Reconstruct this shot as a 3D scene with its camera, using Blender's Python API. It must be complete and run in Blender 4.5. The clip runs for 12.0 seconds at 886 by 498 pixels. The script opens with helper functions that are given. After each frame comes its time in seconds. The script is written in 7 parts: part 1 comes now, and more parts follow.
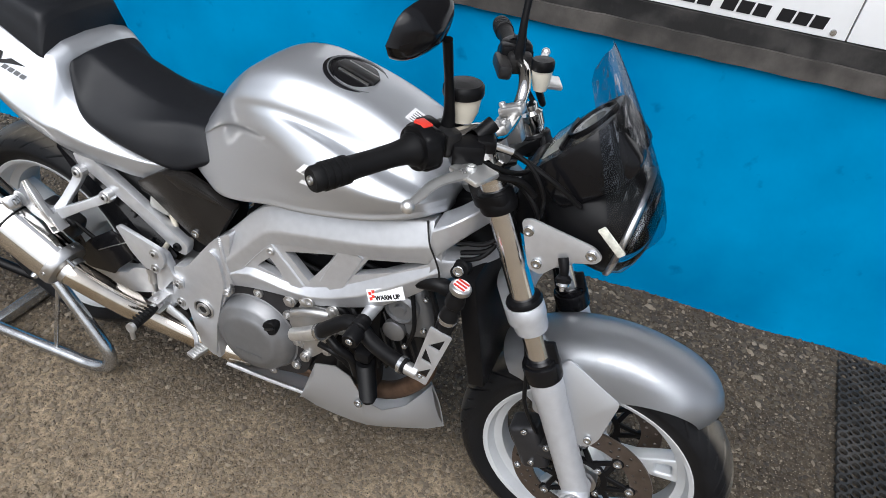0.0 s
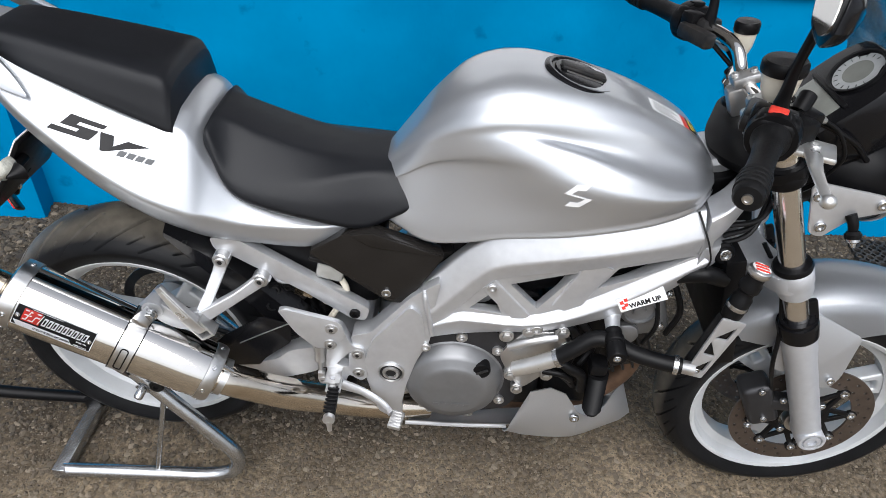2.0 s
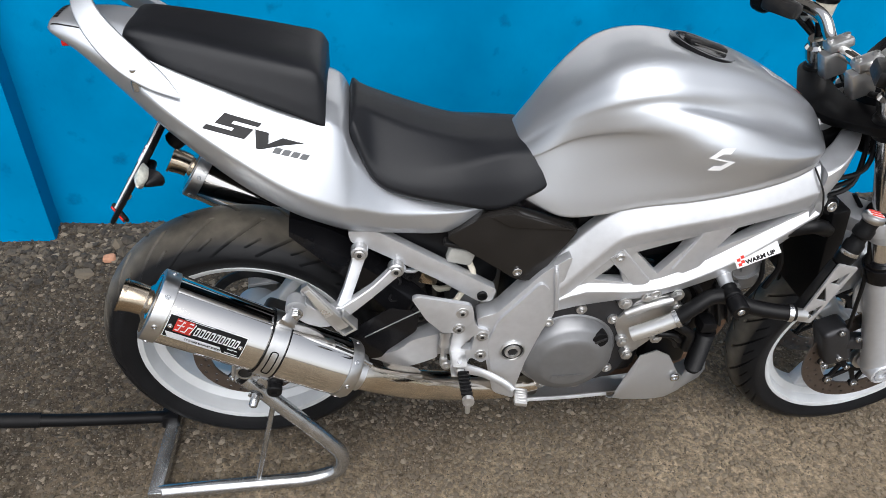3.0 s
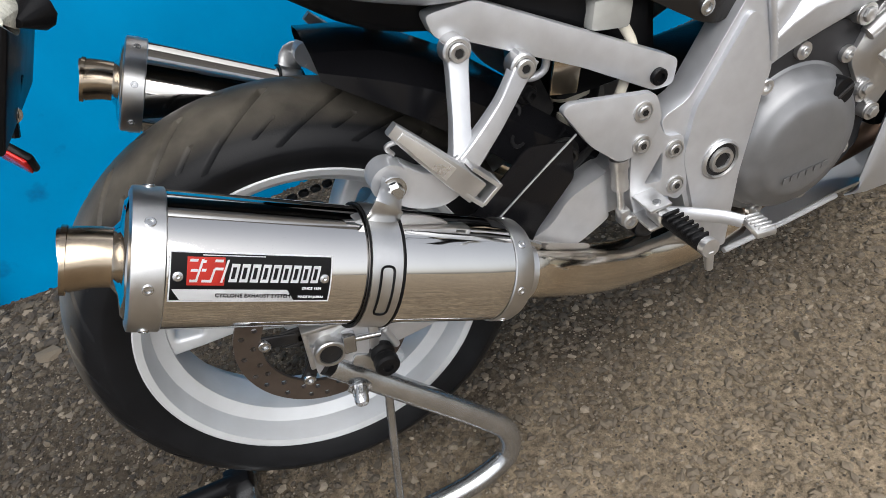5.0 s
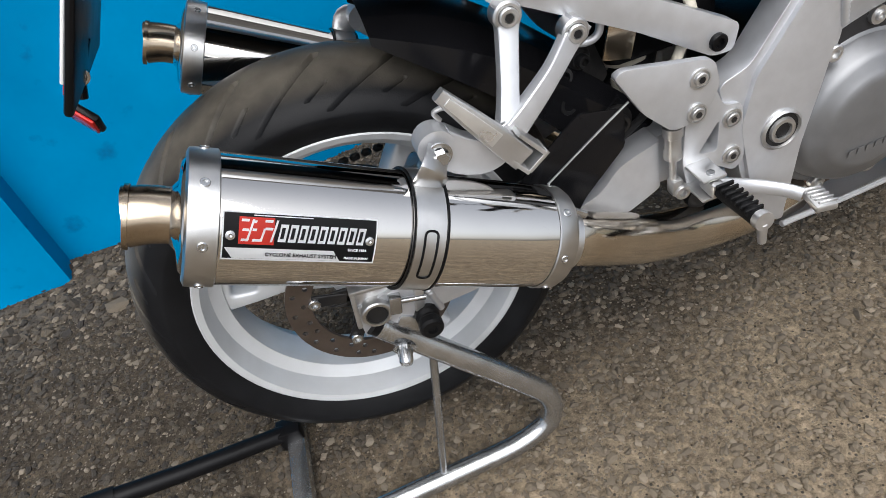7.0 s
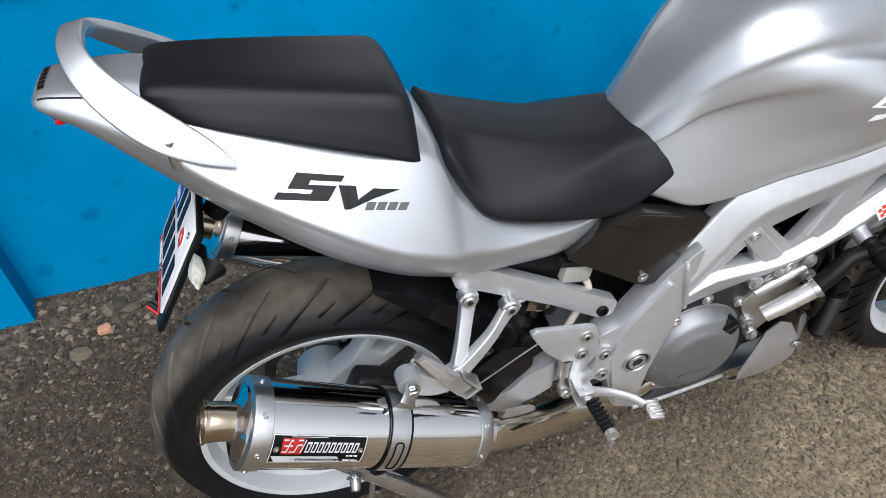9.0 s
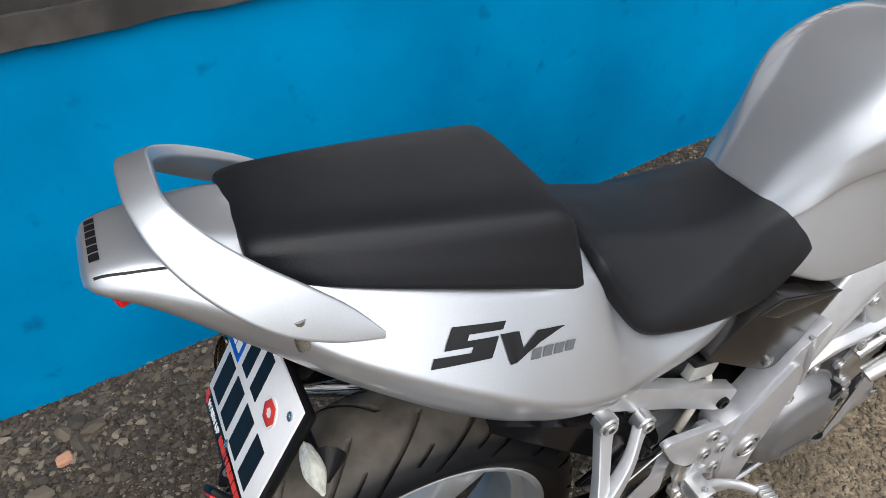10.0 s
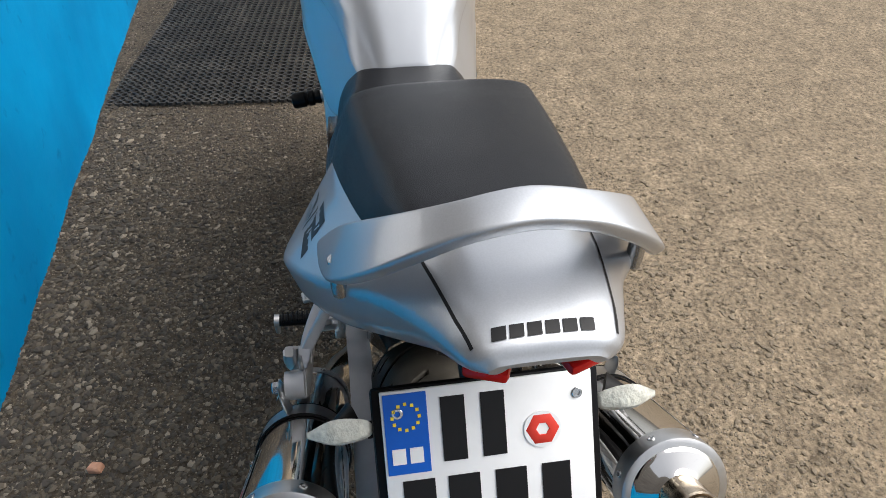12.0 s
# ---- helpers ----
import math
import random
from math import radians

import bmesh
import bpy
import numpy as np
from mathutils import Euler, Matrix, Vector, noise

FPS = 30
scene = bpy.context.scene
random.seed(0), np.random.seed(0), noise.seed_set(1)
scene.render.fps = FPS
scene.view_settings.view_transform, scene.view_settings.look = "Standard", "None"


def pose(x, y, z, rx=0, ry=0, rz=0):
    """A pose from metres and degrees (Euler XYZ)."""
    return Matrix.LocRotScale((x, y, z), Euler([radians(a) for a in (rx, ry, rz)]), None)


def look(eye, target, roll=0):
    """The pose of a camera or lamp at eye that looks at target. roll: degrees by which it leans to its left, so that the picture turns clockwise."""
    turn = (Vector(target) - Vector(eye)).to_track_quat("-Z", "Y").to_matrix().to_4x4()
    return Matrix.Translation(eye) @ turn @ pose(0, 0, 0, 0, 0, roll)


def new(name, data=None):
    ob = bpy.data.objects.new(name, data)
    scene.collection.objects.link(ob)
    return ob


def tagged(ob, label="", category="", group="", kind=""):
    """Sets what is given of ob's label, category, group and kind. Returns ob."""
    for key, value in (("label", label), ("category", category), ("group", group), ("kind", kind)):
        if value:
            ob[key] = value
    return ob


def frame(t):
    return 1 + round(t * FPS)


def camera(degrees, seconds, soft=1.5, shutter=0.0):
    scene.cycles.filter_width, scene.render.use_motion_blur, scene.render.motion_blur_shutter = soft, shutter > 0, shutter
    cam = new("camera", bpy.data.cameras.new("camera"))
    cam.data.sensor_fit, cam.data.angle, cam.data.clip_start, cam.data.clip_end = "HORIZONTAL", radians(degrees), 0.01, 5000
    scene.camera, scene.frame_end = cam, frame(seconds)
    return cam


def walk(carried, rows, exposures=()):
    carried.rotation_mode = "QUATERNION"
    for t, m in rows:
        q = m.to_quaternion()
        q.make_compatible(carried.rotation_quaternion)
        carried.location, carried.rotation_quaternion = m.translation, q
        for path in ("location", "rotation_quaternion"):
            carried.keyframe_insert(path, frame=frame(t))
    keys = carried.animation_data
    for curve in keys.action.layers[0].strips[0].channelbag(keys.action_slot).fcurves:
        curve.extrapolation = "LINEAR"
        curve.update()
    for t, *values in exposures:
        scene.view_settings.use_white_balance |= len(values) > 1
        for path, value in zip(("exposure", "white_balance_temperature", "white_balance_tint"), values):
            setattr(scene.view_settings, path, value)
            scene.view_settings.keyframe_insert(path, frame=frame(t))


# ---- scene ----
cam = camera(68.1, 12.0, soft=0.6)
PATH = [
    (0, (1.313, -0.966, 1.461), (0.846, 0.554, 0.247), 9.4),
    (0.5, (1.127, -0.996, 1.459), (0.795, 0.574, 0.265), 8.7),
    (1, (0.928, -1.045, 1.446), (0.787, 0.564, 0.266), 7.7),
    (1.5, (0.776, -1.014, 1.409), (0.733, 0.58, 0.201), 5.9),
    (2, (0.61, -0.987, 1.395), (0.628, 0.584, 0.157), 5.4),
    (2.5, (0.415, -1.007, 1.38), (0.576, 0.567, 0.156), 4.6),
    (3, (0.24, -1.017, 1.358), (0.497, 0.544, 0.134), 5.7),
    (3.2, (0.182, -0.996, 1.329), (0.495, 0.577, 0.134), 5.6),
    (4.8, (0.06, -0.718, 0.978), (0.445, 0.784, -0.285), -12.6),
    (5, (0.063, -0.697, 0.896), (0.388, 0.841, -0.341), -14.7),
    (5.5, (0.06, -0.657, 0.813), (0.311, 0.988, -0.297), -17.5),
    (6, (0.062, -0.647, 0.789), (0.295, 1.034, -0.269), -18.5),
    (6.5, (0.063, -0.65, 0.81), (0.265, 0.986, -0.322), -19.4),
    (6.7, (0.063, -0.666, 0.837), (0.227, 0.908, -0.386), -19.1),
    (8.3, (0.154, -0.845, 1.244), (0.339, 0.621, -0.104), -8.6),
    (8.5, (0.133, -0.821, 1.277), (0.328, 0.639, -0.077), -8.3),
    (9, (0.041, -0.738, 1.318), (0.438, 0.703, -0.011), -2.0),
    (9.5, (-0.043, -0.631, 1.314), (0.548, 0.775, 0.02), 2.9),
    (10, (-0.121, -0.447, 1.307), (0.549, 0.917, 0.007), -0.8),
    (10.5, (-0.223, -0.301, 1.287), (0.786, 0.801, -0.042), 1.5),
    (11, (-0.408, -0.165, 1.287), (0.921, 0.462, -0.07), 4.5),
    (11.5, (-0.431, -0.036, 1.253), (1.052, 0.15, -0.077), 4.0),
    (12, (-0.408, 0.087, 1.246), (1.112, -0.15, -0.032), 0.4),
]
# the clip brightens as the camera comes round behind the bike
walk(cam, [(t, look(eye, target, roll)) for t, eye, target, roll in PATH], exposures=[(0, 0.22, 6150, 10), (3.0, 0.22, 6250, 10), (5.0, 0.24, 6350, 10), (6.5, 0.24, 6300, 10), (9.0, 0.20, 6150, 10), (10.5, 0.14, 6400, 10), (11.0, 0.14, 6450, 10), (11.5, 0.26, 6500, 10), (12.0, 0.52, 6500, 10)])

# ---- light ----
world = bpy.data.worlds.new("overcast")
scene.world = world
world.use_nodes = True
wn, wl = world.node_tree.nodes, world.node_tree.links
sky = wn.new("ShaderNodeTexSky")
sky.sky_type, sky.sun_disc = "NISHITA", False
sky.sun_elevation, sky.sun_rotation = radians(54), radians(178)
sky.air_density, sky.dust_density = 1.0, 4.0
grey = wn.new("ShaderNodeHueSaturation")
grey.inputs["Saturation"].default_value = 0.3
wl.new(sky.outputs[0], grey.inputs["Color"])
wl.new(grey.outputs[0], wn["Background"].inputs["Color"])
wn["Background"].inputs["Strength"].default_value = 0.15
sun = new("sun", bpy.data.lights.new("sun", "SUN"))
sun.data.energy, sun.data.angle, sun.data.color = 2.3, radians(66), (1.0, 0.975, 0.945)
sun.matrix_world = look((0.3, -2.2, 3.4), (0.4, 0, 0.4))


# ---- materials ----
def socket(node, *names):
    for n in names:
        if n in node.inputs:
            return node.inputs[n]


def material(name, colour, rough=0.5, metal=0.0, spread=0.12, scale=30.0, bump=0.0, bump_scale=200.0, coat=0.0,
             rough_spread=0.1, spec=0.28, second=None, second_amount=0.0, second_scale=6.0):
    """A principled material whose colour, gloss and relief vary at two scales."""
    m = bpy.data.materials.new(name)
    m.use_nodes = True
    n, l = m.node_tree.nodes, m.node_tree.links
    p = n["Principled BSDF"]
    p.inputs["Metallic"].default_value = metal
    p.inputs["Coat Weight"].default_value = coat
    p.inputs["Coat Roughness"].default_value = 0.06
    p.inputs["Specular IOR Level"].default_value = spec
    tex = n.new("ShaderNodeTexCoord")
    big = n.new("ShaderNodeTexNoise")
    big.inputs["Scale"].default_value = scale
    big.inputs["Detail"].default_value = 6
    l.new(tex.outputs["Object"], big.inputs["Vector"])
    ramp = n.new("ShaderNodeMapRange")
    ramp.inputs[1].default_value, ramp.inputs[2].default_value = 0.3, 0.7
    ramp.inputs[3].default_value, ramp.inputs[4].default_value = 1 - spread, 1 + spread
    l.new(big.outputs[0], ramp.inputs[0])
    mul = n.new("ShaderNodeVectorMath")
    mul.operation = "SCALE"
    mul.inputs[0].default_value = colour
    l.new(ramp.outputs[0], mul.inputs["Scale"])
    last = mul.outputs[0]
    if second:
        mask = n.new("ShaderNodeTexNoise")
        mask.inputs["Scale"].default_value, mask.inputs["Detail"].default_value = second_scale, 8
        l.new(tex.outputs["Object"], mask.inputs["Vector"])
        mr = n.new("ShaderNodeMapRange")
        mr.inputs[1].default_value, mr.inputs[2].default_value = 0.45, 0.72
        mr.inputs[4].default_value = second_amount
        l.new(mask.outputs[0], mr.inputs[0])
        mix = n.new("ShaderNodeMix")
        mix.data_type = "RGBA"
        mix.inputs[7].default_value = (*second, 1)
        l.new(mr.outputs[0], mix.inputs[0])
        l.new(last, mix.inputs[6])
        last = mix.outputs[2]
    l.new(last, p.inputs["Base Color"])
    rr = n.new("ShaderNodeMapRange")
    rr.inputs[1].default_value, rr.inputs[2].default_value = 0.3, 0.7
    rr.inputs[3].default_value, rr.inputs[4].default_value = max(0.02, rough * (1 - rough_spread)), min(1, rough * (1 + rough_spread))
    fine = n.new("ShaderNodeTexNoise")
    fine.inputs["Scale"].default_value, fine.inputs["Detail"].default_value = bump_scale, 4
    l.new(tex.outputs["Object"], fine.inputs["Vector"])
    l.new(big.outputs[0], rr.inputs[0])
    l.new(rr.outputs[0], p.inputs["Roughness"])
    if bump:
        b = n.new("ShaderNodeBump")
        b.inputs["Strength"].default_value, b.inputs["Distance"].default_value = bump, 0.002
        l.new(fine.outputs[0], b.inputs["Height"])
        l.new(b.outputs[0], p.inputs["Normal"])
    return m


SILVER = material("silver paint", (0.49, 0.51, 0.54), 0.40, 0.78, 0.05, 900, 0.03, 1800, coat=0.7)
FRAME = material("cast aluminium paint", (0.54, 0.55, 0.57), 0.40, 0.68, 0.05, 60, 0.05, 900)
FORK = material("grey painted alloy", (0.52, 0.535, 0.565), 0.42, 0.5, 0.05, 60, 0.04, 900)
ALLOY = material("bare alloy", (0.55, 0.55, 0.55), 0.38, 0.9, 0.12, 50, 0.08, 500, second=(0.25, 0.23, 0.2), second_amount=0.35, second_scale=25)
ENGINE = material("engine case paint", (0.20, 0.203, 0.21), 0.40, 0.65, 0.06, 50, 0.06, 700)
# engine paint darkened for the shade round the clutch dome; calipers share the tone
CASE = material("dark caliper and shaded case", (0.04, 0.04, 0.043), 0.42, 0.6, 0.1, 50, 0.06, 700)
WHEEL = material("wheel paint", (0.55, 0.57, 0.59), 0.38, 0.3, 0.06, 20, 0.03, 500, second=(0.4, 0.4, 0.39), second_amount=0.25, second_scale=14)
CHROME = material("polished stainless", (0.74, 0.72, 0.69), 0.055, 1.0, 0.04, 12, 0.0, rough_spread=0.4)
SATIN = material("satin stainless", (0.55, 0.55, 0.55), 0.33, 1.0, 0.06, 60, 0.06, 800)
HEAT = material("heat tinted steel", (0.52, 0.44, 0.34), 0.22, 1.0, 0.2, 14, 0.05, 200, second=(0.32, 0.25, 0.18), second_amount=0.6, second_scale=10)
PIPE = material("browned stainless", (0.66, 0.61, 0.54), 0.12, 1.0, 0.12, 14, 0.02, 200, second=(0.42, 0.33, 0.22), second_amount=0.5, second_scale=9)
TUBE = material("hard chrome", (0.82, 0.82, 0.83), 0.16, 1.0, 0.03, 20)
STEEL = material("zinc plated steel", (0.52, 0.53, 0.54), 0.24, 0.95, 0.12, 30, 0.1, 300, second=(0.3, 0.29, 0.28), second_amount=0.4, second_scale=18)
DISC = material("brake disc steel", (0.135, 0.110, 0.095), 0.4, 0.8, 0.15, 40, 0.1, 300)
VINYL = material("black seat vinyl", (0.0058, 0.0066, 0.0088), 0.42, 0.0, 0.1, 12, 0.25, 1500, spec=0.28)
BLACK = material("black plastic", (0.005, 0.005, 0.0056), 0.34, 0.0, 0.15, 30, 0.1, 600, spec=0.13)
GLOSS = material("gloss black plastic", (0.006, 0.006, 0.007), 0.16, 0.0, 0.1, 20, 0.03, 300, spec=0.22)
DARK = material("dark metal", (0.016, 0.016, 0.017), 0.42, 0.3, 0.3, 40, 0.2, 300, second=(0.06, 0.053, 0.046), second_amount=0.35, second_scale=30)
GRIP = material("grip rubber", (0.006, 0.006, 0.0065), 0.5, 0.0, 0.1, 30, 0.3, 700, spec=0.15)
HOSE = material("rubber hose", (0.005, 0.005, 0.0055), 0.38, 0.0, 0.15, 30, 0.1, 400, spec=0.16)
COVER = material("graphite plastic", (0.018, 0.0165, 0.0155), 0.22, 0.25, 0.1, 20, 0.05, 500)
WHITE = material("white print", (0.78, 0.79, 0.8), 0.4, 0, 0.03, 40)
RED = material("red print", (0.62, 0.045, 0.03), 0.4, 0, 0.08, 40)
BLUE = material("blue print", (0.005, 0.10, 0.50), 0.4, 0, 0.05, 40)
YELLOW = material("yellow print", (0.8, 0.6, 0.05), 0.4, 0, 0.05, 40)
INK = material("black print", (0.006, 0.006, 0.007), 0.5, 0, 0.08, 40)
GREYINK = material("grey print", (0.09, 0.095, 0.10), 0.4, 0, 0.08, 60)
LENSRED = material("red lamp lens", (0.5, 0.012, 0.01), 0.12, 0, 0.1, 80, 0.2, 300)
FROST = material("clear ribbed lens", (0.62, 0.62, 0.55), 0.18, 0.1, 0.25, 120, 0.6, 260)
HAZE = material("clouded plastic tank", (0.36, 0.36, 0.34), 0.25, 0.1, 0.15, 25)
FLUID = material("white plastic tank", (0.6, 0.56, 0.47), 0.35, 0, 0.12, 25)
SHINE = material("bright cast alloy", (0.72, 0.72, 0.71), 0.3, 0.85, 0.08, 40, 0.05, 500)
DISPLAY = material("grey display glass", (0.16, 0.165, 0.15), 0.15, 0, 0.1, 40)
DIAL = material("pale grey dial", (0.30, 0.31, 0.31), 0.4, 0, 0.1, 40)
COPPER = material("rusted header pipe", (0.15, 0.095, 0.065), 0.5, 0.7, 0.3, 40, 0.2, 200)


def rubber(name, cx, cz, r_out, wide=0.0):
    """Black rubber whose running band is dusty and brown, round the wheel's centre."""
    m = material(name, (0.0075, 0.0078, 0.0088), 0.4, 0, 0.2, 25, 0.12, 500, spec=0.12)
    n, l = m.node_tree.nodes, m.node_tree.links
    p = n["Principled BSDF"]
    base = p.inputs["Base Color"].links[0].from_socket
    tex = n.new("ShaderNodeTexCoord")
    at = n.new("ShaderNodeVectorMath")
    at.operation = "SUBTRACT"
    at.inputs[1].default_value = (cx - 0.7, 0, cz)
    l.new(tex.outputs["Object"], at.inputs[0])
    flat = n.new("ShaderNodeVectorMath")
    flat.operation = "MULTIPLY"
    flat.inputs[1].default_value = (1, 0, 1)
    l.new(at.outputs[0], flat.inputs[0])
    size = n.new("ShaderNodeVectorMath")
    size.operation = "LENGTH"
    l.new(flat.outputs[0], size.inputs[0])
    band = n.new("ShaderNodeMapRange")
    band.inputs[1].default_value, band.inputs[2].default_value = r_out - 0.013 - wide, r_out - 0.001 - wide / 3
    l.new(size.outputs["Value"], band.inputs[0])
    dirt = n.new("ShaderNodeTexNoise")
    dirt.inputs["Scale"].default_value, dirt.inputs["Detail"].default_value = 22, 8
    l.new(tex.outputs["Object"], dirt.inputs["Vector"])
    mr = n.new("ShaderNodeMapRange")
    mr.inputs[1].default_value, mr.inputs[2].default_value, mr.inputs[3].default_value = 0.28, 0.68, 0.3
    l.new(dirt.outputs[0], mr.inputs[0])
    mul = n.new("ShaderNodeMath")
    mul.operation = "MULTIPLY"
    l.new(band.outputs[0], mul.inputs[0])
    l.new(mr.outputs[0], mul.inputs[1])
    mix = n.new("ShaderNodeMix")
    mix.data_type = "RGBA"
    mix.inputs[7].default_value = (0.140, 0.125, 0.102, 1)
    l.new(mul.outputs[0], mix.inputs[0])
    l.new(base, mix.inputs[6])
    l.new(mix.outputs[2], p.inputs["Base Color"])
    return m


def tinted():
    m = bpy.data.materials.new("smoked screen")
    m.use_nodes = True
    n, l = m.node_tree.nodes, m.node_tree.links
    out = n["Material Output"]
    clear = n.new("ShaderNodeBsdfTransparent")
    clear.inputs[0].default_value = (0.55, 0.57, 0.61, 1)
    shine = n.new("ShaderNodeBsdfGlossy")
    shine.inputs["Roughness"].default_value = 0.14
    fr = n.new("ShaderNodeFresnel")
    fr.inputs[0].default_value = 1.45
    mix = n.new("ShaderNodeMixShader")
    l.new(fr.outputs[0], mix.inputs[0])
    l.new(clear.outputs[0], mix.inputs[1])
    l.new(shine.outputs[0], mix.inputs[2])
    l.new(mix.outputs[0], out.inputs[0])
    return m


SCREEN = tinted()


def clear_lens():
    m = bpy.data.materials.new("clear lamp glass")
    m.use_nodes = True
    n, l = m.node_tree.nodes, m.node_tree.links
    clear = n.new("ShaderNodeBsdfTransparent")
    clear.inputs[0].default_value = (0.9, 0.92, 0.93, 1)
    shine = n.new("ShaderNodeBsdfGlossy")
    shine.inputs["Roughness"].default_value = 0.05
    fr = n.new("ShaderNodeFresnel")
    fr.inputs[0].default_value = 1.5
    mix = n.new("ShaderNodeMixShader")
    l.new(fr.outputs[0], mix.inputs[0])
    l.new(clear.outputs[0], mix.inputs[1])
    l.new(shine.outputs[0], mix.inputs[2])
    l.new(mix.outputs[0], n["Material Output"].inputs[0])
    return m


GLASS = clear_lens()


def wall_paint():
    m = bpy.data.materials.new("blue masonry paint")
    m.use_nodes = True
    n, l = m.node_tree.nodes, m.node_tree.links
    p = n["Principled BSDF"]
    tex = n.new("ShaderNodeTexCoord")
    a = n.new("ShaderNodeTexNoise")
    a.inputs["Scale"].default_value, a.inputs["Detail"].default_value = 2.4, 9
    b = n.new("ShaderNodeTexNoise")
    b.inputs["Scale"].default_value, b.inputs["Detail"].default_value = 14, 8
    for q in (a, b):
        l.new(tex.outputs["Object"], q.inputs["Vector"])
    r1 = n.new("ShaderNodeValToRGB")
    r1.color_ramp.elements[0].position, r1.color_ramp.elements[1].position = 0.3, 0.75
    r1.color_ramp.elements[0].color = (0.0, 0.148, 0.33, 1)
    r1.color_ramp.elements[1].color = (0.0, 0.228, 0.475, 1)
    l.new(a.outputs[0], r1.inputs[0])
    # sparse scuffs
    r2 = n.new("ShaderNodeMapRange")
    r2.inputs[1].default_value, r2.inputs[2].default_value, r2.inputs[4].default_value = 0.64, 0.78, 0.6
    l.new(b.outputs[0], r2.inputs[0])
    mix = n.new("ShaderNodeMix")
    mix.data_type = "RGBA"
    mix.inputs[7].default_value = (0.004, 0.06, 0.14, 1)
    l.new(r2.outputs[0], mix.inputs[0])
    l.new(r1.outputs[0], mix.inputs[6])
    l.new(mix.outputs[2], p.inputs["Base Color"])
    p.inputs["Roughness"].default_value = 0.6
    p.inputs["Specular IOR Level"].default_value = 0.06
    c = n.new("ShaderNodeTexNoise")
    c.inputs["Scale"].default_value, c.inputs["Detail"].default_value = 120, 6
    d = n.new("ShaderNodeTexNoise")
    d.inputs["Scale"].default_value, d.inputs["Detail"].default_value = 9, 3
    for q in (c, d):
        l.new(tex.outputs["Object"], q.inputs["Vector"])
    bp = n.new("ShaderNodeBump")
    bp.inputs["Strength"].default_value, bp.inputs["Distance"].default_value = 0.12, 0.003
    l.new(c.outputs[0], bp.inputs["Height"])
    b2 = n.new("ShaderNodeBump")
    b2.inputs["Strength"].default_value, b2.inputs["Distance"].default_value = 0.25, 0.01
    l.new(d.outputs[0], b2.inputs["Height"])
    l.new(bp.outputs[0], b2.inputs["Normal"])
    l.new(b2.outputs[0], p.inputs["Normal"])
    return m


WALL = wall_paint()
CONCRETE = material("weathered concrete", (0.062, 0.057, 0.052), 0.85, 0, 0.45, 14, 1.0, 60, second=(0.022, 0.021, 0.020), second_amount=0.8, second_scale=5)
TAR = material("tarred edge", (0.011, 0.0105, 0.0105), 0.7, 0, 0.3, 12, 0.8, 60, second=(0.09, 0.085, 0.08), second_amount=0.5, second_scale=9)
SIGN = material("white sign board", (0.78, 0.79, 0.80), 0.35, 0, 0.03, 3, second=(0.55, 0.54, 0.52), second_amount=0.3, second_scale=4)
MAT = material("black rubber mat", (0.022, 0.021, 0.02), 0.7, 0, 0.2, 20, 0.3, 300, second=(0.09, 0.08, 0.07), second_amount=0.45, second_scale=8)


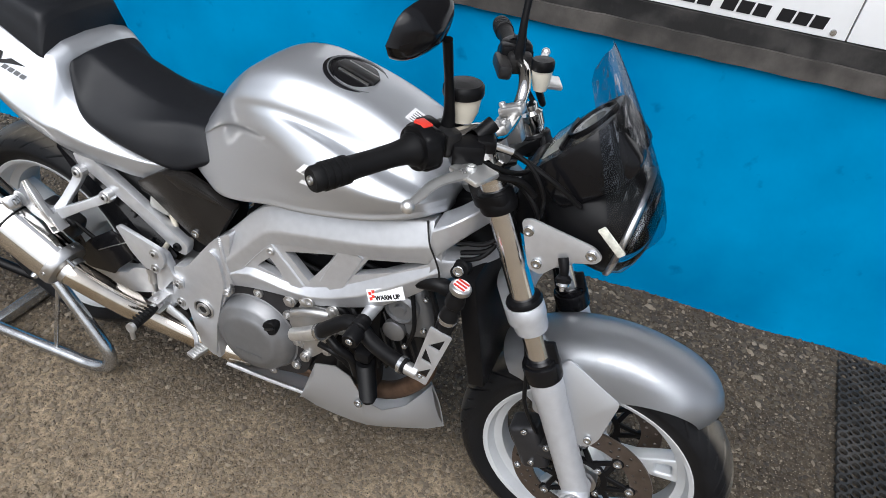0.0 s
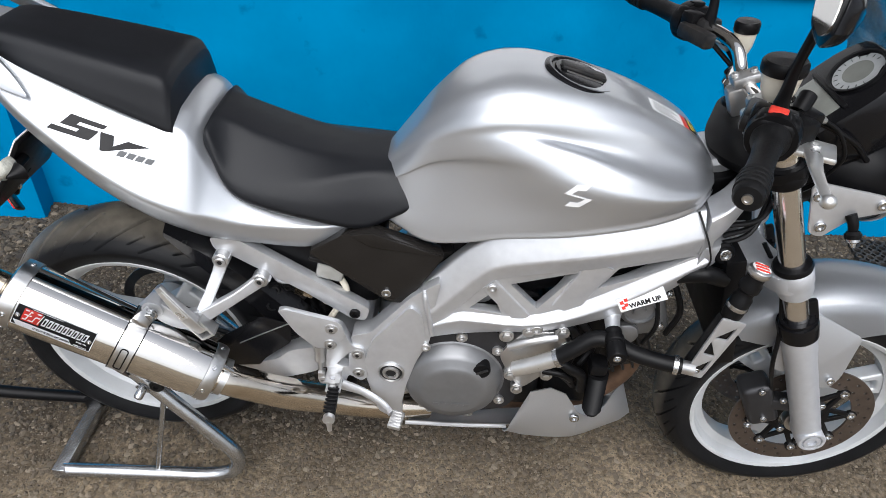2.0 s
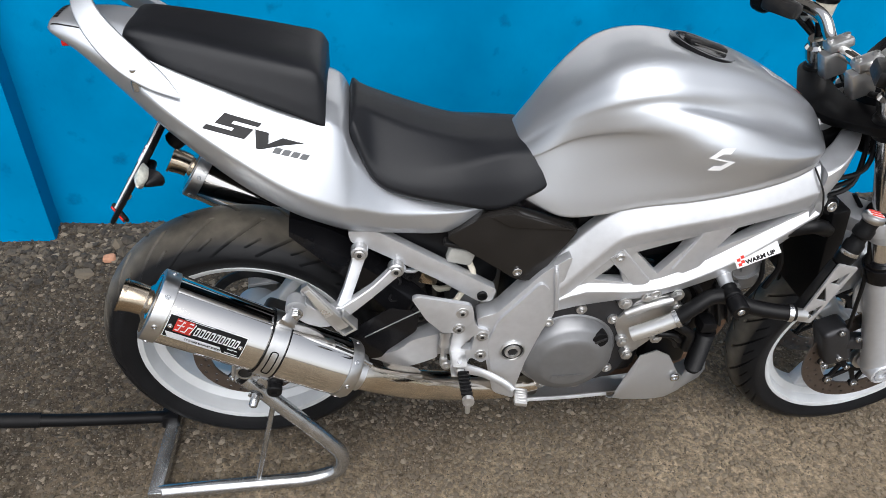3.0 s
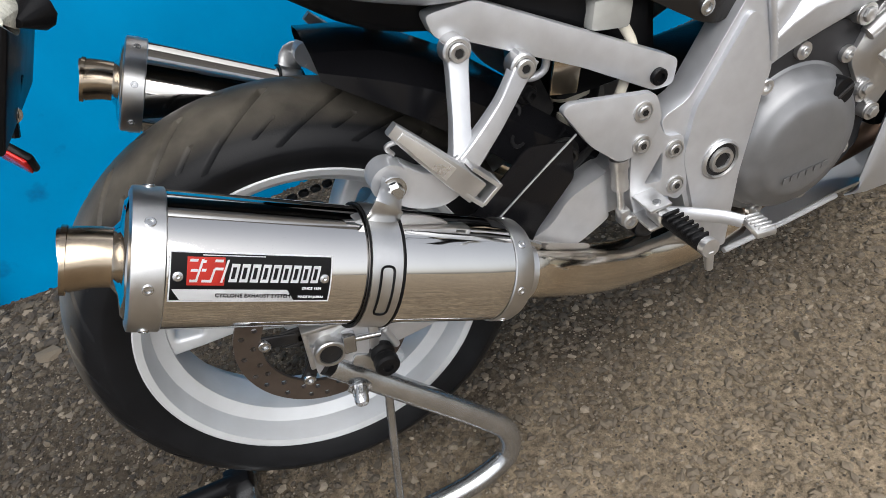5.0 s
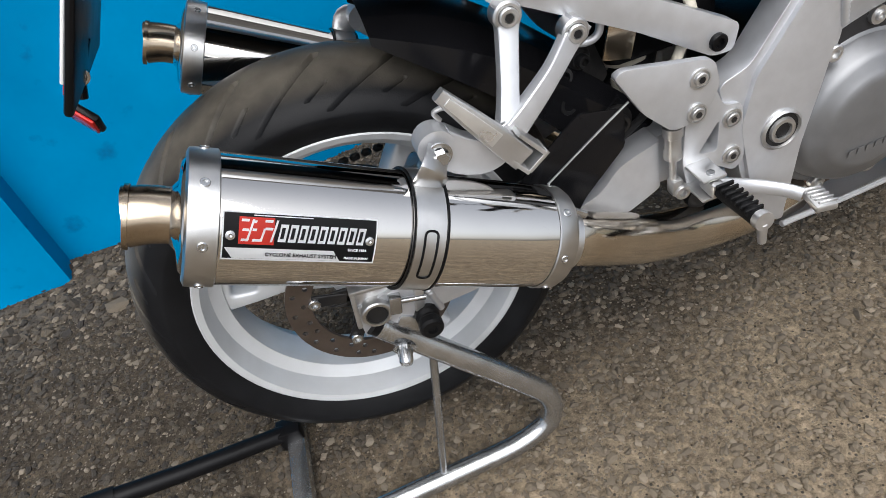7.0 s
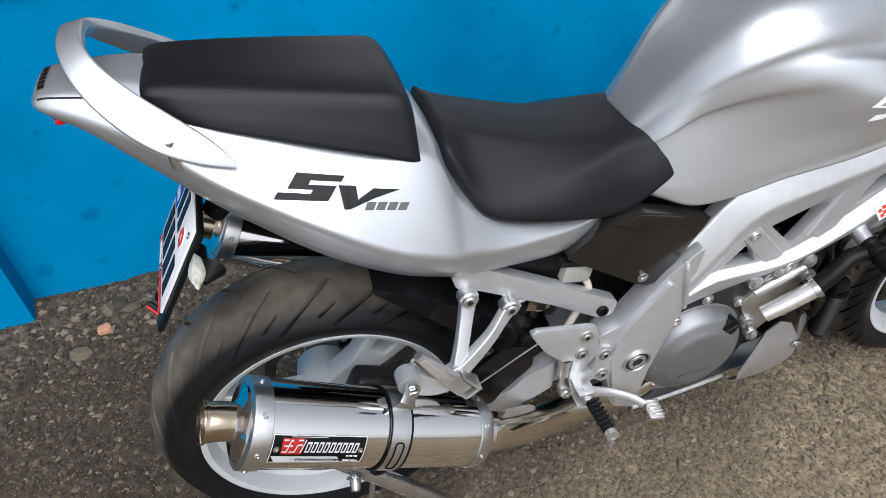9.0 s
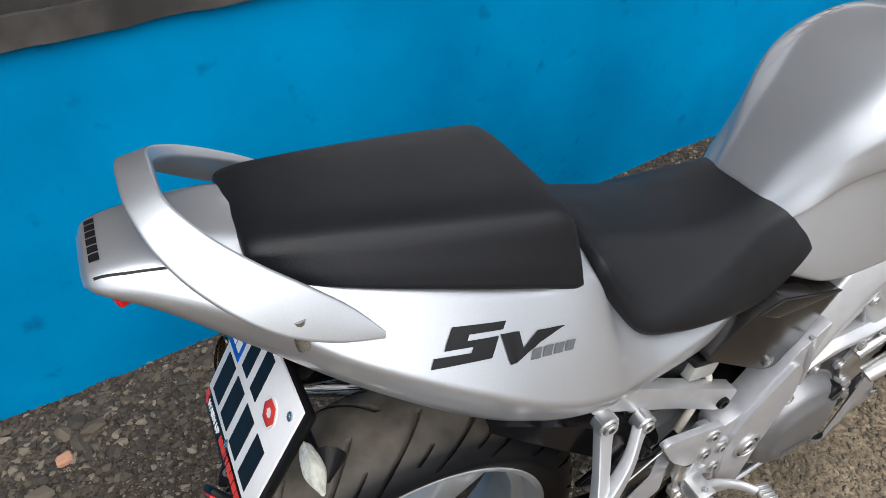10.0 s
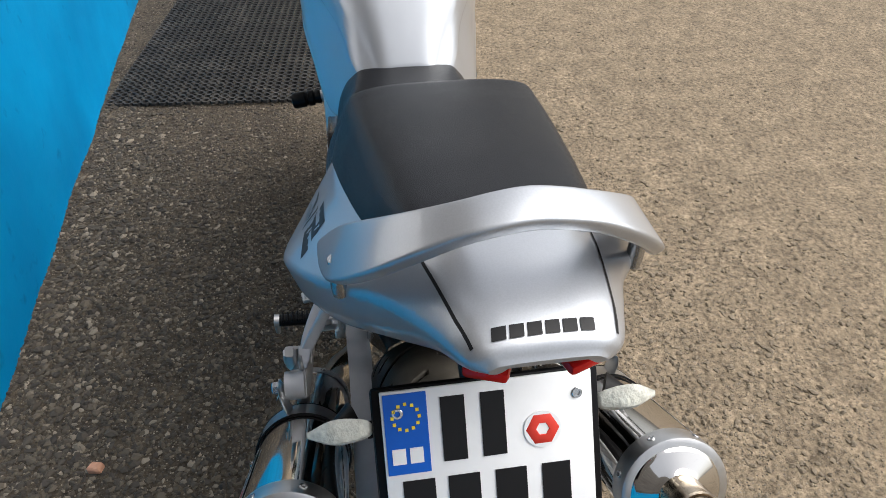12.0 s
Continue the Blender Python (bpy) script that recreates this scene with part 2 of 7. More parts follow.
def gravel_ground():
    """Trodden brown earth with grit, pebbles set in it, dark patches, pale dusty ones and painted shade by the wall."""
    m = bpy.data.materials.new("compacted gravel")
    m.use_nodes = True
    n, l = m.node_tree.nodes, m.node_tree.links
    p = n["Principled BSDF"]
    tex = n.new("ShaderNodeTexCoord")

    def grain(scale, detail, rough=0.6):
        q = n.new("ShaderNodeTexNoise")
        q.inputs["Scale"].default_value, q.inputs["Detail"].default_value, q.inputs["Roughness"].default_value = scale, detail, rough
        l.new(tex.outputs["Object"], q.inputs["Vector"])
        return q

    def mixed(fac, low, high):
        q = n.new("ShaderNodeMix")
        q.data_type = "RGBA"
        l.new(fac, q.inputs[0])
        for k, c in ((6, low), (7, high)):
            if isinstance(c, tuple):
                q.inputs[k].default_value = (*c, 1)
            else:
                l.new(c, q.inputs[k])
        return q.outputs[2]

    def ranged(value, a, b, low=0.0, high=1.0):
        q = n.new("ShaderNodeMapRange")
        for k, v in enumerate((a, b, low, high)):
            q.inputs[k + 1].default_value = v
        l.new(value, q.inputs[0])
        return q.outputs[0]

    broad, patch, grit, fine = grain(1.3, 6), grain(9, 12, 0.72), grain(70, 10, 0.75), grain(420, 4, 0.7)
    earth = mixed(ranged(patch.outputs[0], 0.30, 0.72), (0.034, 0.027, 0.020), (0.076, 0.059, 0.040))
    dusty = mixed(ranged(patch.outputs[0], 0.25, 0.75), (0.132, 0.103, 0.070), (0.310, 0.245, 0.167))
    # pale dust outward and ahead of the bike; shade by the wall painted in
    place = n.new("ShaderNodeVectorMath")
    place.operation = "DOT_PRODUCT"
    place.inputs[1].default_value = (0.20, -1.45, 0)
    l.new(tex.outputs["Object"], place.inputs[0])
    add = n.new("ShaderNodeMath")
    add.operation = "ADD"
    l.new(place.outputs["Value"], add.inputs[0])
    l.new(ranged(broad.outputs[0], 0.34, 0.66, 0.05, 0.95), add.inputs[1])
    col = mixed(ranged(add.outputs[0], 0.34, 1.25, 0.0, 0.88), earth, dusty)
    speck = n.new("ShaderNodeVectorMath")
    speck.operation = "SCALE"
    l.new(col, speck.inputs[0])
    l.new(ranged(grit.outputs[0], 0.34, 0.66, 0.30, 1.80), speck.inputs["Scale"])
    # pebbles pressed into the earth
    v = n.new("ShaderNodeTexVoronoi")
    v.inputs["Scale"].default_value = 170
    l.new(tex.outputs["Object"], v.inputs["Vector"])
    sep = n.new("ShaderNodeSeparateColor")
    l.new(v.outputs["Color"], sep.inputs[0])
    keep = n.new("ShaderNodeMath")
    keep.operation = "MULTIPLY"
    l.new(ranged(sep.outputs[1], 0.60, 0.64), keep.inputs[0])
    l.new(ranged(v.outputs["Distance"], 0.42, 0.30), keep.inputs[1])
    tone = mixed(sep.outputs[0], (0.035, 0.030, 0.025), (0.25, 0.215, 0.170))
    last = mixed(keep.outputs[0], speck.outputs[0], tone)
    l.new(last, p.inputs["Base Color"])
    p.inputs["Roughness"].default_value = 0.92
    p.inputs["Specular IOR Level"].default_value = 0.2
    h0 = n.new("ShaderNodeBump")
    h0.inputs["Strength"].default_value, h0.inputs["Distance"].default_value = 0.8, 0.006
    l.new(grit.outputs[0], h0.inputs["Height"])
    h1 = n.new("ShaderNodeBump")
    h1.inputs["Strength"].default_value, h1.inputs["Distance"].default_value = 0.6, 0.002
    l.new(fine.outputs[0], h1.inputs["Height"])
    l.new(h0.outputs[0], h1.inputs["Normal"])
    h2 = n.new("ShaderNodeBump")
    h2.inputs["Strength"].default_value, h2.inputs["Distance"].default_value = 0.7, 0.003
    l.new(keep.outputs[0], h2.inputs["Height"])
    l.new(h1.outputs[0], h2.inputs["Normal"])
    l.new(h2.outputs[0], p.inputs["Normal"])
    return m


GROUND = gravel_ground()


def stone_material():
    m = bpy.data.materials.new("gravel stones")
    m.use_nodes = True
    n, l = m.node_tree.nodes, m.node_tree.links
    p = n["Principled BSDF"]
    g = n.new("ShaderNodeNewGeometry")
    r = n.new("ShaderNodeValToRGB")
    e = r.color_ramp.elements
    e[0].position, e[1].position = 0.0, 1.0
    e[0].color, e[1].color = (0.027, 0.022, 0.017, 1), (0.21, 0.176, 0.134, 1)
    k = r.color_ramp.elements.new(0.55)
    k.color = (0.057, 0.046, 0.034, 1)
    k = r.color_ramp.elements.new(0.85)
    k.color = (0.090, 0.072, 0.050, 1)
    l.new(g.outputs["Random Per Island"], r.inputs[0])
    # stones follow the ground: pale dust outward, painted shade by the wall
    tex = n.new("ShaderNodeTexCoord")
    place = n.new("ShaderNodeVectorMath")
    place.operation = "DOT_PRODUCT"
    place.inputs[1].default_value = (0.20, -1.45, 0)
    l.new(tex.outputs["Object"], place.inputs[0])
    dust = n.new("ShaderNodeMapRange")
    dust.inputs[1].default_value, dust.inputs[2].default_value, dust.inputs[4].default_value = -0.15, 0.70, 0.66
    l.new(place.outputs["Value"], dust.inputs[0])
    mix = n.new("ShaderNodeMix")
    mix.data_type = "RGBA"
    mix.inputs[7].default_value = (0.225, 0.179, 0.124, 1)
    l.new(dust.outputs[0], mix.inputs[0])
    l.new(r.outputs[0], mix.inputs[6])
    l.new(mix.outputs[2], p.inputs["Base Color"])
    p.inputs["Roughness"].default_value = 0.88
    t = n.new("ShaderNodeTexNoise")
    t.inputs["Scale"].default_value = 500
    b = n.new("ShaderNodeBump")
    b.inputs["Strength"].default_value, b.inputs["Distance"].default_value = 0.4, 0.001
    l.new(t.outputs[0], b.inputs["Height"])
    l.new(b.outputs[0], p.inputs["Normal"])
    return m


STONE = stone_material()
BRICK = material("broken brick", (0.42, 0.22, 0.14), 0.9, 0, 0.2, 60, 0.6, 200)


# ---- building helpers ----
def finish(name, bm, mat, parent=None, label="", sharp=38):
    bmesh.ops.recalc_face_normals(bm, faces=bm.faces)
    me = bpy.data.meshes.new(name)
    bm.to_mesh(me)
    bm.free()
    me.materials.append(mat)
    for poly in me.polygons:
        poly.use_smooth = True
    me.set_sharp_from_angle(angle=radians(sharp))
    ob = new(name, me)
    if parent is not None:
        ob.parent = parent
    return tagged(ob, label)


part = finish


def thing(name, place, label, category, group=""):
    ob = new(name)
    ob.location = place
    ob.empty_display_size = 0.05
    bpy.context.view_layer.update()
    return tagged(ob, label, category, group)


def spline(points, steps):
    """Points along a smooth curve through the given ones."""
    pts = np.array(points, float)
    if steps <= 1 or len(pts) < 3:
        return pts
    out = []
    ext = np.vstack([2 * pts[0] - pts[1], pts, 2 * pts[-1] - pts[-2]])
    for i in range(len(pts) - 1):
        a, b, c, d = ext[i:i + 4]
        for s in range(steps):
            u = s / steps
            out.append(0.5 * (2 * b + (c - a) * u + (2 * a - 5 * b + 4 * c - d) * u * u + (3 * b - a - 3 * c + d) * u ** 3))
    out.append(pts[-1])
    return np.array(out)


def grid_bm(rows, closed=False, cap=False, bm=None):
    """A skin over rows of points; closed: each row is a ring."""
    bm = bm or bmesh.new()
    vs = [[bm.verts.new(p) for p in row] for row in rows]
    n = len(vs[0])
    for i in range(len(vs) - 1):
        for j in range(n if closed else n - 1):
            k = (j + 1) % n
            try:
                bm.faces.new((vs[i][j], vs[i][k], vs[i + 1][k], vs[i + 1][j]))
            except ValueError:
                pass
    if cap:
        for row in (vs[0], vs[-1]):
            bm.faces.new(row)
    return bm


def tube_bm(points, radius, n=12, steps=6, flat=1.0, up=None, bm=None, cap=True):
    """A swept round (or flattened) bar; radius: one number or one per point."""
    pts = spline(points, steps)
    r = np.broadcast_to(np.atleast_1d(np.array(radius, float)), (len(points),)) if np.ndim(radius) == 0 else np.array(radius, float)
    r = np.interp(np.linspace(0, len(points) - 1, len(pts)), range(len(points)), r)
    tang = np.gradient(pts, axis=0)
    tang /= np.linalg.norm(tang, axis=1)[:, None] + 1e-12
    side = np.array(up if up is not None else (0.0, 0.0, 1.0), float)
    if abs(np.dot(side, tang[0])) > 0.95:
        side = np.array((1.0, 0.0, 0.0))
    rows = []
    for p, t, q in zip(pts, tang, r):
        side = side - np.dot(side, t) * t
        side /= np.linalg.norm(side)
        other = np.cross(t, side)
        rows.append([p + q * (math.cos(a) * side * flat + math.sin(a) * other) for a in np.linspace(0, 2 * math.pi, n, endpoint=False)])
    return grid_bm(rows, True, cap, bm)


def bar_bm(points, half, thick, steps=5, soft=0.003):
    """A cast bar of squarish section along points of one side of the bike: half its width, and its thickness across the bike."""
    pts = spline(points, steps)
    at = np.linspace(0, len(points) - 1, len(pts))
    half, thick = (np.interp(at, range(len(points)), v) for v in (half, thick))
    tang = np.gradient(pts, axis=0)
    rows = []
    for p, t, h, k in zip(pts, tang, half, thick):
        w = np.array((t[2], 0, -t[0]))
        w /= np.linalg.norm(w)
        o = np.array((0, 1.0, 0))
        ring = [p + w * h + o * k, p - w * h + o * k, p - w * h - o * k, p + w * h - o * k]
        rows.append(rounded(ring, soft, 3))
    return grid_bm(rows, True, True)


def turn_bm(profile, place, axis, n=32, closed=False, bm=None):
    """A turned body: profile of (radius, along) about the axis through place."""
    axis = np.array(axis, float) / np.linalg.norm(axis)
    a = np.cross(axis, (0, 0, 1.0) if abs(axis[2]) < 0.9 else (1.0, 0, 0))
    a /= np.linalg.norm(a)
    b = np.cross(axis, a)
    place = np.array(place, float)
    rows = []
    for r, h in profile:
        r = max(r, 1e-5)
        rows.append([place + axis * h + r * (math.cos(t) * a + math.sin(t) * b) for t in np.linspace(0, 2 * math.pi, n, endpoint=False)])
    if closed:
        rows.append(rows[0])
    bm = grid_bm(rows, True, False, bm)
    bmesh.ops.remove_doubles(bm, verts=bm.verts, dist=2e-5)
    return bm


def rounded(poly, r, seg=4):
    """The polygon with its corners rounded."""
    out, n = [], len(poly)
    for i in range(n):
        p, a, b = (np.array(poly[k % n], float) for k in (i, i - 1, i + 1))
        u, v = a - p, b - p
        lu, lv = np.linalg.norm(u), np.linalg.norm(v)
        k = min(r, lu * 0.45, lv * 0.45)
        s, e = p + u / lu * k, p + v / lv * k
        for q in np.linspace(0, 1, seg + 1):
            out.append(tuple((1 - q) ** 2 * s + 2 * q * (1 - q) * p + q * q * e))
    return out


def plate_bm(poly, y0, y1, holes=(), bevel=0.003, seg=2, round_r=0.0, shift=None):
    """A plate lying in the side plane, from y0 to y1 thick, with holes through it and softened edges."""
    bm = bmesh.new()
    loops = [rounded(poly, round_r) if round_r else poly] + [rounded(h, round_r * 0.6) if round_r else h for h in holes]
    edges = []
    for loop in loops:
        vs = [bm.verts.new((x, y0, z)) for x, z in loop]
        edges += [bm.edges.new((vs[i], vs[(i + 1) % len(vs)])) for i in range(len(vs))]
    bmesh.ops.triangle_fill(bm, edges=edges, use_beauty=True, use_dissolve=False)
    res = bmesh.ops.extrude_face_region(bm, geom=list(bm.faces))
    for v in (g for g in res["geom"] if isinstance(g, bmesh.types.BMVert)):
        v.co.y = y1
    bmesh.ops.recalc_face_normals(bm, faces=bm.faces)
    if bevel:
        rim = [e for e in bm.edges if len(e.link_faces) == 2 and e.calc_face_angle(0) > 1.0
               and abs(e.verts[0].co.y - e.verts[1].co.y) < 1e-6]
        bmesh.ops.bevel(bm, geom=rim, offset=bevel, segments=seg, affect="EDGES", profile=0.5, clamp_overlap=True)
    if shift:
        for v in bm.verts:
            v.co.y += shift(v.co.x, v.co.z)
    return bm


def box_bm(size, m, bevel=0.003, seg=2, bm=None):
    b = bmesh.new()
    bmesh.ops.create_cube(b, size=1, matrix=Matrix.Diagonal((*size, 1)))
    if bevel:
        bmesh.ops.bevel(b, geom=list(b.edges), offset=min(bevel, 0.45 * min(size)), segments=seg, affect="EDGES", profile=0.5)
    bmesh.ops.transform(b, matrix=m, verts=b.verts)
    if bm is None:
        return b
    me = bpy.data.meshes.new("tmp")
    b.to_mesh(me)
    b.free()
    bm.from_mesh(me)
    bpy.data.meshes.remove(me)
    return bm


def join_bm(*bms):
    out = bmesh.new()
    for b in bms:
        me = bpy.data.meshes.new("tmp")
        b.to_mesh(me)
        b.free()
        out.from_mesh(me)
        bpy.data.meshes.remove(me)
    return out


def moved(bm, m):
    bmesh.ops.transform(bm, matrix=m, verts=bm.verts)
    return bm


def flipped(bm):
    """The mirror image on the other side of the bike."""
    for v in bm.verts:
        v.co.y = -v.co.y
    return bm


def bolt_bm(place, axis, r=0.008, h=0.006, hexagon=False):
    """A bolt head with a recessed socket, or a hexagon head on a washer."""
    if hexagon:
        b = turn_bm([(1e-5, 0), (r * 1.5, 0), (r * 1.5, h * 0.25), (r * 1.02, h * 0.3)], place, axis, 20)
        b = turn_bm([(r, h * 0.25), (r, h), (r * 0.85, h * 1.12), (1e-5, h * 1.12)], place, axis, 6, bm=b)
        return b
    return turn_bm([(r, 0), (r, h * 0.8), (r * 0.88, h), (r * 0.55, h), (r * 0.5, h * 0.35), (1e-5, h * 0.35)], place, axis, 16)


def loft_bm(stations, along=6, across=6, cap=True, mirror=True):
    """A smooth skin through cross-sections (x, [(y, z), ...]) that run from the middle of the top down the right side."""
    secs = []
    for x, ring in stations:
        c = spline([(-y, z) for y, z in ring], across)
        secs.append(np.column_stack([np.full(len(c), x), c]))
    secs = np.array(secs)
    cols = [spline(secs[:, j], along) for j in range(secs.shape[1])]
    rows = []
    for i in range(len(cols[0])):
        half = [c[i] for c in cols]
        if mirror:
            other = [np.array((p[0], -p[1], p[2])) for p in half[::-1] if abs(p[1]) > 1e-5]
            rows.append(other + half)
        else:
            rows.append(half)
    bm = grid_bm(rows, False, False)
    if cap:
        for e in (0, -1):
            bm.verts.ensure_lookup_table()
            n = len(rows[0])
            ring = [bm.verts[j if e == 0 else len(bm.verts) - n + j] for j in range(n)]
            try:
                bm.faces.new(ring)
            except ValueError:
                pass
    bmesh.ops.remove_doubles(bm, verts=bm.verts, dist=1e-5)
    return bm


def soft_line(points, r, seg=3):
    """An open line with its inner corners rounded."""
    pts = [np.array(p, float) for p in points]
    out = [tuple(pts[0])]
    for a, p, b in zip(pts, pts[1:], pts[2:]):
        u, v = a - p, b - p
        lu, lv = np.linalg.norm(u), np.linalg.norm(v)
        k = min(r, lu * 0.45, lv * 0.45)
        s, e = p + u / lu * k, p + v / lv * k
        out += [tuple((1 - q) ** 2 * s + 2 * q * (1 - q) * p + q * q * e) for q in np.linspace(0, 1, seg + 1)]
    return out + [tuple(pts[-1])]


def decal_bm(polys, place, u, v):
    """Thin flat shapes, drawn in the plane of the two directions u and v from place."""
    u, v = Vector(u).normalized(), Vector(v).normalized()
    w = u.cross(v)
    bm = bmesh.new()
    for poly in polys:
        a = [bm.verts.new(Vector(place) + u * p + v * q + w * 0.0006) for p, q in poly]
        b = [bm.verts.new(Vector(place) + u * p + v * q - w * 0.0002) for p, q in poly]
        bm.faces.new(a)
        bm.faces.new(b[::-1])
        for i in range(len(a)):
            bm.faces.new((a[i], a[(i + 1) % len(a)], b[(i + 1) % len(a)], b[i]))
    return bm


def rect(x0, y0, x1, y1, lean=0.0):
    return [(x0 + lean * y0, y0), (x1 + lean * y0, y0), (x1 + lean * y1, y1), (x0 + lean * y1, y1)]


def text_bm(words, size, place, u, v, thick=0.0004, bold=0.0):
    """Lettering in the built-in font, lying in the plane of u and v."""
    cu = bpy.data.curves.new("letters", "FONT")
    cu.body, cu.size, cu.extrude, cu.offset = words, size, thick, bold
    cu.resolution_u = 3
    tmp = bpy.data.objects.new("letters", cu)
    me = bpy.data.meshes.new_from_object(tmp)
    bm = bmesh.new()
    bm.from_mesh(me)
    bpy.data.objects.remove(tmp)
    bpy.data.curves.remove(cu)
    bpy.data.meshes.remove(me)
    u, v = Vector(u).normalized(), Vector(v).normalized()
    w = u.cross(v)
    m = Matrix((u, v, w)).transposed().to_4x4()
    m.translation = Vector(place)
    return moved(bm, m)


# ---- the setting ----
TURN = math.atan(0.085)
WALLM = Matrix.Translation((0, 0.885, 0)) @ Matrix.Rotation(TURN, 4, "Z")


def wall_box(name, x0, x1, y0, y1, z0, z1, mat, rough=0.0, parent=None, label="", slope=0.012, foot=0.0, cell=0.06):
    """A length of wall in the wall's own line; rough: how uneven its face is, in metres."""
    nx, nz = max(2, int((x1 - x0) / cell)), max(2, int((z1 - z0) / cell))
    rows = []
    for z in np.linspace(z0, z1, nz + 1):
        row = []
        for x in np.linspace(x0, x1, nx + 1):
            e = rough * (noise.noise((x * 2.2, z * 2.2, 3.1)) + 0.5 * noise.noise((x * 7, z * 7, 8)))
            lift = slope * x if z > 0.2 else 0
            row.append((x, y0 + e + 0.012 * math.sin(x * 1.1) * foot, z + lift + (rough * (0.25 * noise.noise((x * 5, z * 3, 1)) + 0.35 * noise.noise((x * 40, z * 3, 1))) if z > 0.5 else 0)))
        rows.append(row)
    back = [[(p[0], y1, p[2]) for p in row] for row in rows]
    bm = grid_bm(rows)
    grid_bm(back, bm=bm)
    for a, b in ((rows[0], back[0]), (rows[-1], back[-1]), ([r[0] for r in rows], [r[0] for r in back]), ([r[-1] for r in rows], [r[-1] for r in back])):
        grid_bm([a, b], bm=bm)
    bmesh.ops.remove_doubles(bm, verts=bm.verts, dist=1e-5)
    moved(bm, WALLM)
    ob = finish(name, bm, mat, parent, label)
    return ob


wall = tagged(wall_box("wall_north", -0.72, 7.0, 0.0, 0.3, -0.1, 0.848, WALL, 0.006), "bright blue painted masonry wall with scuffs", "wall", kind="structure")
pier = tagged(wall_box("wall_pier", -5.0, -0.72, -0.075, 0.3, -0.1, 0.848, WALL, 0.006), "blue painted wall section standing slightly forward, chipped edge", "wall", kind="structure")
ledge = tagged(wall_box("wall_ledge", -5.0, 7.0, -0.022, 0.3, 0.848, 0.903, CONCRETE, 0.009, cell=0.04), "rough grey concrete ledge above the blue wall", "ledge", kind="structure")
edge = tagged(wall_box("wall_tar_band", -5.0, 7.0, -0.008, 0.3, 0.903, 0.958, TAR, 0.008, cell=0.04), "dark weathered band above the ledge", "band", kind="structure")
# unseen above the boards; carried up to 5.5 m to block the sky
upper = tagged(wall_box("wall_upper", -5.0, 7.0, 0.03, 0.3, 0.958, 5.5, CONCRETE, 0.004, cell=0.3), "grey upper wall out of view, blocks the sky", "wall", kind="structure")


def sign_board(x0, x1, bars, label):
    ob = thing("sign_board", WALLM @ Vector(((x0 + x1) / 2, 0.0, 0.95)), label, "sign", "boards along the wall")
    inv = ob.matrix_world.inverted()
    lift = 0.012 * (x0 + x1) / 2
    bm = box_bm((x1 - x0 - 0.004, 0.014, 0.55), Matrix.Translation(((x0 + x1) / 2, 0.012, 1.235 + lift)) @ Matrix.Rotation(-0.012, 4, "Y"), 0.002)
    part("panel", moved(bm, inv @ WALLM), SIGN, ob)
    if bars:
        x = x1 - 0.062
        for group in (3, 3, 3):
            for _ in range(group):
                bm = decal_bm([rect(x - 0.036, 0.0, x, 0.032, 0.15)], (0, 0.0035, 0.978), (1, 0, 0.012), (0, 0, 1))
                part("printed_bar", moved(bm, inv @ WALLM), INK, ob)
                x -= 0.042
            x -= 0.02
    bm = turn_bm([(0.009, 0), (0.008, 0.004), (1e-5, 0.005)], (x1 - 0.035, 0.005, 0.975 + 0.012 * x1), (0, -1, 0), 14)
    part("screw_cap", moved(bm, inv @ WALLM), STEEL, ob)
    return ob


sign_board(0.2, 1.70, True, "white sign board with black figures, screwed to the wall")
sign_board(1.70, 3.4, False, "plain white sign board beside the lettered one")


def ground_height(x, y):
    """Gentle unevenness, flat under the wheels, banked up slightly along the wall."""
    d = y - (0.885 + 0.085 * x)
    bank = 0.03 * math.exp(-max(0.0, -d) / 0.09) * (0.6 + 0.6 * noise.noise((x * 3, 0, 5)))
    bank *= 1.6 if x < -0.4 else 0.7
    return 0.006 * noise.noise((x * 1.7, y * 1.7, 0)) + 0.003 * noise.noise((x * 9, y * 9, 4)) - 0.004 + max(0, bank) + 0.023 * math.exp(-((x - 1.41) ** 2 + y * y) / 0.3)


def axis_steps(a, b, fine, far):
    core = np.arange(a, b, fine)
    out = np.geomspace(0.08, far, 26)
    return np.concatenate([(a - out)[::-1], core, b + out])


xs, ys = axis_steps(-1.6, 3.2, 0.035, 900), axis_steps(-1.2, 1.4, 0.035, 900)
bm = grid_bm([[(x, y, ground_height(x, y) if abs(x) < 8 and abs(y) < 8 else 0) for x in xs] for y in ys])
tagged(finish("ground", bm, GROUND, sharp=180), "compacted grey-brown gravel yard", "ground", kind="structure")


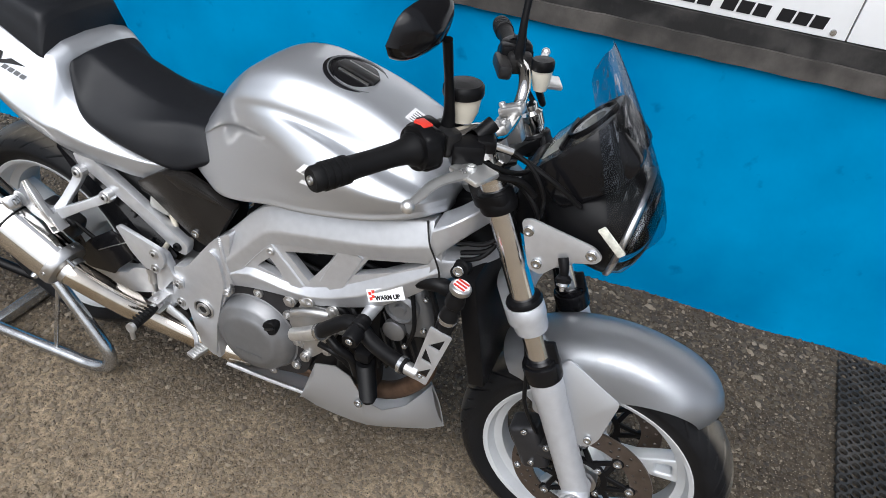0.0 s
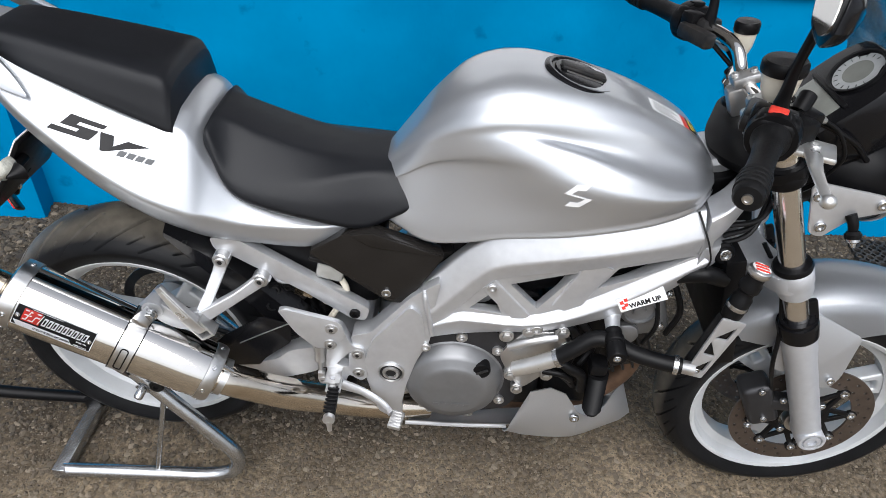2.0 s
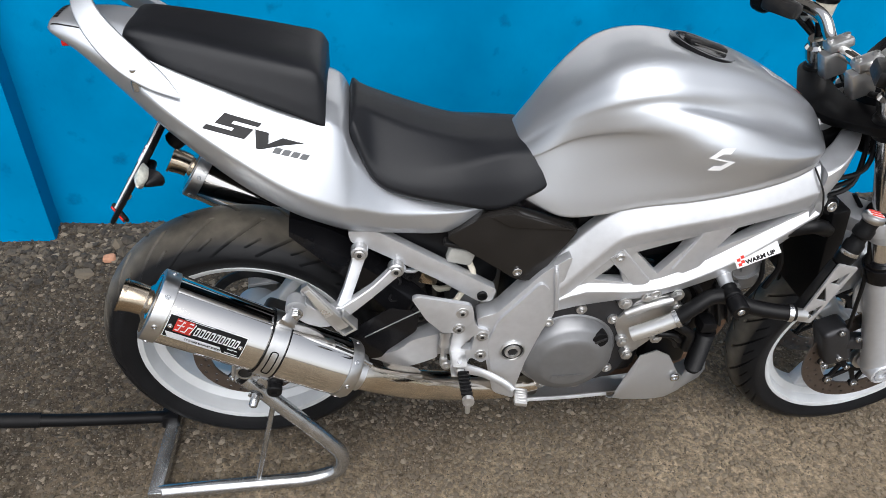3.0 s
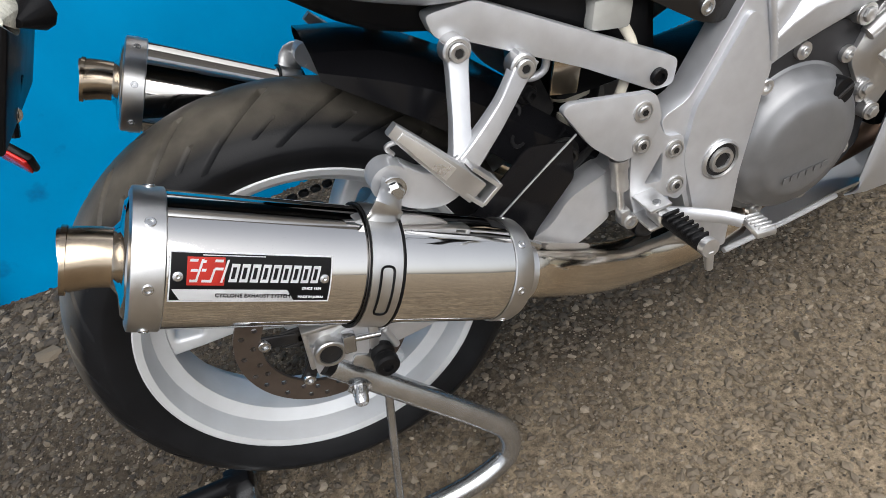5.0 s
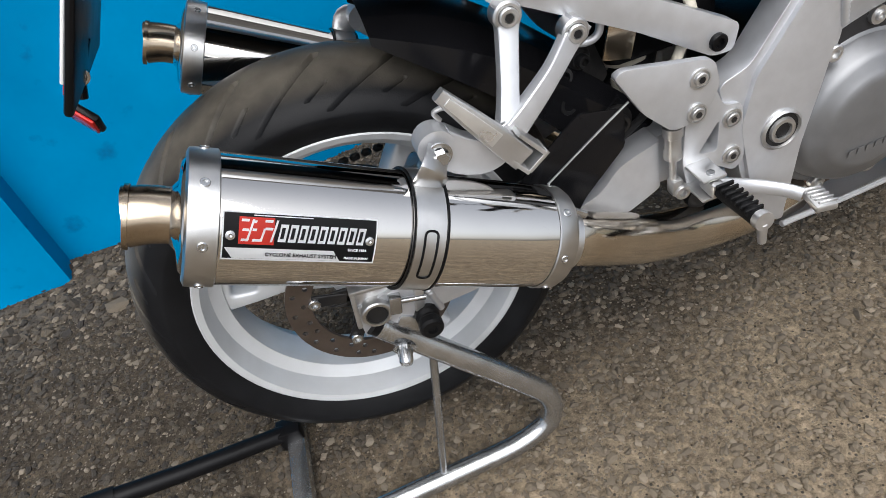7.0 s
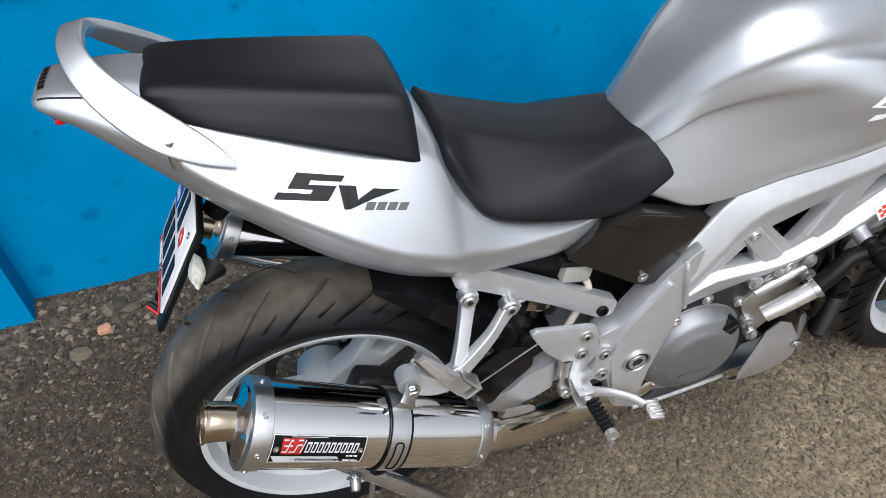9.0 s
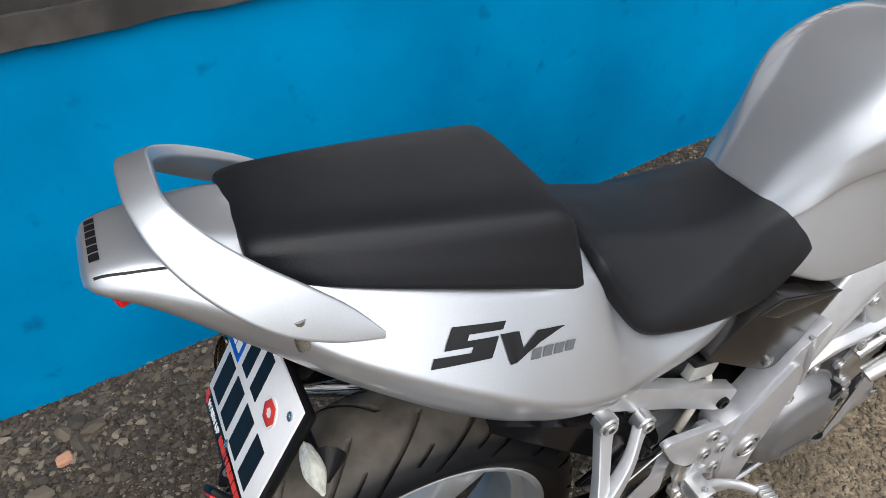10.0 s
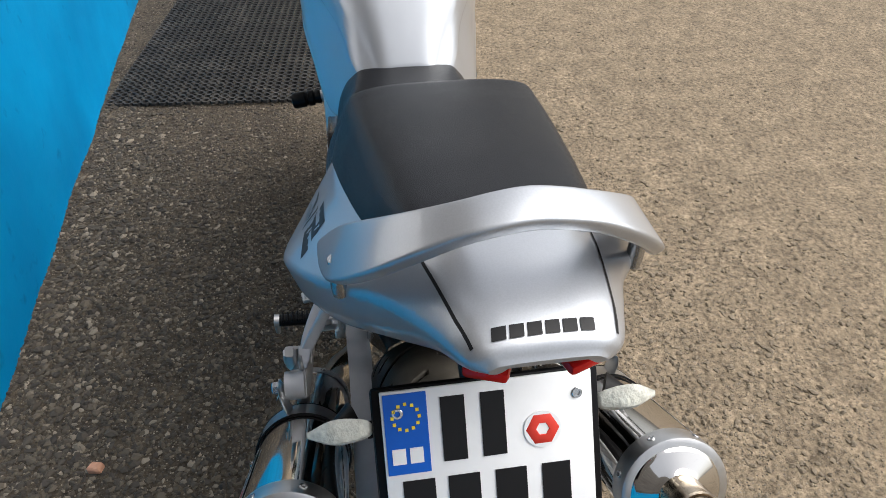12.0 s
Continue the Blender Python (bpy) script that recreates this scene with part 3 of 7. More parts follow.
def stones(count, spots, name, label, smin, smax, mat):
    """Loose stones as one object: spots gives the place of each."""
    rng = np.random.default_rng(5 + count)
    base = bmesh.new()
    bmesh.ops.create_icosphere(base, subdivisions=1, radius=1)
    bv = np.array([v.co[:] for v in base.verts])
    bf = np.array([[v.index for v in f.verts] for f in base.faces])
    base.free()
    verts, faces = [], []
    for i in range(count):
        x, y = spots(rng)
        s = smin + (smax - smin) * rng.random() ** 2.4
        v = bv * (1 + 0.35 * rng.standard_normal((len(bv), 1)).clip(-1, 1)) * (np.array((1, 0.8, 0.55)) * (0.8 + 0.5 * rng.random(3)))
        a = rng.random() * 6.283
        c, q = math.cos(a), math.sin(a)
        v = v @ np.array(((c, -q, 0), (q, c, 0), (0, 0, 1)))
        faces.append(bf + len(bv) * i)
        verts.append(v * s + (x, y, ground_height(x, y) + s * 0.12))
    me = bpy.data.meshes.new(name)
    me.from_pydata(np.concatenate(verts).tolist(), [], np.concatenate(faces).tolist())
    me.materials.append(mat)
    return tagged(new(name, me), label, "gravel", kind="stuff")


stones(78000, lambda g: (lambda x: (x, 0.93 + 0.085 * x - abs(g.normal(0, 0.95))))(g.normal(0.5, 1.15)), "gravel", "fine loose grey and brown gravel", 0.0019, 0.0085, STONE)
stones(5200, lambda g: (lambda x: (x, 0.86 + 0.085 * x - abs(g.normal(0, 0.13)) - (0.07 if x < -0.72 else 0)))(g.uniform(-1.7, 0.0) if g.random() < 0.7 else g.uniform(0.0, 2.4)), "coarse_gravel", "coarser loose gravel along the foot of the wall", 0.004, 0.014, STONE)
stones(60, lambda g: (lambda x: (x, 0.80 + 0.085 * x - abs(g.normal(0, 0.07))))(g.uniform(-1.5, -0.45)), "rubble", "larger broken stones by the wall's corner", 0.012, 0.03, STONE)


def brick_bit(x, y, s, a):
    ob = tagged(finish("brick_fragment", box_bm((s, s * 0.75, s * 0.6), pose(0, 0, 0, 8, 12, a), s * 0.15, 1), BRICK), "broken reddish brick fragment on the gravel", "brick", "brick bits")
    for v in ob.data.vertices:
        v.co += noise.noise_vector(v.co * 60) * s * 0.12
    ob.location = (x, y, ground_height(x, y) + s * 0.25)


brick_bit(-0.526, 0.659, 0.035, 20)
brick_bit(0.458, 0.687, 0.03, 70)
brick_bit(-0.05, 0.72, 0.022, 10)


def rubber_mat():
    """A ring mat: a sheet of cells, each with a hole through it."""
    ob = thing("rubber_mat", (2.27, 0.3, 0), "black perforated rubber ring mat lying by the wall", "mat")
    p, nx, ny, z0, z1 = 0.034, 44, 43, 0.004, 0.016
    m = Matrix.Translation((2.135, 1.055, 0.0)) @ Matrix.Rotation(radians(-94.6), 4, "Z")
    verts, faces = [], []
    for i in range(ny):
        for j in range(nx):
            cx, cy = (i + 0.5) * p, (j + 0.5) * p
            ring_o, ring_i = [], []
            for k in range(8):
                a = math.pi / 8 + k * math.pi / 4
                q = 0.5 * p / max(abs(math.cos(a)), abs(math.sin(a)))
                ring_o.append((cx + q * math.cos(a), cy + q * math.sin(a)))
                ring_i.append((cx + 0.36 * p * math.cos(a), cy + 0.36 * p * math.sin(a)))
            b = len(verts)
            verts += [(*c, z1) for c in ring_o] + [(*c, z1) for c in ring_i] + [(*c, z0) for c in ring_i] + [(*c, z0) for c in ring_o]
            for k in range(8):
                n = (k + 1) % 8
                faces += [(b + k, b + n, b + 8 + n, b + 8 + k), (b + 8 + k, b + 8 + n, b + 16 + n, b + 16 + k)]
                if i in (0, ny - 1) or j in (0, nx - 1):
                    faces.append((b + 24 + k, b + 24 + n, b + n, b + k))
    # columns of cells are staggered by half a cell's length in every second row
    me = bpy.data.meshes.new("sheet")
    me.from_pydata([tuple(m @ Vector(v) - ob.location) for v in verts], [], faces)
    me.materials.append(MAT)
    sheet = new("sheet", me)
    sheet.parent = ob
    return ob


rubber_mat()
kerb = box_bm((0.7, 0.9, 0.5), Matrix.Translation((3.98, -0.24, 0.22)) @ Matrix.Rotation(0.06, 4, "Z"), 0.03)
PALE = material("pale painted concrete", (0.62, 0.58, 0.47), 0.7, 0, 0.1, 6, 0.4, 60, second=(0.2, 0.5, 0.52), second_amount=0.5, second_scale=1.2)
tagged(finish("painted_block", kerb, PALE), "pale painted concrete block beyond the mat", "block")

# ---- the motorcycle ----
bike = thing("motorcycle", (0.7, 0, 0), "silver naked motorcycle with black seats on a paddock stand", "motorcycle")
HOME = Matrix.Translation((-0.7, 0, 0))
STEER = 0.0
RAKE = radians(25.4)
HEAD = Vector((1.055, 0, 0.93))
UP = Vector((-math.sin(RAKE), 0, math.cos(RAKE)))
FRONT = Matrix.Translation(HEAD) @ Matrix.Rotation(radians(STEER), 4, UP) @ Matrix.Translation(-HEAD)


def on_bike(name, bm, mat, parent=None, label="", steer=False, sharp=38):
    if steer:
        moved(bm, FRONT)
    return part(name, moved(bm, HOME), mat, parent or bike, label, sharp)


def tyre_bm(c, y, r_out, r_bead, half, crown, sipes, turn):
    """A tyre with its tread grooves cut into the crown."""
    nseg, ncs = 1440, 124
    th = np.linspace(0, 2 * math.pi, nseg, endpoint=False)
    rows = []
    for k in range(ncs + 1):
        s = -1 + 2 * k / ncs
        s = math.copysign(0.72 * abs(s) / 0.9 if abs(s) < 0.9 else 0.72 + 2.8 * (abs(s) - 0.9), s)
        a = abs(s)
        if a < 0.72:
            u = a / 0.72
            yy = half * math.sin(u * 1.35) / math.sin(1.35)
            rr = r_out - crown * (1 - math.cos(u * 1.35)) / (1 - math.cos(1.35))
        else:
            u = (a - 0.72) / 0.28
            yy = half * (1 - 0.16 * u ** 1.6)
            rr = r_out - crown - (r_out - crown - r_bead) * u
        g = np.zeros(nseg)
        if a < 0.66:
            u = a / 0.72
            side = 0.5 if s > 0 else 0.0
            ph = (th * sipes / (2 * math.pi) + side - turn * (u ** 1.3) * 1.1) % 1.0
            ins = (u > 0.08) & (u < 0.90)
            w = 0.062 * (1 - 0.35 * u)
            g += ins * 0.0075 * np.clip(1.6 * (1 - np.abs(ph - 0.5) / w), 0, 1)
            ph2 = (ph + 0.5) % 1.0
            g += ((u > 0.52) & (u < 0.74)) * 0.0055 * np.clip(1.6 * (1 - np.abs(ph2 - 0.5) / (w * 0.8)), 0, 1)
        if 0.74 < a < 0.78:
            g += 0.0012
        rad = rr - g
        rows.append([(c[0] + rad[i] * math.cos(th[i]), y + math.copysign(yy, s), c[1] + rad[i] * math.sin(th[i])) for i in range(nseg)])
    return grid_bm(rows, True)


def rim_bm(c, y, lip, half):
    """The barrel of a cast wheel, with lips and a well."""
    pr = [(lip, half), (lip - 0.004, half + 0.002), (lip - 0.012, half - 0.001), (lip - 0.016, half - 0.012), (lip - 0.020, half * 0.55),
          (lip - 0.036, half * 0.4), (lip - 0.038, 0), (lip - 0.036, -half * 0.4), (lip - 0.020, -half * 0.55),
          (lip - 0.016, -half + 0.012), (lip - 0.012, -half + 0.001), (lip - 0.004, -half - 0.002), (lip, -half),
          (lip - 0.004, -half + 0.01), (lip - 0.012, -half * 0.55), (lip - 0.026, -half * 0.36), (lip - 0.026, half * 0.36), (lip - 0.012, half * 0.55), (lip - 0.004, half - 0.01)]
    return turn_bm(pr, (c[0], y, c[1]), (0, 1, 0), 96, closed=True)


def spoke_bm(c, y, r0, r1, ang, w0, w1, t, slot=True):
    """One broad hollow cast spoke that forks into a slotted foot at the rim."""
    poly = [(r0, -w0), (r0 + (r1 - r0) * 0.45, -w0 * 0.72), (r1 - 0.05, -w1 * 0.8), (r1, -w1), (r1, w1), (r1 - 0.05, w1 * 0.8), (r0 + (r1 - r0) * 0.45, w0 * 0.72), (r0, w0)]
    holes = [rounded([(r1 - 0.052, -w1 * 0.34), (r1 - 0.018, -w1 * 0.4), (r1 - 0.018, w1 * 0.4), (r1 - 0.052, w1 * 0.34)], 0.006)] if slot else []
    bm = plate_bm(poly, y - t, y + t, holes, bevel=0.006, seg=3)
    m = Matrix.Translation((c[0], 0, c[1])) @ Matrix.Rotation(-ang, 4, "Y")
    return moved(bm, m)


def disc_bm(c, y, r0, r1, t, nh, rows=2):
    """A drilled brake disc."""
    bm = bmesh.new()
    loops = []
    edges = []
    for r, n in ((r1, 72), (r0, 56)):
        loops.append([(c[0] + r * math.cos(a), c[1] + r * math.sin(a)) for a in np.linspace(0, 2 * math.pi, n, endpoint=False)])
    for i in range(nh):
        for k in range(rows):
            a = 2 * math.pi * (i + 0.5 * k + 0.13 * (i % 3)) / nh
            r = r0 + (r1 - r0) * (0.3 + 0.42 * k)
            loops.append([(c[0] + r * math.cos(a) + 0.0038 * math.cos(q), c[1] + r * math.sin(a) + 0.0038 * math.sin(q)) for q in np.linspace(0, 2 * math.pi, 7, endpoint=False)])
    bm.free()
    return plate_bm(loops[0], y - t, y + t, loops[1:], bevel=0)


# -- rear wheel
RW = (0.030, 0.347)
rw = on_bike("rear_wheel", turn_bm([(0.0001, -0.075), (0.034, -0.075), (0.042, -0.05), (0.05, -0.03), (0.06, 0.0), (0.05, 0.04), (0.045, 0.075), (0.0001, 0.075)], (RW[0], 0, RW[1]), (0, 1, 0), 40), WHEEL, None, "pale silver cast rear wheel")
on_bike("rim", rim_bm(RW, 0, 0.221, 0.066), WHEEL, rw)
on_bike("tyre", tyre_bm(RW, 0, 0.294, 0.218, 0.079, 0.046, 20, 1.1), rubber("rear tyre rubber", *RW, 0.294, 0.012), rw, "worn black rubber tyre with curved grooves")
for a in (166, 46, -74):
    on_bike("spoke", spoke_bm(RW, 0, 0.03, 0.194, radians(a), 0.036, 0.044, 0.022), WHEEL, rw)
on_bike("brake_disc", disc_bm(RW, -0.085, 0.078, 0.110, 0.0025, 22), DISC, rw, "drilled rusty brake disc")
for i in range(5):
    a = radians(20 + 72 * i)
    on_bike("disc_bobbin", bolt_bm((RW[0] + 0.074 * math.cos(a), -0.087, RW[1] + 0.074 * math.sin(a)), (0, -1, 0), 0.008, 0.005), STEEL, rw)
    on_bike("disc_carrier", spoke_bm(RW, -0.084, 0.03, 0.084, a, 0.016, 0.010, 0.003, False), DARK, rw)
ring = turn_bm([(0.085, 0.062), (0.105, 0.062), (0.105, 0.068), (0.085, 0.068)], (RW[0], 0, RW[1]), (0, 1, 0), 44, closed=True)
on_bike("sprocket", ring, DARK, rw)

rw.location = (-0.008, 0.015, -0.008)

# -- front wheel
FW = (1.410, 0.309)
fw = on_bike("front_wheel", turn_bm([(0.0001, -0.07), (0.028, -0.07), (0.032, -0.045), (0.045, -0.03), (0.045, 0.03), (0.032, 0.045), (0.028, 0.07), (0.0001, 0.07)], (FW[0], 0, FW[1]), (0, 1, 0), 36), WHEEL, None, "pale silver cast front wheel", steer=True)
on_bike("rim", rim_bm(FW, 0, 0.222, 0.050), WHEEL, fw, steer=True)
on_bike("tyre", tyre_bm(FW, 0, 0.288, 0.219, 0.060, 0.040, 22, -1.25), rubber("front tyre rubber", *FW, 0.288), fw, "worn black rubber tyre with curved grooves", steer=True)
for a in (18, 138, 258):
    on_bike("spoke", spoke_bm(FW, 0, 0.03, 0.192, radians(a), 0.026, 0.034, 0.017), WHEEL, fw, steer=True)
for s in (-1, 1):
    d = on_bike("brake_disc", disc_bm(FW, s * 0.074, 0.101, 0.145, 0.0022, 30), DISC, fw, "drilled front brake disc", steer=True)
    on_bike("carrier_ring", turn_bm([(0.044, -0.004), (0.057, -0.004), (0.057, 0.004), (0.044, 0.004)], (FW[0], s * 0.074, FW[1]), (0, 1, 0), 40, closed=True), BLACK, fw, steer=True)
    on_bike("carrier_hub", turn_bm([(0.026, -0.010), (0.036, -0.010), (0.036, 0.010), (0.026, 0.010)], (FW[0], s * 0.078, FW[1]), (0, 1, 0), 32, closed=True), SATIN, fw, steer=True)
    for i in range(8):
        a = radians(11 + 45 * i)
        tip = (FW[0] + 0.101 * math.cos(a), s * 0.075, FW[1] + 0.101 * math.sin(a))
        arms = [bar_bm([(FW[0] + 0.052 * math.cos(a + k), s * 0.074, FW[1] + 0.052 * math.sin(a + k)), tip], [0.0058, 0.0048], [0.0035, 0.003], 3, 0.0015) for k in (-0.36, 0.36)]
        lug = turn_bm([(0.0125, -0.003), (0.0125, 0.003), (0.0001, 0.003)], tip, (0, s, 0), 14)
        on_bike("disc_carrier", join_bm(*arms, lug), BLACK, fw, steer=True)
        on_bike("disc_bobbin", turn_bm([(0.0095, 0.002), (0.0090, 0.0065), (0.0055, 0.0070), (0.0050, 0.004), (0.0001, 0.004)], tip, (0, s, 0), 14), STEEL, fw, steer=True)
        if i % 2:
            on_bike("carrier_bolt", bolt_bm((FW[0] + 0.050 * math.cos(a), s * 0.078, FW[1] + 0.050 * math.sin(a)), (0, s, 0), 0.0075, 0.004), STEEL, fw, steer=True)


# -- fork
def along_fork(h, off=0.0):
    """A point h metres up the fork from the axle, off metres forward of its line."""
    return (FW[0] + h * UP.x + off * UP.z, FW[1] + h * UP.z - off * UP.x)


def fork_leg(s):
    y = s * 0.111
    x0, z0 = along_fork(0)
    ax = tuple(UP)
    leg = on_bike("fork_slider", turn_bm([(0.0001, -0.022), (0.02, -0.022), (0.0265, -0.014), (0.028, 0.02), (0.029, 0.25), (0.031, 0.262), (0.031, 0.312), (0.029, 0.318), (0.0001, 0.318)], (x0, y, z0), ax, 28), FORK, None, "silver painted lower fork leg", steer=True)
    on_bike("axle_clamp", join_bm(turn_bm([(0.0275, -0.02), (0.0275, 0.028), (0.0255, 0.031), (0.0205, 0.031), (0.0195, 0.026), (0.0001, 0.026)], (x0, y, z0), (0, s, 0), 28),
                                  turn_bm([(0.0165, 0.026), (0.0165, 0.0315), (0.010, 0.0315), (0.009, 0.024), (0.0001, 0.024)], (x0, y, z0), (0, s, 0), 24)), FORK, leg, steer=True)
    on_bike("dust_seal", turn_bm([(0.031, 0.300), (0.0345, 0.303), (0.0355, 0.332), (0.034, 0.338), (0.030, 0.339), (0.030, 0.346), (0.022, 0.347)], (x0, y, z0), ax, 28), GLOSS, leg, steer=True)
    on_bike("fork_tube", turn_bm([(0.0215, 0.28), (0.0215, 0.70), (0.0001, 0.70)], (x0, y, z0), ax, 28), TUBE, leg, "polished upper fork tube", steer=True)
    on_bike("lower_collar", turn_bm([(0.0215, 0.408), (0.0285, 0.410), (0.0305, 0.418), (0.0305, 0.436), (0.0325, 0.440), (0.0325, 0.462), (0.030, 0.466), (0.0215, 0.468)], (x0, y, z0), ax, 28), FORK, leg, steer=True)
    on_bike("clamp_ring", turn_bm([(0.0215, 0.466), (0.0315, 0.468), (0.0325, 0.473), (0.0300, 0.478), (0.0215, 0.480)], (x0, y, z0), ax, 28), BLACK, leg, steer=True)
    on_bike("top_collar", turn_bm([(0.0215, 0.646), (0.029, 0.648), (0.031, 0.654), (0.031, 0.664), (0.029, 0.668), (0.029, 0.682), (0.025, 0.686), (0.0001, 0.686)], (x0, y, z0), ax, 28), BLACK, leg, steer=True)
    on_bike("fork_cap", turn_bm([(0.024, 0.70), (0.024, 0.722), (0.018, 0.728), (0.018, 0.738), (0.0001, 0.738)], (x0, y, z0), ax, 20), CHROME, leg, steer=True)
    # the mudguard's stay clamp on the slider
    px, pz = along_fork(0.345, 0.026)
    on_bike("guard_clip", box_bm((0.02, 0.012, 0.07), Matrix.Translation((px, y, pz)) @ Matrix.Rotation(-RAKE, 4, "Y"), 0.004), BLACK, leg, steer=True)
    return leg


legs = [fork_leg(-1), fork_leg(1)]


def yoke(h, t, name, mat, lab):
    x, z = along_fork(h)
    m = Matrix.Translation((x, 0, z)) @ Matrix.Rotation(-RAKE, 4, "Y")
    shape = [(-0.026, -0.140), (0.024, -0.140), (0.028, -0.10), (-0.01, -0.06), (-0.02, 0), (-0.01, 0.06), (0.028, 0.10), (0.024, 0.140), (-0.026, 0.140), (-0.075, 0.05), (-0.085, 0), (-0.075, -0.05)]
    bm = plate_bm(rounded(shape, 0.02), -t, t, bevel=0.005, seg=2)
    moved(bm, Matrix.Rotation(radians(90), 4, "X"))
    for v in bm.verts:
        v.co.y = -v.co.y
    return on_bike(name, moved(bm, m), mat, None, lab, steer=True)


yoke(0.448, 0.018, "lower_yoke", FORK, "silver lower fork yoke")
yoke(0.672, 0.009, "top_yoke", BLACK, "dark top fork yoke")

# -- front mudguard
rows = []
for a in np.linspace(54, 134, 34):
    f = (a - 54) / 80
    w = 0.084 * (0.55 + 0.45 * min(1, f / 0.18) ** 0.6) * (1 if f < 0.85 else 1 - (f - 0.85) * 1.0)
    row = []
    for u in np.linspace(-1, 1, 21):
        au = abs(u)
        r = 0.345 - 0.012 * f - 0.050 * au ** 2.1 - (0.02 * (1 - f / 0.12) ** 2 if f < 0.12 else 0)
        r -= np.interp(f, (0, 0.18, 0.42, 0.92, 1), (0, 0, 0.042, 0.030, 0)) * max(0, (au - 0.7) / 0.3)
        row.append((FW[0] + r * math.cos(radians(a)), w * math.sin(u * 1.3) / math.sin(1.3), FW[1] + r * math.sin(radians(a))))
    rows.append(row)
bm = grid_bm(rows)
bmesh.ops.solidify(bm, geom=list(bm.faces), thickness=0.003)
guard = on_bike("front_mudguard", bm, SILVER, None, "glossy silver front mudguard", steer=True)
for s in (-1, 1):
    poly = [(1.262, 0.530), (1.311, 0.608), (1.424, 0.558), (1.412, 0.468), (1.398, 0.444), (1.378, 0.440), (1.345, 0.462), (1.278, 0.475)]
    bm = plate_bm(poly, s * 0.084, s * 0.090, bevel=0.003, round_r=0.010, shift=lambda x, z, s=s: s * 0.22 * (0.54 - z))
    on_bike("guard_side", bm, SILVER, guard, steer=True)
    on_bike("guard_bolt", bolt_bm((1.393, s * 0.109, 0.461), (0, s, 0.2), 0.008, 0.004), STEEL, guard, steer=True)

# -- front calipers and lines
for s in (-1, 1):
    cal = on_bike("brake_caliper", join_bm(box_bm((0.115, 0.055, 0.06), Matrix.Translation((1.295, s * 0.082, 0.365)) @ Matrix.Rotation(radians(62), 4, "Y"), 0.012, 3),
                                           box_bm((0.06, 0.03, 0.03), Matrix.Translation((1.338, s * 0.095, 0.375)), 0.006)), CASE, None, "dark front brake caliper", steer=True)
    for dx, dz in ((-0.02, 0.05), (0.012, -0.03), (0.03, 0.03), (-0.012, -0.055)):
        on_bike("caliper_bolt", bolt_bm((1.297 + dx, s * 0.109, 0.365 + dz), (0, s, 0), 0.007, 0.006), STEEL, cal, steer=True)
    on_bike("brake_line", tube_bm([(1.30, s * 0.10, 0.41), (1.262, s * 0.118, 0.50), (1.245, s * 0.112, 0.585), (1.215, s * 0.095, 0.68), (1.175, s * 0.06, 0.74)], 0.0042, 8), HOSE, cal, steer=True)

# -- fuel tank
TANK = [  # x, top, deck half width, deck edge, shoulder half width, shoulder height, foot half width, foot height
    (0.512, 0.828, 0.040, 0.822, 0.062, 0.800, 0.076, 0.746),
    (0.545, 0.875, 0.056, 0.860, 0.082, 0.822, 0.090, 0.734),
    (0.590, 0.934, 0.082, 0.908, 0.092, 0.850, 0.106, 0.722),
    (0.645, 0.982, 0.106, 0.946, 0.116, 0.870, 0.120, 0.735),
    (0.715, 1.000, 0.114, 0.963, 0.144, 0.880, 0.132, 0.760),
    (0.800, 0.993, 0.106, 0.958, 0.168, 0.874, 0.146, 0.782),
    (0.880, 0.975, 0.098, 0.948, 0.174, 0.870, 0.148, 0.802),
    (0.950, 0.949, 0.095, 0.926, 0.165, 0.866, 0.140, 0.820),
    (1.005, 0.920, 0.086, 0.902, 0.140, 0.864, 0.120, 0.836),
    (1.040, 0.885, 0.058, 0.880, 0.085, 0.858, 0.075, 0.838),
]
st = []
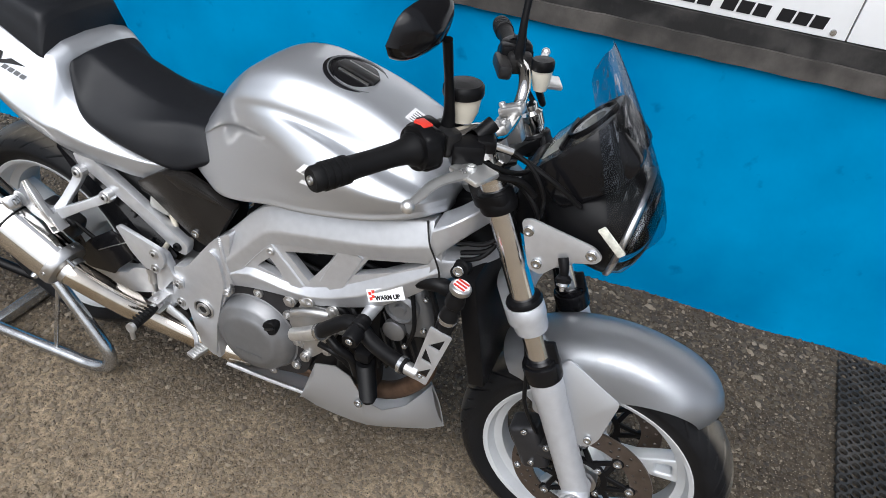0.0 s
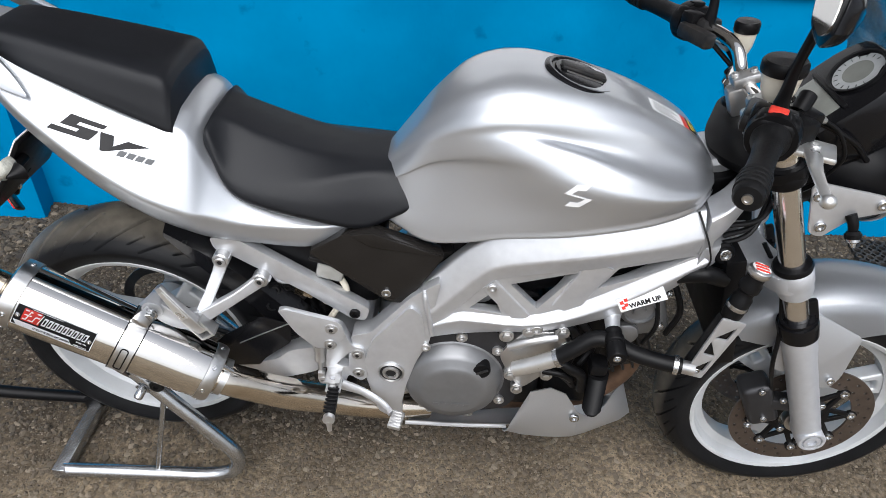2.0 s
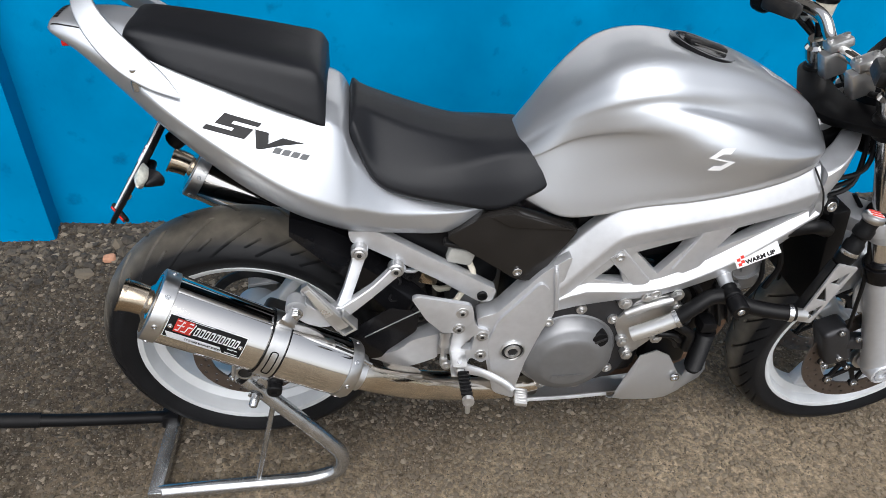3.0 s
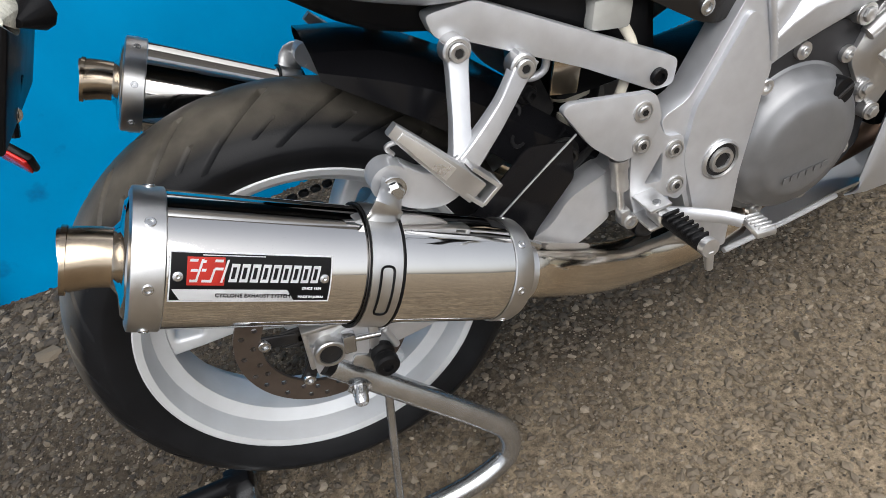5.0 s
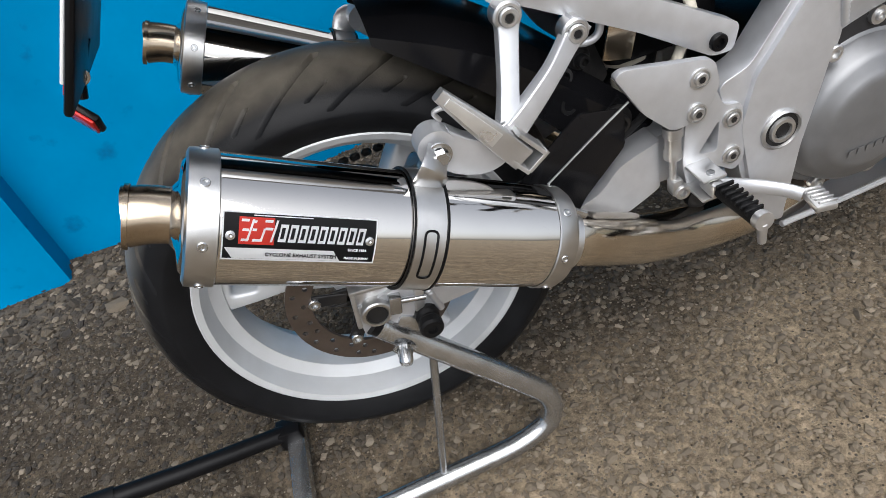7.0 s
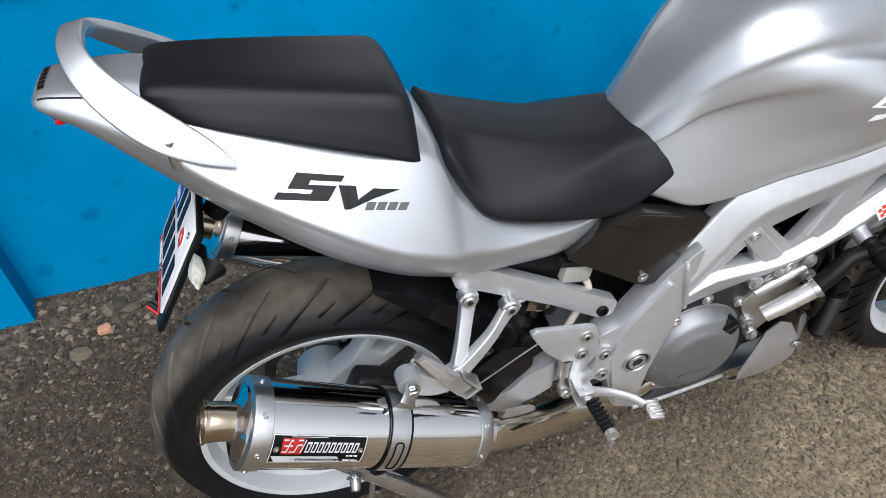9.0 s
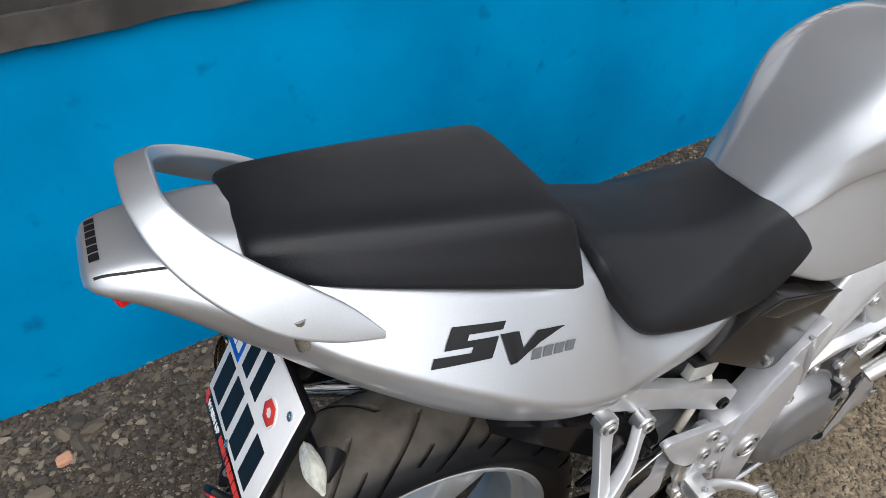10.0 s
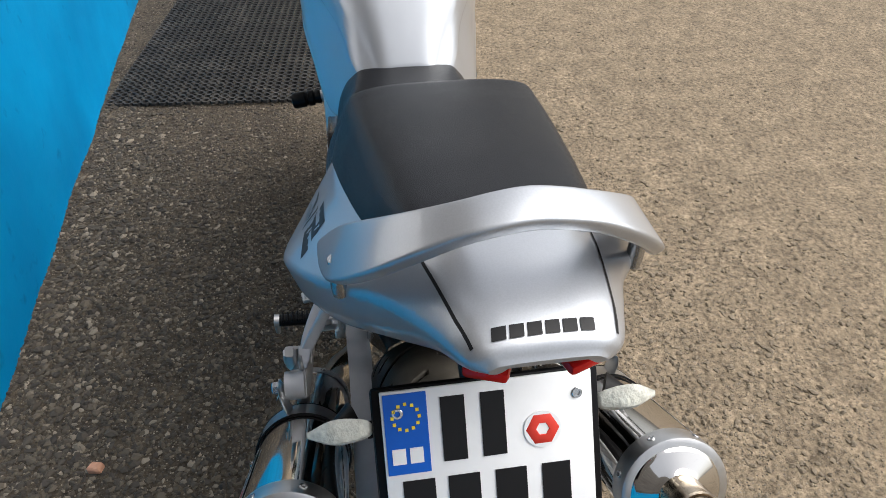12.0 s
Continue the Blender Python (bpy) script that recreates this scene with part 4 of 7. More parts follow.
for x, zt, wd, zd, wb, zb, wf, zf in TANK:
    up = 0.050 - 0.028 * min(1.35, max(0.0, (x - 0.80) / 0.15)) - 0.02 * min(1.0, max(0.0, (0.62 - x) / 0.1))
    inn = min((wb - wd) * 0.45, 0.030) - 0.012 * min(1.0, max(0.0, (x - 0.85) / 0.15))
    inn = max(inn, 0.004)
    up = min(up, zd - 0.014 - zb)
    dv = 0.011 * min(1.0, max(0.0, (x - 0.66) / 0.14)) * min(1.0, max(0.0, (1.04 - x) / 0.08))
    knee = 0.020 - 0.010 * min(1.0, max(0.0, (x - 0.70) / 0.15))
    knee *= min(1.0, max(0.25, (x - 0.58) / 0.12))
    h = zb - zf
    w = min(1.0, max(0.0, (x - 0.62) / 0.13))
    ridge = (w * (wb - inn) + (1 - w) * (wd + 0.60 * (wb - wd) + 0.004), w * (zb + up) + (1 - w) * (zd - 0.006 - 0.42 * (zd - zb)))
    flank = (w * (wb - inn * 0.45) + (1 - w) * (wd + 0.85 * (wb - wd) + 0.003), w * (zb + up * 0.55) + (1 - w) * (zd - 0.006 - 0.70 * (zd - zb)))
    groove = (w * ((wd + wb - inn) / 2 - dv * 0.5) + (1 - w) * (wd + 0.33 * (wb - wd) + 0.004), w * ((zd + zb + up) / 2 - dv) + (1 - w) * (zd - 0.006 - 0.20 * (zd - zb)))
    st.append((x, [(0, zt), (wd * 0.62, zt - 0.12 * (zt - zd)), (wd * 0.92, zd + 0.28 * (zt - zd)), (wd + 0.004, zd - 0.006), groove, ridge, flank, (wb - 0.001 - knee * 0.3, zb + 0.002), ((wb + wf) / 2 + 0.008 - knee * 0.45, zb - 0.45 * h), (wf + 0.012, zf + 0.016), (wf + 0.008, zf), (wf * 0.6, zf - 0.004)]))
tank = on_bike("fuel_tank", loft_bm(st, 6, 5), SILVER, None, "silver metallic fuel tank", sharp=80)
capm = Matrix.Translation((0.812, 0, 0.9845)) @ Matrix.Rotation(radians(14), 4, "Y")
CAPN = tuple(capm.to_3x3() @ Vector((0, 0, 1)))
CAPP = tuple(capm.translation)
cap = on_bike("fuel_cap", turn_bm([(0.062, -0.008), (0.062, 0.003), (0.058, 0.006), (0.052, 0.006), (0.050, 0.003), (0.046, 0.003), (0.045, 0.006), (0.032, 0.008), (0.0001, 0.008)], CAPP, CAPN, 48), GLOSS, tank, "round black fuel filler cap")
on_bike("cap_ring", turn_bm([(0.056, 0.0055), (0.0555, 0.0068), (0.0535, 0.0068), (0.053, 0.0055)], CAPP, CAPN, 48), GREYINK, cap)
on_bike("lock_flap", moved(box_bm((0.075, 0.026, 0.008), capm @ Matrix.Translation((0, 0, 0.010)), 0.004), Matrix.Identity(4)), DARK, cap)
for q in (0.016, -0.022):
    on_bike("cap_mark", decal_bm([rect(-0.03, q, 0.03, q + 0.006)], tuple(capm @ Vector((0, 0, 0.0086))), tuple(capm.to_3x3() @ Vector((1, 0, 0))), (0, 1, 0)), SATIN, cap)


def wrapped(polys, ob, frame_at, u, v, ray, cuts=4, lift=0.0008):
    """Print laid onto a body: shapes drawn along u and v from a place near it, cast along ray onto its skin."""
    from mathutils.bvhtree import BVHTree
    base = Vector((0.7, 0, 0))
    tree = BVHTree.FromPolygons([tuple(p.co + base) for p in ob.data.vertices], [tuple(p.vertices) for p in ob.data.polygons])
    u, v, ray = Vector(u).normalized(), Vector(v).normalized(), Vector(ray).normalized()
    bm = bmesh.new()
    for poly in polys:
        bm.faces.new([bm.verts.new(Vector(frame_at) + u * p + v * q) for p, q in poly])
    bmesh.ops.triangulate(bm, faces=bm.faces)
    bmesh.ops.subdivide_edges(bm, edges=list(bm.edges), cuts=cuts, use_grid_fill=True)
    for w in list(bm.verts):
        hit, nor, _, _ = tree.ray_cast(w.co - ray * 0.3, ray)
        if hit is not None:
            w.co = hit - ray * lift
    return bm


def slab_mark(lean=0.75):
    """Broad slanted strokes of the model mark, as plain shapes."""
    return [rect(0.0, 0.0120, 0.054, 0.0175, lean), rect(0.0, 0.0070, 0.020, 0.0122, lean), rect(0.0, 0.0040, 0.052, 0.0082, lean),
            rect(0.028, 0.0005, 0.052, 0.0042, lean), rect(-0.008, -0.0050, 0.052, 0.0008, lean),
            [(0.060, 0.0090), (0.080, 0.0090), (0.083, -0.0030), (0.074, -0.0120), (0.067, -0.0120)],
            [(0.074, -0.0120), (0.082, -0.0040), (0.101, 0.0070), (0.134, 0.0070), (0.103, -0.0020)]]


tank_mark = [[(-0.021, 0.004), (-0.002, 0.020), (0.019, 0.019), (0.011, 0.010), (0.0, 0.011), (-0.010, 0.004)], [(-0.020, 0.0042), (-0.010, 0.0042), (0.020, -0.0042), (0.010, -0.0042)],
             [(0.021, -0.004), (0.002, -0.020), (-0.019, -0.019), (-0.011, -0.010), (0.0, -0.011), (0.010, -0.004)]]
for s in (-1, 1):
    on_bike("tank_emblem", wrapped(tank_mark, tank, (0.812, s * 0.3, 0.868), (1, 0, 0.15), (-0.15, 0, 1), (0, -s, 0), cuts=5), WHITE, tank, "pale angular emblem")
    for i in range(6):
        on_bike("script_bar", wrapped([rect(0.018 * i, 0, 0.018 * i + 0.013, 0.014, 0.3)], tank, (0.60, s * 0.085, 1.2), (0.95, 0, 0), (0, -s, 0), (0, 0, -1)), SILVER, tank, "pale brushed lettering bar")
on_bike("warning_label", wrapped([rect(0, -0.03, 0.085, 0.012)], tank, (0.925, -0.01, 1.2), (1, 0.05, 0), (0, 1, 0), (0, 0, -1)), WHITE, tank, "white printed label")
on_bike("label_stripe", wrapped([rect(0.058, -0.03, 0.068, 0.012)], tank, (0.925, -0.01, 1.2), (1, 0.05, 0), (0, 1, 0), (0, 0, -1), lift=0.0014), RED, tank)
on_bike("label_box", wrapped([rect(0.068, -0.03, 0.085, 0.012)], tank, (0.925, -0.01, 1.2), (1, 0.05, 0), (0, 1, 0), (0, 0, -1), lift=0.0014), INK, tank)
on_bike("label_mark", wrapped([rect(0.071, -0.026, 0.076, 0.008), rect(0.078, -0.02, 0.082, 0.002)], tank, (0.925, -0.01, 1.2), (1, 0.05, 0), (0, 1, 0), (0, 0, -1), lift=0.002), YELLOW, tank)
for i in range(5):
    on_bike("label_line", wrapped([rect(0.006, -0.026 + 0.007 * i, 0.05 - 0.006 * (i % 3), -0.0235 + 0.007 * i)], tank, (0.925, -0.01, 1.2), (1, 0.05, 0), (0, 1, 0), (0, 0, -1), cuts=2, lift=0.0014), GREYINK, tank)

# -- seats
SEAT = [  # x, top, crease half width, crease height, foot half width, foot height
    (0.224, 0.868, 0.070, 0.863, 0.080, 0.845),
    (0.234, 0.889, 0.086, 0.878, 0.094, 0.838),
    (0.268, 0.882, 0.100, 0.826, 0.119, 0.786),
    (0.320, 0.863, 0.108, 0.806, 0.127, 0.764),
    (0.400, 0.839, 0.100, 0.810, 0.128, 0.749),
    (0.480, 0.830, 0.078, 0.822, 0.116, 0.733),
    (0.540, 0.832, 0.070, 0.822, 0.106, 0.758),
    (0.572, 0.828, 0.062, 0.818, 0.094, 0.772),
    (0.582, 0.814, 0.052, 0.808, 0.082, 0.788),
]
st = [(x, soft_line([(0, zt), (wc * 0.5, zt - 0.10 * (zt - zc)), (wc, zc), (wc * 0.45 + wf * 0.55 + 0.003, zc * 0.5 + zf * 0.5 + 0.004), (wf, zf + 0.008), (wf - 0.006, zf - 0.002), (wf * 0.5, zf)], 0.010)) for x, zt, wc, zc, wf, zf in SEAT]
on_bike("rider_seat", loft_bm(st, 6, 1), VINYL, None, "black vinyl rider seat", sharp=80)
SEAT = [
    (-0.092, 0.984, 0.050, 0.982, 0.053, 0.975),
    (-0.086, 1.003, 0.058, 0.998, 0.062, 0.970),
    (-0.030, 1.000, 0.067, 0.992, 0.084, 0.955),
    (0.060, 0.987, 0.078, 0.977, 0.099, 0.926),
    (0.140, 0.974, 0.085, 0.963, 0.108, 0.899),
    (0.177, 0.966, 0.087, 0.955, 0.110, 0.884),
    (0.191, 0.949, 0.084, 0.938, 0.107, 0.880),
]
st = [(x, [(0, zt), (wc * 0.55, zt - 0.08 * (zt - zc)), (wc * 0.90, zc + 0.45 * (zt - zc)), (wc + 0.003, zc - 0.004), (wc * 0.62 + wf * 0.38 + 0.003, zc * 0.62 + zf * 0.38), (wc * 0.2 + wf * 0.8 + 0.003, zc * 0.22 + zf * 0.78), (wf - 0.003, zf), (wf * 0.5, zf)]) for x, zt, wc, zc, wf, zf in SEAT]
on_bike("pillion_seat", loft_bm(st, 6, 4), VINYL, None, "black vinyl pillion seat, raised behind the rider seat", sharp=80)

# -- tail cowl
TAIL = [  # x, top, edge half width, edge height, waist half width, waist height, foot half width, foot height
    (-0.201, 0.993, 0.026, 0.992, 0.031, 0.989, 0.026, 0.986),
    (-0.191, 1.003, 0.037, 0.999, 0.044, 0.990, 0.036, 0.979),
    (-0.156, 1.006, 0.045, 0.999, 0.060, 0.979, 0.048, 0.955),
    (-0.105, 1.006, 0.056, 0.990, 0.084, 0.955, 0.072, 0.914),
    (-0.032, 0.984, 0.080, 0.957, 0.130, 0.913, 0.108, 0.859),
    (0.060, 0.946, 0.101, 0.922, 0.161, 0.855, 0.132, 0.789),
    (0.140, 0.915, 0.108, 0.896, 0.171, 0.803, 0.136, 0.738),
    (0.208, 0.901, 0.104, 0.880, 0.167, 0.772, 0.132, 0.708),
    (0.240, 0.854, 0.112, 0.816, 0.159, 0.765, 0.128, 0.698),
    (0.300, 0.803, 0.120, 0.762, 0.143, 0.744, 0.120, 0.688),
    (0.400, 0.770, 0.112, 0.734, 0.118, 0.730, 0.108, 0.682),
    (0.462, 0.750, 0.094, 0.734, 0.097, 0.728, 0.092, 0.720),
]
st = [(x, soft_line([(0, zt), (wt * 0.6, zt - 0.2 * (zt - zu)), (wt, zu), (wm, zm), ((wm + wf) / 2 + 0.003, (zm * 0.4 + zf * 0.6)), (wf, zf), (wf * 0.8, zf + 0.004)], 0.007)) for x, zt, wt, zu, wm, zm, wf, zf in TAIL]
SEAM = [(-0.192, 0.0375), (-0.172, 0.0425), (-0.120, 0.0525), (-0.086, 0.0575)]
tail = on_bike("tail_cowl", loft_bm(st, 6, 1), SILVER, None, "silver tail cowl with black model marks", sharp=28)
for s in (-1, 1):
    on_bike("model_mark", wrapped(slab_mark(), tail, (0.030, s * 0.3, 0.893), (0.96, 0, -0.28), (0.28, 0, 0.96), (0, -s, 0), cuts=3), INK, tail, "black slanted model mark")
    on_bike("capacity_mark", wrapped([rect(0.097 + 0.0135 * i, -0.0130, 0.108 + 0.0135 * i, -0.0055, 0.5) for i in range(4)], tail, (0.030, s * 0.3, 0.893), (0.96, 0, -0.28), (0.28, 0, 0.96), (0, -s, 0), cuts=3), GREYINK, tail, "grey figure bars")
    for (xa, ya), (xb, yb) in zip(SEAM, SEAM[1:]):
        on_bike("tail_seam", wrapped([[(xa, s * ya), (xb, s * yb), (xb, s * (yb + 0.0016)), (xa, s * (ya + 0.0016))]], tail, (0, 0, 1.3), (1, 0, 0), (0, 1, 0), (0, 0, -1), cuts=3, lift=0.0005), INK, tail)
for i in range(6):
    on_bike("lettering_bar", wrapped([rect(-0.028 + 0.0093 * i, -0.0038, -0.0203 + 0.0093 * i, 0.0038, 0.15)], tail, (-0.1885, 0, 1.2), (0, -1, 0), (1, 0, 0), (0, 0, -1), cuts=2), INK, tail, "black lettering bar")
for s in (-1, 1):
    on_bike("tail_light", box_bm((0.022, 0.026, 0.008), Matrix.Translation((-0.178, s * 0.026, 0.969)) @ Matrix.Rotation(s * -0.35, 4, "Z"), 0.003), LENSRED, tail, "red rear light lens")

# -- grab rail
def blade_bm(edges, thick):
    """A flat-faced band between an outer and an inner edge."""
    full = edges + [((o[0], -o[1], o[2]), (i[0], -i[1], i[2])) for o, i in edges[-2::-1]]
    th = thick + thick[-2::-1]
    mids = np.array([(np.array(o) + np.array(i)) / 2 for o, i in full])
    tang = np.gradient(mids, axis=0)
    rings = []
    for (o, i), t, w in zip(full, tang, th):
        o, i = np.array(o), np.array(i)
        n = np.cross(t, i - o)
        n *= w / np.linalg.norm(n)
        n = n if n[2] > 0 else -n
        rings.append(rounded([o, i, i - n, o - n * 0.8], 0.0028, 3))
    cols = [spline([r[j] for r in rings], 6) for j in range(len(rings[0]))]
    return grid_bm([[c[k] for c in cols] for k in range(len(cols[0]))], True, True)


edges = [((-0.012, -0.123, 0.927), (-0.010, -0.121, 0.932)), ((-0.048, -0.121, 0.938), (-0.030, -0.109, 0.957)), ((-0.082, -0.115, 0.955), (-0.056, -0.099, 0.981)),
         ((-0.110, -0.104, 0.978), (-0.083, -0.087, 1.003)), ((-0.134, -0.086, 1.004), (-0.107, -0.071, 1.023)), ((-0.149, -0.064, 1.026), (-0.123, -0.052, 1.038)),
         ((-0.156, -0.040, 1.041), (-0.131, -0.035, 1.047)), ((-0.158, -0.020, 1.047), (-0.133, -0.018, 1.052)), ((-0.158, 0, 1.049), (-0.133, 0, 1.054))]
rail = on_bike("grab_rail", blade_bm(edges, [0.003, 0.008, 0.010, 0.011, 0.012, 0.012, 0.012, 0.012, 0.012]), SILVER, None, "silver grab rail looped over the tail", sharp=40)
for s in (-1, 1):
    on_bike("rail_bolt", turn_bm([(0.0001, -0.012), (0.0055, -0.012), (0.0062, -0.006), (0.0062, 0.02), (0.0001, 0.02)], (-0.071, s * 0.106, 0.943), (0, 0, 1), 14), STEEL, rail)

# -- side covers
for s in (-1, 1):
    cov = on_bike("side_cover", plate_bm([(0.390, 0.682), (0.455, 0.728), (0.500, 0.738), (0.625, 0.700), (0.565, 0.588), (0.545, 0.582), (0.522, 0.590)], s * 0.100, s * 0.124, bevel=0.005, round_r=0.01), COVER, None, "dark graphite side cover")
    on_bike("cover_rib", plate_bm([(0.462, 0.728), (0.50, 0.736), (0.622, 0.700), (0.50, 0.706)], s * 0.122, s * 0.128, bevel=0.002), COVER, cov)
    on_bike("cover_bolt", bolt_bm((0.527, s * 0.124, 0.606), (0, s, 0), 0.009, 0.004), STEEL, cov)


# -- frame
def beam_bm(stations, steps=5, soft=0.006):
    """A cast beam: rings of corner points joined along a smooth line, the long edges softened."""
    rings = [rounded(ring, soft, 3) for ring in stations]
    cols = [spline([r[j] for r in rings], steps) for j in range(len(rings[0]))]
    return grid_bm([[c[i] for c in cols] for i in range(len(cols[0]))], True, True)


def sided(points, s):
    return [(x, y * s, z) for x, y, z in points]


frame_part = None
for s in (-1, 1):
    # web with the three windows, set back behind the beams
    web = [(1.055, 0.790), (0.885, 0.748), (0.735, 0.705), (0.690, 0.680), (0.640, 0.620), (0.605, 0.545), (0.655, 0.545), (0.80, 0.560), (0.92, 0.622), (1.058, 0.738)]
    holes = [[(0.676, 0.588), (0.713, 0.630), (0.736, 0.580)], [(0.742, 0.652), (0.856, 0.692), (0.796, 0.600)], [(0.893, 0.660), (0.919, 0.708), (1.036, 0.749), (0.97, 0.700)]]
    bm = plate_bm(web, s * 0.108, s * 0.127, holes, bevel=0.004, seg=2, round_r=0.006)
    f = on_bike("frame_spar", bm, FRAME, None, "silver cast aluminium frame spar with triangular cut-outs", sharp=30)
    frame_part = frame_part or f
    top = [((1.030, 0.114, 0.833), (1.036, 0.136, 0.790), (1.044, 0.131, 0.760)), ((0.965, 0.118, 0.812), (0.968, 0.142, 0.766), (0.972, 0.134, 0.738)),
           ((0.885, 0.118, 0.788), (0.885, 0.143, 0.742), (0.885, 0.134, 0.708)), ((0.790, 0.115, 0.766), (0.787, 0.140, 0.716), (0.785, 0.131, 0.682)),
           ((0.718, 0.110, 0.746), (0.722, 0.136, 0.696), (0.728, 0.130, 0.664)), ((0.672, 0.110, 0.716), (0.694, 0.135, 0.678), (0.706, 0.130, 0.650)),
           ((0.625, 0.113, 0.664), (0.650, 0.137, 0.626), (0.666, 0.131, 0.600)), ((0.578, 0.118, 0.610), (0.604, 0.140, 0.570), (0.622, 0.132, 0.535))]
    rings = [sided([(t[0], 0.085, t[2] - 0.002), t, c, l, (l[0], 0.095, l[2] + 0.004)], s) for t, c, l in top]
    on_bike("upper_spar", beam_bm(rings, 5, 0.005), FRAME, f, sharp=25)
    low = [((1.040, 0.122, 0.752), (1.058, 0.136, 0.745), (1.064, 0.120, 0.722)), ((0.985, 0.124, 0.712), (1.000, 0.141, 0.698), (1.022, 0.124, 0.672)),
           ((0.930, 0.124, 0.672), (0.940, 0.144, 0.648), (0.958, 0.126, 0.612)), ((0.870, 0.124, 0.628), (0.874, 0.144, 0.606), (0.886, 0.126, 0.572)),
           ((0.806, 0.124, 0.592), (0.806, 0.142, 0.574), (0.810, 0.126, 0.541)), ((0.740, 0.124, 0.578), (0.738, 0.141, 0.566), (0.736, 0.126, 0.533)),
           ((0.668, 0.124, 0.581), (0.662, 0.140, 0.567), (0.658, 0.126, 0.518)), ((0.618, 0.124, 0.560), (0.614, 0.138, 0.545), (0.610, 0.126, 0.503))]
    rings = [sided([t, c, l, (l[0], 0.095, l[2]), (t[0], 0.100, t[2])], s) for t, c, l in low]
    on_bike("lower_rib", beam_bm(rings, 2, 0.004), FRAME, f, sharp=25)
    for p, q, w in (((0.704, 0.650), (0.775, 0.575), 0.020), ((0.888, 0.715), (0.842, 0.605), 0.030)):
        d2 = Vector((q[0] - p[0], 0, q[1] - p[1])).normalized()
        e2 = Vector((d2.z, 0, -d2.x)) * w
        rings = [sided([(c[0] - e2.x, 0.106, c[1] - e2.z), (c[0] - e2.x * 0.75, 0.131, c[1] - e2.z * 0.75), (c[0] + e2.x * 0.75, 0.131, c[1] + e2.z * 0.75), (c[0] + e2.x, 0.106, c[1] + e2.z)], s) for c in (p, q)]
        on_bike("frame_strut", beam_bm(rings, 1, 0.003), FRAME, f, sharp=25)
    pivot = [(0.622, 0.652), (0.572, 0.610), (0.50, 0.512), (0.462, 0.500), (0.476, 0.455), (0.500, 0.36), (0.520, 0.285), (0.568, 0.262), (0.565, 0.33), (0.577, 0.40), (0.592, 0.455), (0.612, 0.505), (0.612, 0.56)]
    on_bike("pivot_plate", plate_bm(pivot, s * 0.098, s * 0.136, bevel=0.008, seg=3, round_r=0.012), FRAME, f, sharp=30)
    bm = plate_bm([(0.505, 0.500), (0.572, 0.594), (0.592, 0.575), (0.602, 0.515), (0.588, 0.45), (0.573, 0.385), (0.560, 0.275), (0.522, 0.295), (0.506, 0.36), (0.490, 0.44)], s * 0.13, s * 0.143, bevel=0.006, seg=3, round_r=0.010)
    on_bike("pivot_face", bm, FRAME, f, sharp=30)
    bead = spline([(0.594, s * 0.133, 0.630), (0.599, s * 0.1375, 0.600), (0.607, s * 0.1375, 0.560), (0.614, s * 0.135, 0.520)], 14)
    on_bike("weld_bead", tube_bm(list(bead), [0.0052 if k % 2 else 0.0044 for k in range(len(bead))], 10, 1), FRAME, f)
    on_bike("spar_joint", tube_bm([(1.018, s * 0.118, 0.830), (1.034, s * 0.138, 0.800), (1.047, s * 0.138, 0.775), (1.058, s * 0.136, 0.745), (1.056, s * 0.126, 0.715)], 0.0017, 6, 4), DARK, f, "dark joint line")
    for x, y, z, r in ((0.803, 0.134, 0.557, 0.011), (0.712, 0.129, 0.643, 0.009), (0.604, 0.136, 0.490, 0.010)):
        on_bike("frame_bolt", bolt_bm((x, s * y, z), (0, s, 0), r, 0.006), ALLOY, f)
    on_bike("pivot_cap", turn_bm([(0.026, 0), (0.026, 0.003), (0.023, 0.005), (0.021, 0.001), (0.017, 0.001), (0.0155, 0.006), (0.011, 0.006), (0.010, 0.001), (0.0001, 0.001)], (0.542, s * 0.143, 0.418), (0, s, 0), 28), ALLOY, f)
    # dark faces laid in the cap's recesses to paint their shade
    on_bike("cap_socket_shade", turn_bm([(0.0105, 0.0035), (0.0001, 0.0035)], (0.542, s * 0.143, 0.418), (0, s, 0), 6), DARK, f)
    on_bike("cap_groove_shade", turn_bm([(0.0215, 0.0022), (0.0165, 0.0022)], (0.542, s * 0.143, 0.418), (0, s, 0), 28), DARK, f)
    # arms of the casting that close on the steering head, with a window between them
    arm1 = [sided([(x, y0, z1), (x, y1, z1 - 0.012), (x, y1, z0), (x, y0, z0 + 0.005)], s) for x, y0, y1, z0, z1 in ((1.035, 0.085, 0.136, 0.755, 0.838), (1.062, 0.075, 0.128, 0.790, 0.856), (1.095, 0.045, 0.100, 0.822, 0.878), (1.130, 0.005, 0.052, 0.845, 0.892))]
    on_bike("head_arm", beam_bm(arm1, 5, 0.008), FRAME, f, sharp=30)
    arm2 = [sided([(x, y0, z1), (x, y1, z1 - 0.004), (x, y1, z0), (x, y0, z0)], s) for x, y0, y1, z0, z1 in ((1.040, 0.085, 0.134, 0.712, 0.775), (1.070, 0.070, 0.120, 0.722, 0.768), (1.100, 0.04, 0.092, 0.735, 0.772), (1.135, 0.005, 0.050, 0.748, 0.782))]
    on_bike("head_arm", beam_bm(arm2, 5, 0.008), FRAME, f, sharp=30)
on_bike("tank_pad", tube_bm([(0.73, -0.118, 0.757), (0.775, -0.121, 0.768)], 0.008, 8), HOSE, frame_part)
